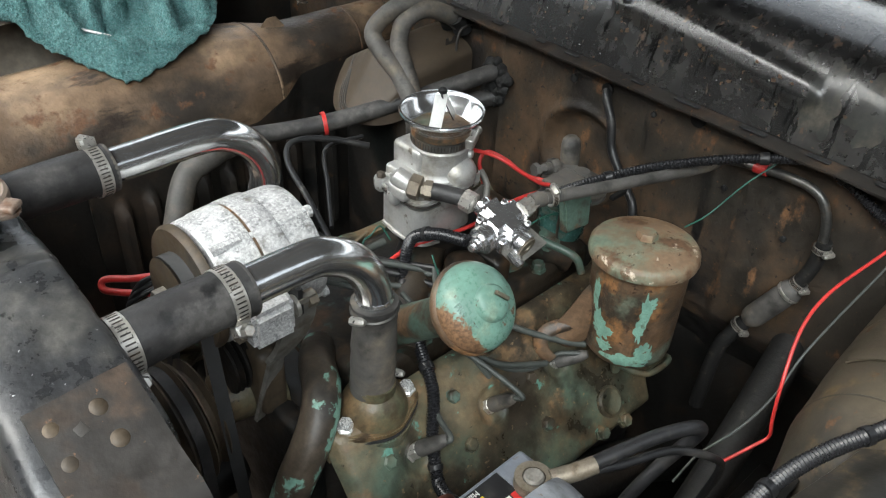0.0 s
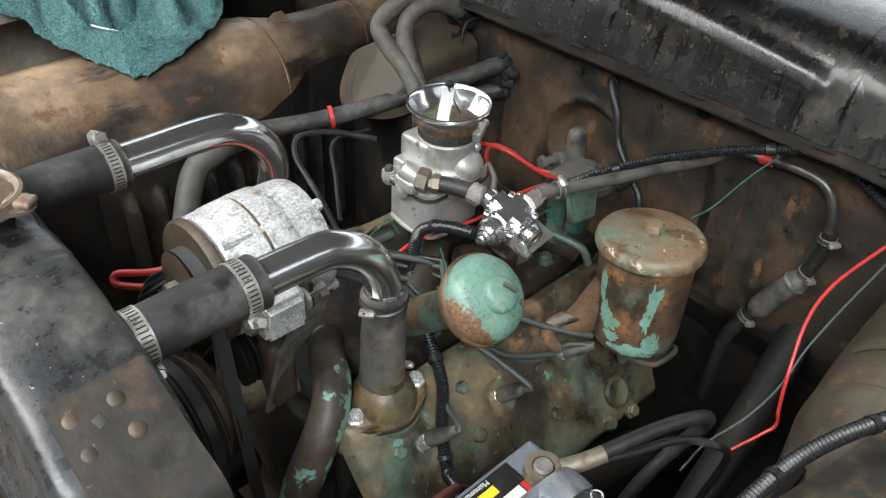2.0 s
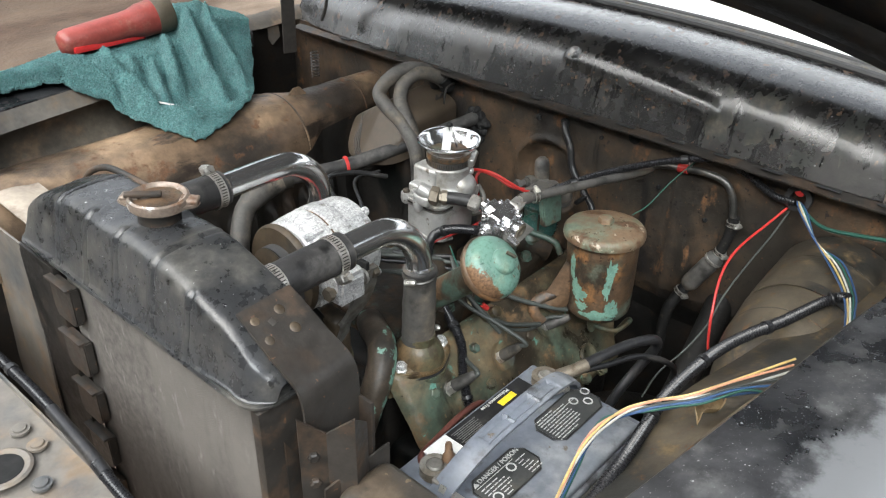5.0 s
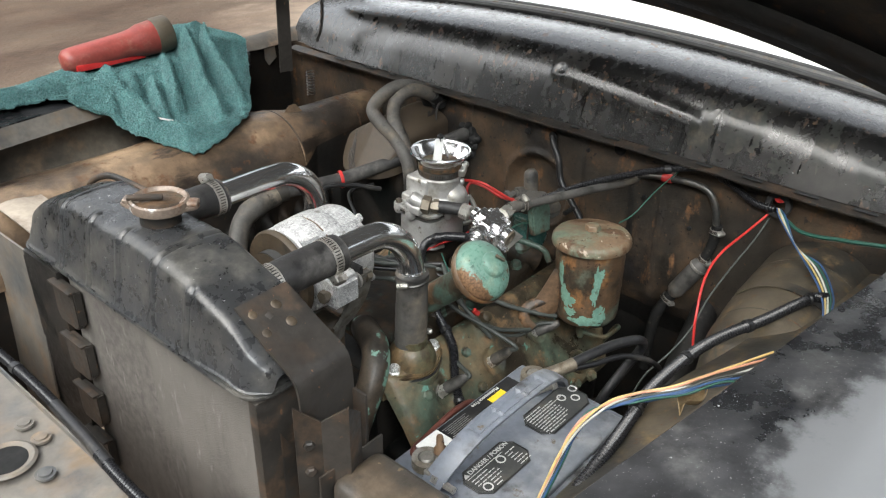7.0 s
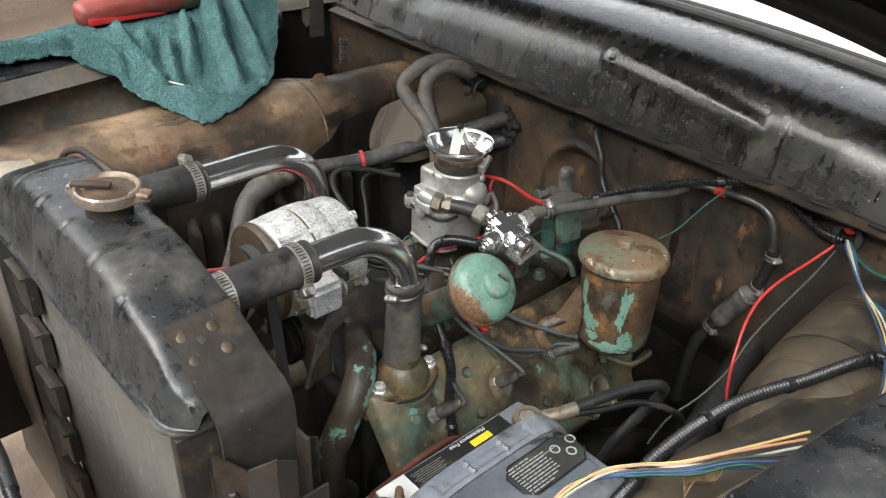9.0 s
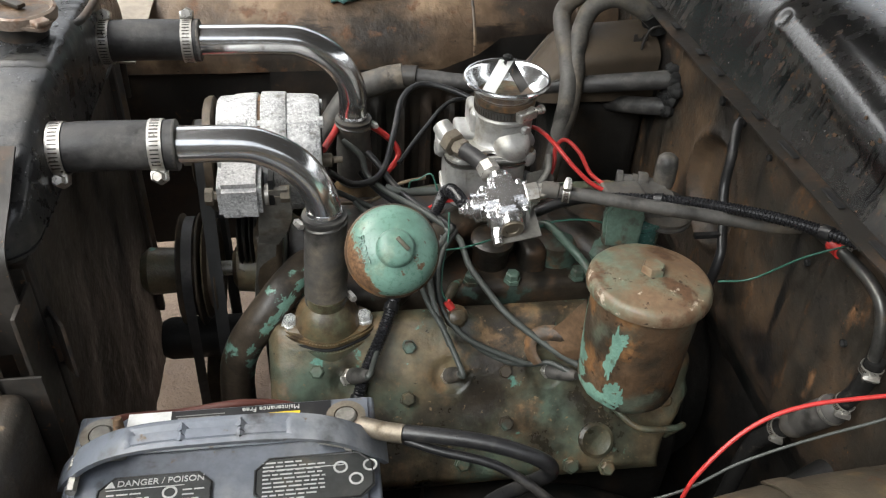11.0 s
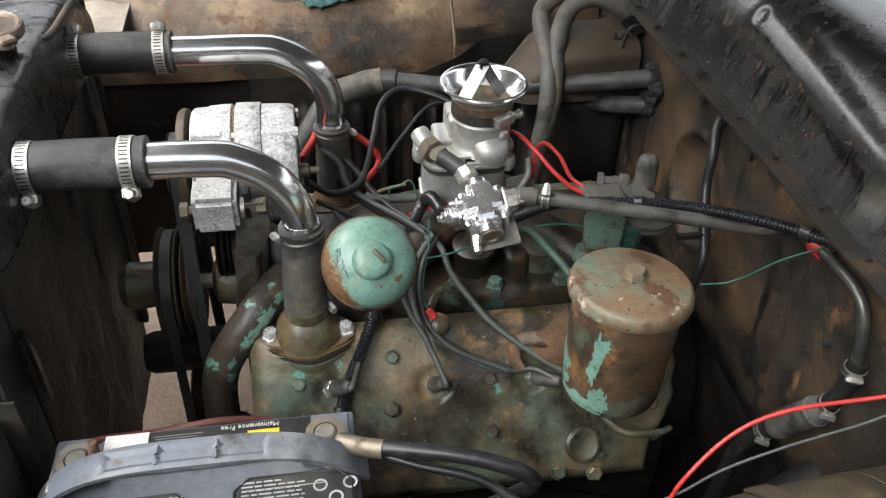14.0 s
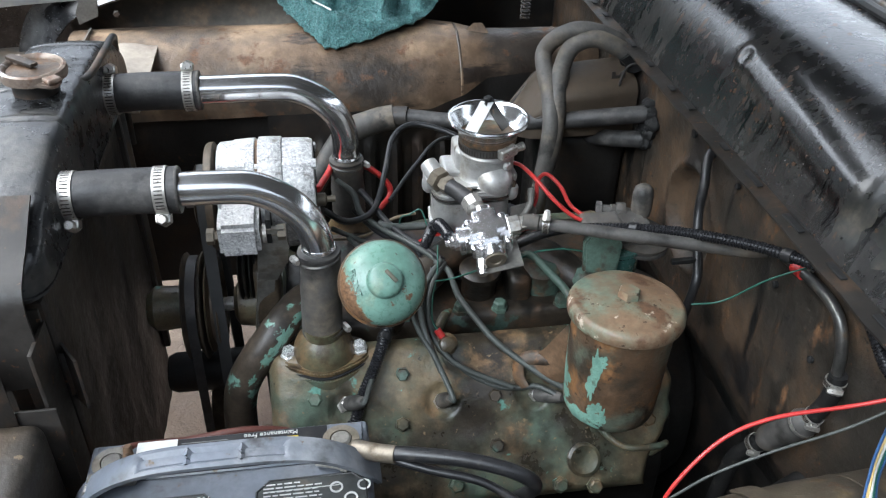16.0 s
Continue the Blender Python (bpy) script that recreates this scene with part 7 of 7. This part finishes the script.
lone("exhaust_pipe", sweep([(0.5, 0.42, 0.6), (0.7, 0.4, 0.58), (0.85, 0.38, 0.5), (0.95, 0.38, 0.42)], 0.032, 18), M_GRIME_SHADE, "grimy dark exhaust manifold pipe", "exhaust pipe")
part("tray", box((0.165, 0.178, 0.648), (0.452, 0.37, 0.66), 0.003), M_GRIME_SHADE, car, "dark battery tray")

# ---- towel and torch on the far fender ----


def towel_ground(x, y):
    """Height of what lies under the towel."""
    e = 1.211 + 0.14 * x
    if y > e:
        return 1.062
    if y > 1.15:
        return 0.978 + (1.062 - 0.978) * ((y - 1.15) / (e - 1.15)) ** 1.3
    return 0.864 + math.sqrt(max(0.0004, 0.114 ** 2 - (y - 1.159) ** 2)) + 0.08 * max(0.0, 1.12 - y)


def far_from(x, y, ax, ay, bx, by):
    """Distance from a place on the flat cloth to the line of a fold."""
    dx, dy = bx - ax, by - ay
    s = max(0.0, min(1.0, ((x - ax) * dx + (y - ay) * dy) / (dx * dx + dy * dy)))
    return math.hypot(x - ax - s * dx, y - ay - s * dy)


TOWEL_FOLDS = (  # height, width, then the fold's line over the ground
    (0.04, 0.015, 0.392, 1.165, 0.44, 1.122), (0.042, 0.016, 0.44, 1.122, 0.5, 1.116), (0.042, 0.016, 0.5, 1.116, 0.567, 1.13), (0.036, 0.014, 0.567, 1.13, 0.615, 1.16), (0.016, 0.008, 0.43, 1.1, 0.5, 1.1),
    (0.045, 0.018, 0.38, 1.285, 0.392, 1.21), (0.05, 0.016, 0.392, 1.21, 0.405, 1.16), (0.034, 0.011, 0.455, 1.25, 0.437, 1.175), (0.06, 0.017, 0.572, 1.3, 0.548, 1.22), (0.05, 0.015, 0.548, 1.22, 0.53, 1.14),
    (0.05, 0.015, 0.622, 1.31, 0.602, 1.165), (0.04, 0.012, 0.51, 1.29, 0.475, 1.2), (0.036, 0.011, 0.43, 1.3, 0.42, 1.24),
    (0.02, 0.02, 0.58, 1.31, 0.64, 1.37), (0.022, 0.014, 0.62, 1.3, 0.7, 1.32), (0.034, 0.014, 0.315, 1.295, 0.36, 1.22),
    (0.026, 0.013, 0.16, 1.305, 0.31, 1.315), (0.022, 0.01, 0.12, 1.288, 0.3, 1.28), (0.03, 0.012, 0.66, 1.25, 0.628, 1.17))


def towel_at(u, v):
    x = 0.10 + 0.63 * u
    outer = along(((0.1, 1.335), (0.25, 1.36), (0.36, 1.40), (0.5, 1.46), (0.62, 1.45), (0.73, 1.365)), x)
    inner = along(((0.1, 1.275), (0.25, 1.262), (0.33, 1.215), (0.38, 1.155), (0.43, 1.094), (0.452, 1.088), (0.52, 1.1), (0.6, 1.132), (0.624, 1.156), (0.68, 1.24), (0.73, 1.325)), x)
    ruff = 0.006 * noise.noise(Vector((x * 50, v, 2.0)))
    y = outer + (inner + ruff - outer) * v
    x += 0.03 * noise.noise(Vector((u * 2, v * 3, 5.0))) * v
    hump = 0.04 * bump(x, 0.62, 0.09) * bump(y, 1.39, 0.08)
    w1, w2 = noise.noise(Vector((x * 9, y * 9, 8.0))), noise.noise(Vector((x * 9, y * 9, 1.0)))
    px, py = x + 0.01 * w1, y + 0.01 * w2
    ridge = 0.0
    for h, w, ax, ay, bx, by in TOWEL_FOLDS:
        k = max(0.0, 1 - far_from(px, py, ax, ay, bx, by) / (w * 1.3))
        ridge = max(ridge, h * k * (1.6 - 0.6 * k))
    small = 0.005 * (1 - abs(noise.noise(Vector((x * 26, y * 20, 4.0)))) * 2.2)
    rim = min(1.0, 6 * min(1 - u, 1.03 - v))
    f = max(0.0, min(rim, max(0.0, (v - along(((0.3, 0.42), (0.5, 0.38), (0.6, 0.1), (0.75, 0.06)), x)) / 0.2)))
    return (x, y, towel_ground(x, y) + 0.009 + hump + (ridge + max(0.0, small) - 0.006) * f + 0.0016 * noise.noise(Vector((u * 150, v * 110, 1))))


tufts = bmesh.new()
for k in range(42000):
    u, v = random.random(), random.random()
    p = Vector(towel_at(u, v))
    d = Vector((random.uniform(-1, 1), random.uniform(-1, 1), random.uniform(0.2, 1.2))).normalized()
    s = d.orthogonal().normalized() * 0.0013
    t = d.cross(s)
    a, b, c, e = (tufts.verts.new(q) for q in (p + s, p - 0.5 * s + 0.87 * t, p - 0.5 * s - 0.87 * t, p + d * random.uniform(0.002, 0.0042)))
    tufts.faces.new((a, b, e)), tufts.faces.new((b, c, e)), tufts.faces.new((c, a, e))
towel = lone("towel", sheet(lambda u, v: towel_at(1 - u, v), 240, 150, 0.005), M_TOWEL, "teal terry towel draped crumpled over the far fender", "towel", angle=180)
tagged(part("pile", tufts, M_TOWEL, towel, flat=True), kind="stuff")
torch = thing("flashlight", (0.5, 1.33, 1.11), "faded red plastic flashlight lying on the towel", "flashlight")
t0, tax = V(0.348, 1.362, 1.093), V(0.97, -0.12, 0.12).normalized()
part("body", lathe([(0.0000, -0.0022), (0.0165, 0.0000), (0.0230, 0.0066), (0.0248, 0.0176), (0.0248, 0.1210), (0.0265, 0.1375), (0.0313, 0.1540), (0.0324, 0.1815)], t0, tax, 30), M_TORCH, torch)
part("bezel", lathe([(0.0336, 0.1804), (0.0348, 0.1848), (0.0348, 0.2090), (0.0324, 0.2134), (0.0283, 0.2134)], t0, tax, 30), M_TORCHRING, torch, "dull brown bezel")
part("switch", box((0.36, 1.332, 1.08), (0.5, 1.342, 1.092), 0.003), M_TORCHRED, torch, "bright red switch strip")
lone("dry_leaf", sheet(lambda u, v: (0.40 + 0.05 * u, 0.118 - 0.016 * (v - 0.5) * math.sin(math.pi * (0.08 + 0.84 * u)) + 0.006 * math.sin(u * 5), 0.938 + 0.01 * (v - 0.5) ** 2 * 4 + 0.004 * math.sin(u * 7)), 14, 6, 0.0006), M_LEAF, "curled dry tan leaf on the near ledge", "leaf")
lone("white_stick", sweep([(0.412, 1.172, 1.02), (0.445, 1.152, 1.008)], 0.0018, 8, curve=False), M_WHITE, "short white stick lying on the towel", "stick")

# ---- wiring ----


def wire(points, r, material, label, name="wire", rib=0.0, step=0.0, n=10, group=""):
    if step:
        loom = thing(name, points[0], label, "cable", "split looms")
        part("sleeve", sweep(points, r, n, 8, rib=rib, step=step), material, loom, angle=40)
        mids = smooth(points, 8)
        for k in range(10, len(mids) - 3, 17):
            part("tape", sweep(mids[k:k + 2], r + 0.0012, 14, curve=False), M_BLACKWIRE, loom, "black tape band")
        return loom
    return lone(name, sweep(points, r, n, 8, rib=rib, step=step), material, label, "cable" if "wire" not in name else "wire", group, angle=180 if step else 60)


wire([(0.553, 0.553, 0.945), (0.55, 0.6, 0.93), (0.545, 0.635, 0.905), (0.53, 0.63, 0.87), (0.508, 0.6, 0.85), (0.485, 0.555, 0.838), tuple(on_head(0.462, 0.075, 0.017)), tuple(on_head(0.44, 0.03, 0.013)), tuple(on_head(0.425, -0.01, 0.013)), (0.414, 0.432, 0.752), (0.404, 0.405, 0.765), (0.38, 0.392, 0.79), (0.35, 0.385, 0.79)], 0.0075, M_LOOM,
     "black split loom crossing the cylinder head", "cable_loom", 0.0012, 0.0036, 14)
wire([(0.7, 0.555, 0.945), (0.745, 0.535, 0.955), (0.8, 0.49, 0.975), (0.85, 0.42, 1.0), (0.885, 0.355, 1.016), (0.897, 0.33, 1.015), (0.898, 0.29, 1.0), (0.894, 0.25, 0.985), (0.892, 0.215, 0.985)], 0.0062, M_LOOM,
     "black split loom along the firewall", "cable_loom", 0.0013, 0.004, 14)
wire([(0.73, 0.075, 0.958), (0.735, 0.09, 0.95), (0.715, 0.105, 0.942), (0.654, 0.127, 0.936), (0.6, 0.148, 0.934), (0.55, 0.163, 0.93), (0.49, 0.17, 0.928), (0.43, 0.172, 0.924), (0.38, 0.166, 0.92), (0.32, 0.158, 0.92), (0.25, 0.155, 0.91)], 0.0078, M_LOOM,
     "thick black split loom lying along the near apron", "cable_loom", 0.0019, 0.0044, 14)
wire([(0.897, 0.225, 0.972), (0.865, 0.238, 0.952), (0.8, 0.252, 0.93), (0.755, 0.252, 0.905), (0.712, 0.238, 0.864), (0.7, 0.23, 0.825), (0.698, 0.226, 0.803), (0.685, 0.234, 0.79), (0.66, 0.25, 0.77)], 0.002, M_REDWIRE, "single bright red wire beside the firewall", "wire")
wire([(0.897, 0.222, 0.965), (0.86, 0.228, 0.935), (0.8, 0.235, 0.905), (0.75, 0.24, 0.875), (0.71, 0.24, 0.845), (0.67, 0.25, 0.815), (0.64, 0.27, 0.78), (0.62, 0.28, 0.74)], 0.0014, M_GREYWIRE, "thin grey-green wire beside the red one", "wire")
hub = thing("wire_grommet", (0.892, 0.213, 0.99), "red and black rubber grommet with wires through the firewall", "grommet")
part("ring", lathe([(0.012, -0.004), (0.02, -0.004), (0.021, 0.0), (0.02, 0.006), (0.012, 0.006), (0.012, -0.004)], (0.898, 0.213, 0.992), (-1, 0, 0.1), 24), M_SEAL, hub)
part("plug", lathe([(0.009, 0.0), (0.008, 0.004), (0, 0.005)], (0.898, 0.213, 1.004), (-1, 0, 0.1), 18), M_REDWIRE, hub, "red rubber plug")
for k, (ma, nm) in enumerate(((M_BLUEWIRE, "blue"), (M_GREENWIRE, "green"), (M_WHITEWIRE, "white"), (M_YELLOWWIRE, "yellow"), (M_BLUEWIRE, "blue"))):
    o = 0.0028 * (k - 2)
    wire([(0.892, 0.21 + o * 0.5, 0.988), (0.873, 0.196 + o, 0.985), (0.834, 0.16 + o, 0.968 + o), (0.797, 0.115 + o * 1.3, 0.962 - o), (0.745, 0.08 + o * 1.6, 0.958), (0.7, 0.063 + o, 0.958), (0.66, 0.05 + o, 0.955)], 0.0013, ma, nm + " wire in the bundle over the near apron", "wire", group="loose wires")
wire([(0.885, 0.2, 0.98), (0.87, 0.16, 0.972), (0.86, 0.1, 0.985), (0.86, 0.03, 0.998), (0.85, -0.03, 1.01)], 0.003, M_GREENWIRE, "green wire running out over the fender", "wire", group="loose wires")
wire([(0.886, 0.198, 0.979), (0.875, 0.16, 0.968), (0.864, 0.1, 0.981), (0.864, 0.03, 0.994), (0.852, -0.03, 1.008)], 0.002, M_WHITEWIRE, "pale wire running out over the fender", "wire", group="loose wires")
# loose pigtail over the battery's corner
for k, (ma, nm) in enumerate(((M_YELLOWWIRE, "yellow"), (M_PINKWIRE, "salmon"), (M_WHITEWIRE, "white"), (M_GREYWIRE, "grey"), (M_BLUEWIRE, "blue"), (M_BLUEWIRE, "blue"), (M_GREENWIRE, "green"))):
    o = 0.004 * (k - 3)
    j = 0.004 * math.sin(k * 2.3)
    o *= 0.8
    wire([(0.487 - o * 3, 0.068 - 0.002 * k, 0.988 - 0.002 * k), (0.44, 0.1 - o * 1.2, 0.975 + j), (0.407, 0.128 - o, 0.964), (0.385, 0.155 - o, 0.954 + j * 0.6), (0.367 + o * 0.6, 0.176 - o, 0.945), (0.34 + o, 0.197 + j, 0.931), (0.315 + o, 0.2 + j, 0.92 - j), (0.29 + o * 1.3, 0.196, 0.912), (0.255 + o * 1.3, 0.188, 0.903), (0.21 + o, 0.175, 0.902)], 0.0014, ma, nm + " wire of the loose pigtail by the battery", "wire", group="loose wires")
# ignition leads
for nm, base, tip, mid in (("a", (0.535, 0.484, 0.752), (0.541, 0.452, 0.788), [(0.528, 0.488, 0.82), (0.51, 0.53, 0.84), (0.5, 0.6, 0.87)]),
                           ("b", (0.65, 0.487, 0.748), (0.668, 0.463, 0.764), [(0.652, 0.474, 0.772), (0.632, 0.478, 0.768), (0.6, 0.484, 0.77), (0.56, 0.5, 0.79), (0.536, 0.52, 0.82), (0.52, 0.56, 0.86)]),
                           ("c", (0.421, 0.487, 0.76), (0.437, 0.461, 0.787), [(0.455, 0.49, 0.8), (0.48, 0.535, 0.83), (0.495, 0.6, 0.86)])):
    b, t = V(*base), V(*tip)
    d = (t - b).normalized()
    sp = thing("spark_plug", base, "spark plug with a bright hexagon and a grimy rubber boot", "spark plug", "spark plugs")
    part("hexagon", lathe([(0.012, -0.006), (0.012, 0.002), (0.0098, 0.003), (0.0098, 0.013), (0.008, 0.0145), (0.006, 0.016)], b - d * 0.004, d, 6), M_BRIGHT, sp)
    part("boot", lathe([(0.0075, 0.012), (0.0095, 0.016), (0.0088, 0.035), (0.007, 0.048), (0.0045, 0.055)], b - d * 0.004, d, 16), M_OLDHOSE, sp, "grey rubber boot")
    wire([t, t + d * 0.014] + mid, 0.0033, M_GREYWIRE, "dusty grey rubber ignition lead", "ignition_lead", group="ignition leads")
wire([(0.648, 0.672, 0.972), (0.6575, 0.655, 0.976), (0.666, 0.618, 0.979), (0.687, 0.592, 0.96), (0.71, 0.58, 0.943), (0.735, 0.57, 0.938)], 0.0026, M_REDWIRE, "red wire looping behind the carburettor", "wire")
wire([(0.738, 0.575, 0.936), (0.7155, 0.61, 0.938), (0.7075, 0.642, 0.95), (0.694, 0.662, 0.957), (0.684, 0.664, 0.945), (0.682, 0.655, 0.925), (0.67, 0.64, 0.91)], 0.0026, M_REDWIRE, "red wire looping to the fuel pump", "wire")
wire([(0.735, 0.585, 0.925), (0.68, 0.6, 0.92), (0.62, 0.61, 0.905), (0.57, 0.625, 0.9), (0.545, 0.64, 0.89), (0.53, 0.655, 0.87)], 0.0026, M_REDWIRE, "red wire under the carburettor", "wire")
wire([(0.29, 0.715, 0.91), (0.27, 0.745, 0.9), (0.25, 0.775, 0.893), (0.24, 0.79, 0.893), (0.246, 0.795, 0.9), (0.27, 0.77, 0.905), (0.3, 0.735, 0.92)], 0.004, M_REDWIRE, "thick red wire by the alternator", "wire")
for k in range(3):
    wire([(0.28, 0.73 + 0.004 * k, 0.93 - 0.01 * k), (0.262 - 0.004 * k, 0.745, 0.915 - 0.008 * k), (0.25, 0.752, 0.885), (0.254 + 0.005 * k, 0.744, 0.86), (0.275 + 0.006 * k, 0.735, 0.855)], 0.003, M_BLACKWIRE, "black wire looping in front of the alternator", "wire", group="alternator wires")
wire([(0.283, 0.722, 0.912), (0.297, 0.71, 0.916)], 0.006, M_STRAP, "grey crimp terminal on the red wire", "wire_terminal")
wire([(0.405, 0.72, 0.92), (0.42, 0.77, 0.915), (0.436, 0.822, 0.909), (0.476, 0.83, 0.887), (0.503, 0.82, 0.866), (0.507, 0.81, 0.849), (0.486, 0.78, 0.842)], 0.0045, M_REDWIRE, "thick red wire from the alternator", "wire")
wire([(0.41, 0.66, 0.925), (0.44, 0.67, 0.9), (0.475, 0.7, 0.895), (0.497, 0.77, 0.91), (0.515, 0.84, 0.925), (0.545, 0.872, 0.93), (0.59, 0.86, 0.925), (0.64, 0.83, 0.91)], 0.0042, M_BLACKWIRE, "black wire arching behind the alternator", "wire")
wire([(0.5, 0.73, 0.89), (0.54, 0.79, 0.905), (0.59, 0.86, 0.91), (0.66, 0.87, 0.9)], 0.003, M_BLACKWIRE, "thin black wire behind the carburettor", "wire")
# leads and thin wires crossing the valley

def valley(points, r, material):
    wire(points, r, material, "dusty wire lying in the valley between the banks", "wire", group="valley wires")


valley([(0.551, 0.6, 0.879), (0.532, 0.575, 0.872), (0.519, 0.55, 0.863), (0.517, 0.53, 0.849), (0.522, 0.51, 0.831), (0.535, 0.485, 0.8)], 0.0036, M_GREYWIRE)
valley([(0.555, 0.6, 0.875), (0.537, 0.572, 0.869), (0.528, 0.55, 0.854), (0.527, 0.53, 0.836), (0.534, 0.512, 0.82), (0.56, 0.49, 0.8), (0.62, 0.47, 0.778)], 0.0036, M_GREYWIRE)
valley([(0.545, 0.61, 0.87), (0.559, 0.59, 0.868), (0.567, 0.565, 0.85), (0.584, 0.54, 0.833), (0.609, 0.51, 0.813), (0.655, 0.475, 0.79), (0.68, 0.46, 0.78)], 0.004, M_GREYWIRE)
valley([(0.43, 0.74, 0.92), (0.451, 0.72, 0.91), (0.459, 0.7, 0.891), (0.488, 0.67, 0.881), (0.517, 0.64, 0.88), (0.548, 0.61, 0.872)], 0.004, M_GREYWIRE)
valley([(0.46, 0.735, 0.905), (0.472, 0.72, 0.897), (0.49, 0.69, 0.884), (0.513, 0.66, 0.876), (0.538, 0.63, 0.874), (0.552, 0.6, 0.879)], 0.0045, M_BLACKWIRE)
valley([(0.45, 0.72, 0.885), (0.475, 0.69, 0.872), (0.505, 0.655, 0.868), (0.53, 0.62, 0.866), (0.545, 0.59, 0.862)], 0.004, M_BLACKWIRE)
valley([(0.42, 0.7, 0.87), (0.45, 0.68, 0.865), (0.49, 0.645, 0.862), (0.52, 0.61, 0.86), (0.54, 0.58, 0.85)], 0.0036, M_GREYWIRE)
valley([(0.4, 0.71, 0.852), (0.418, 0.7, 0.853), (0.463, 0.69, 0.862), (0.497, 0.69, 0.885), (0.531, 0.7, 0.886)], 0.0022, M_YELLOWDUST)
valley([(0.48, 0.685, 0.884), (0.489, 0.68, 0.882), (0.512, 0.68, 0.879), (0.541, 0.68, 0.878)], 0.005, M_GREYWIRE)
valley([(0.62, 0.585, 0.9), (0.643, 0.58, 0.911), (0.672, 0.58, 0.923), (0.709, 0.58, 0.929), (0.74, 0.58, 0.93)], 0.0065, M_BLACKWIRE)
valley([(0.64, 0.57, 0.9), (0.654, 0.56, 0.906), (0.67, 0.53, 0.9), (0.685, 0.5, 0.89), (0.69, 0.49, 0.87)], 0.005, M_GREENDULL)


def thin_green(points):
    wire(points, 0.0011, M_GREENWIRE, "thin green wire over the manifold", "wire", group="thin green wires")


thin_green([(0.63, 0.56, 0.9), (0.645, 0.56, 0.905), (0.662, 0.56, 0.911), (0.69, 0.56, 0.912), (0.718, 0.56, 0.906), (0.741, 0.56, 0.891)])
thin_green([(0.53, 0.572, 0.87), (0.539, 0.57, 0.87), (0.563, 0.57, 0.873), (0.586, 0.55, 0.897)])
thin_green([(0.546, 0.6, 0.902), (0.543, 0.58, 0.875), (0.534, 0.555, 0.857), (0.531, 0.535, 0.839), (0.537, 0.52, 0.832)])
thin_green([(0.507, 0.68, 0.879), (0.51, 0.68, 0.894), (0.52, 0.68, 0.897), (0.535, 0.68, 0.904), (0.543, 0.67, 0.885)])
wire([(0.535, 0.522, 0.834), (0.541, 0.517, 0.826)], 0.0045, M_REDWIRE, "red crimp terminal on the sender wire", "wire_terminal")
wire([(0.48, 0.55, 0.88), (0.455, 0.62, 0.885), (0.44, 0.66, 0.88)], 0.003, M_GREYWIRE, "grey wire behind the breather tube", "wire", group="valley wires")
wire([(0.89, 0.38, 1.0), (0.86, 0.4, 0.97), (0.83, 0.42, 0.93), (0.8, 0.43, 0.92)], 0.0010, M_GREENWIRE, "thin green wire by the firewall", "wire", group="thin green wires")
wire([(0.9, 0.638, 0.99), (0.892, 0.63, 0.98), (0.885, 0.612, 0.955), (0.88, 0.6, 0.92), (0.872, 0.565, 0.885), (0.864, 0.54, 0.86), (0.85, 0.53, 0.8)], 0.0062, M_BLACKWIRE, "black cable from the firewall grommet", "cable")
wire([(0.905, 0.9, 1.0), (0.88, 0.905, 0.99), (0.87, 0.9, 0.95), (0.875, 0.89, 0.91)], 0.0022, M_BRACKET, "thin brown wire hanging by the firewall", "wire")
wire([(-0.06, 1.0, 0.945), (-0.057, 0.77, 0.942), (-0.057, 0.7, 0.944), (-0.058, 0.63, 0.943)], 0.0064, M_LOOM, "black split loom along the grille panel", "cable_loom", 0.0013, 0.004, 14)
wire([(-0.058, 0.64, 0.943), (-0.062, 0.56, 0.942), (-0.067, 0.51, 0.944)], 0.0072, M_BLACKWIRE, "taped black harness on the grille panel", "cable")
wire([(-0.066, 0.53, 0.944), (-0.07, 0.46, 0.944), (-0.07, 0.3, 0.94)], 0.0064, M_LOOM, "black split loom along the grille panel's end", "cable_loom", 0.0013, 0.004, 14)

# plugs and holes in the firewall
for y, z, r in ((0.696, 0.985, 0.006), (0.638, 0.99, 0.009), (0.56, 0.985, 0.004), (0.498, 1.003, 0.011), (0.93, 0.99, 0.006), (0.35, 0.9, 0.004), (0.44, 0.93, 0.004)):
    part("firewall_plug", lathe([(r, 0.0), (r, 0.0035), (r * 0.6, 0.0045), (0, 0.0045)], (0.9035 + dent(y, z), y, z), (-1, 0, 0), 16), M_DARK, car)
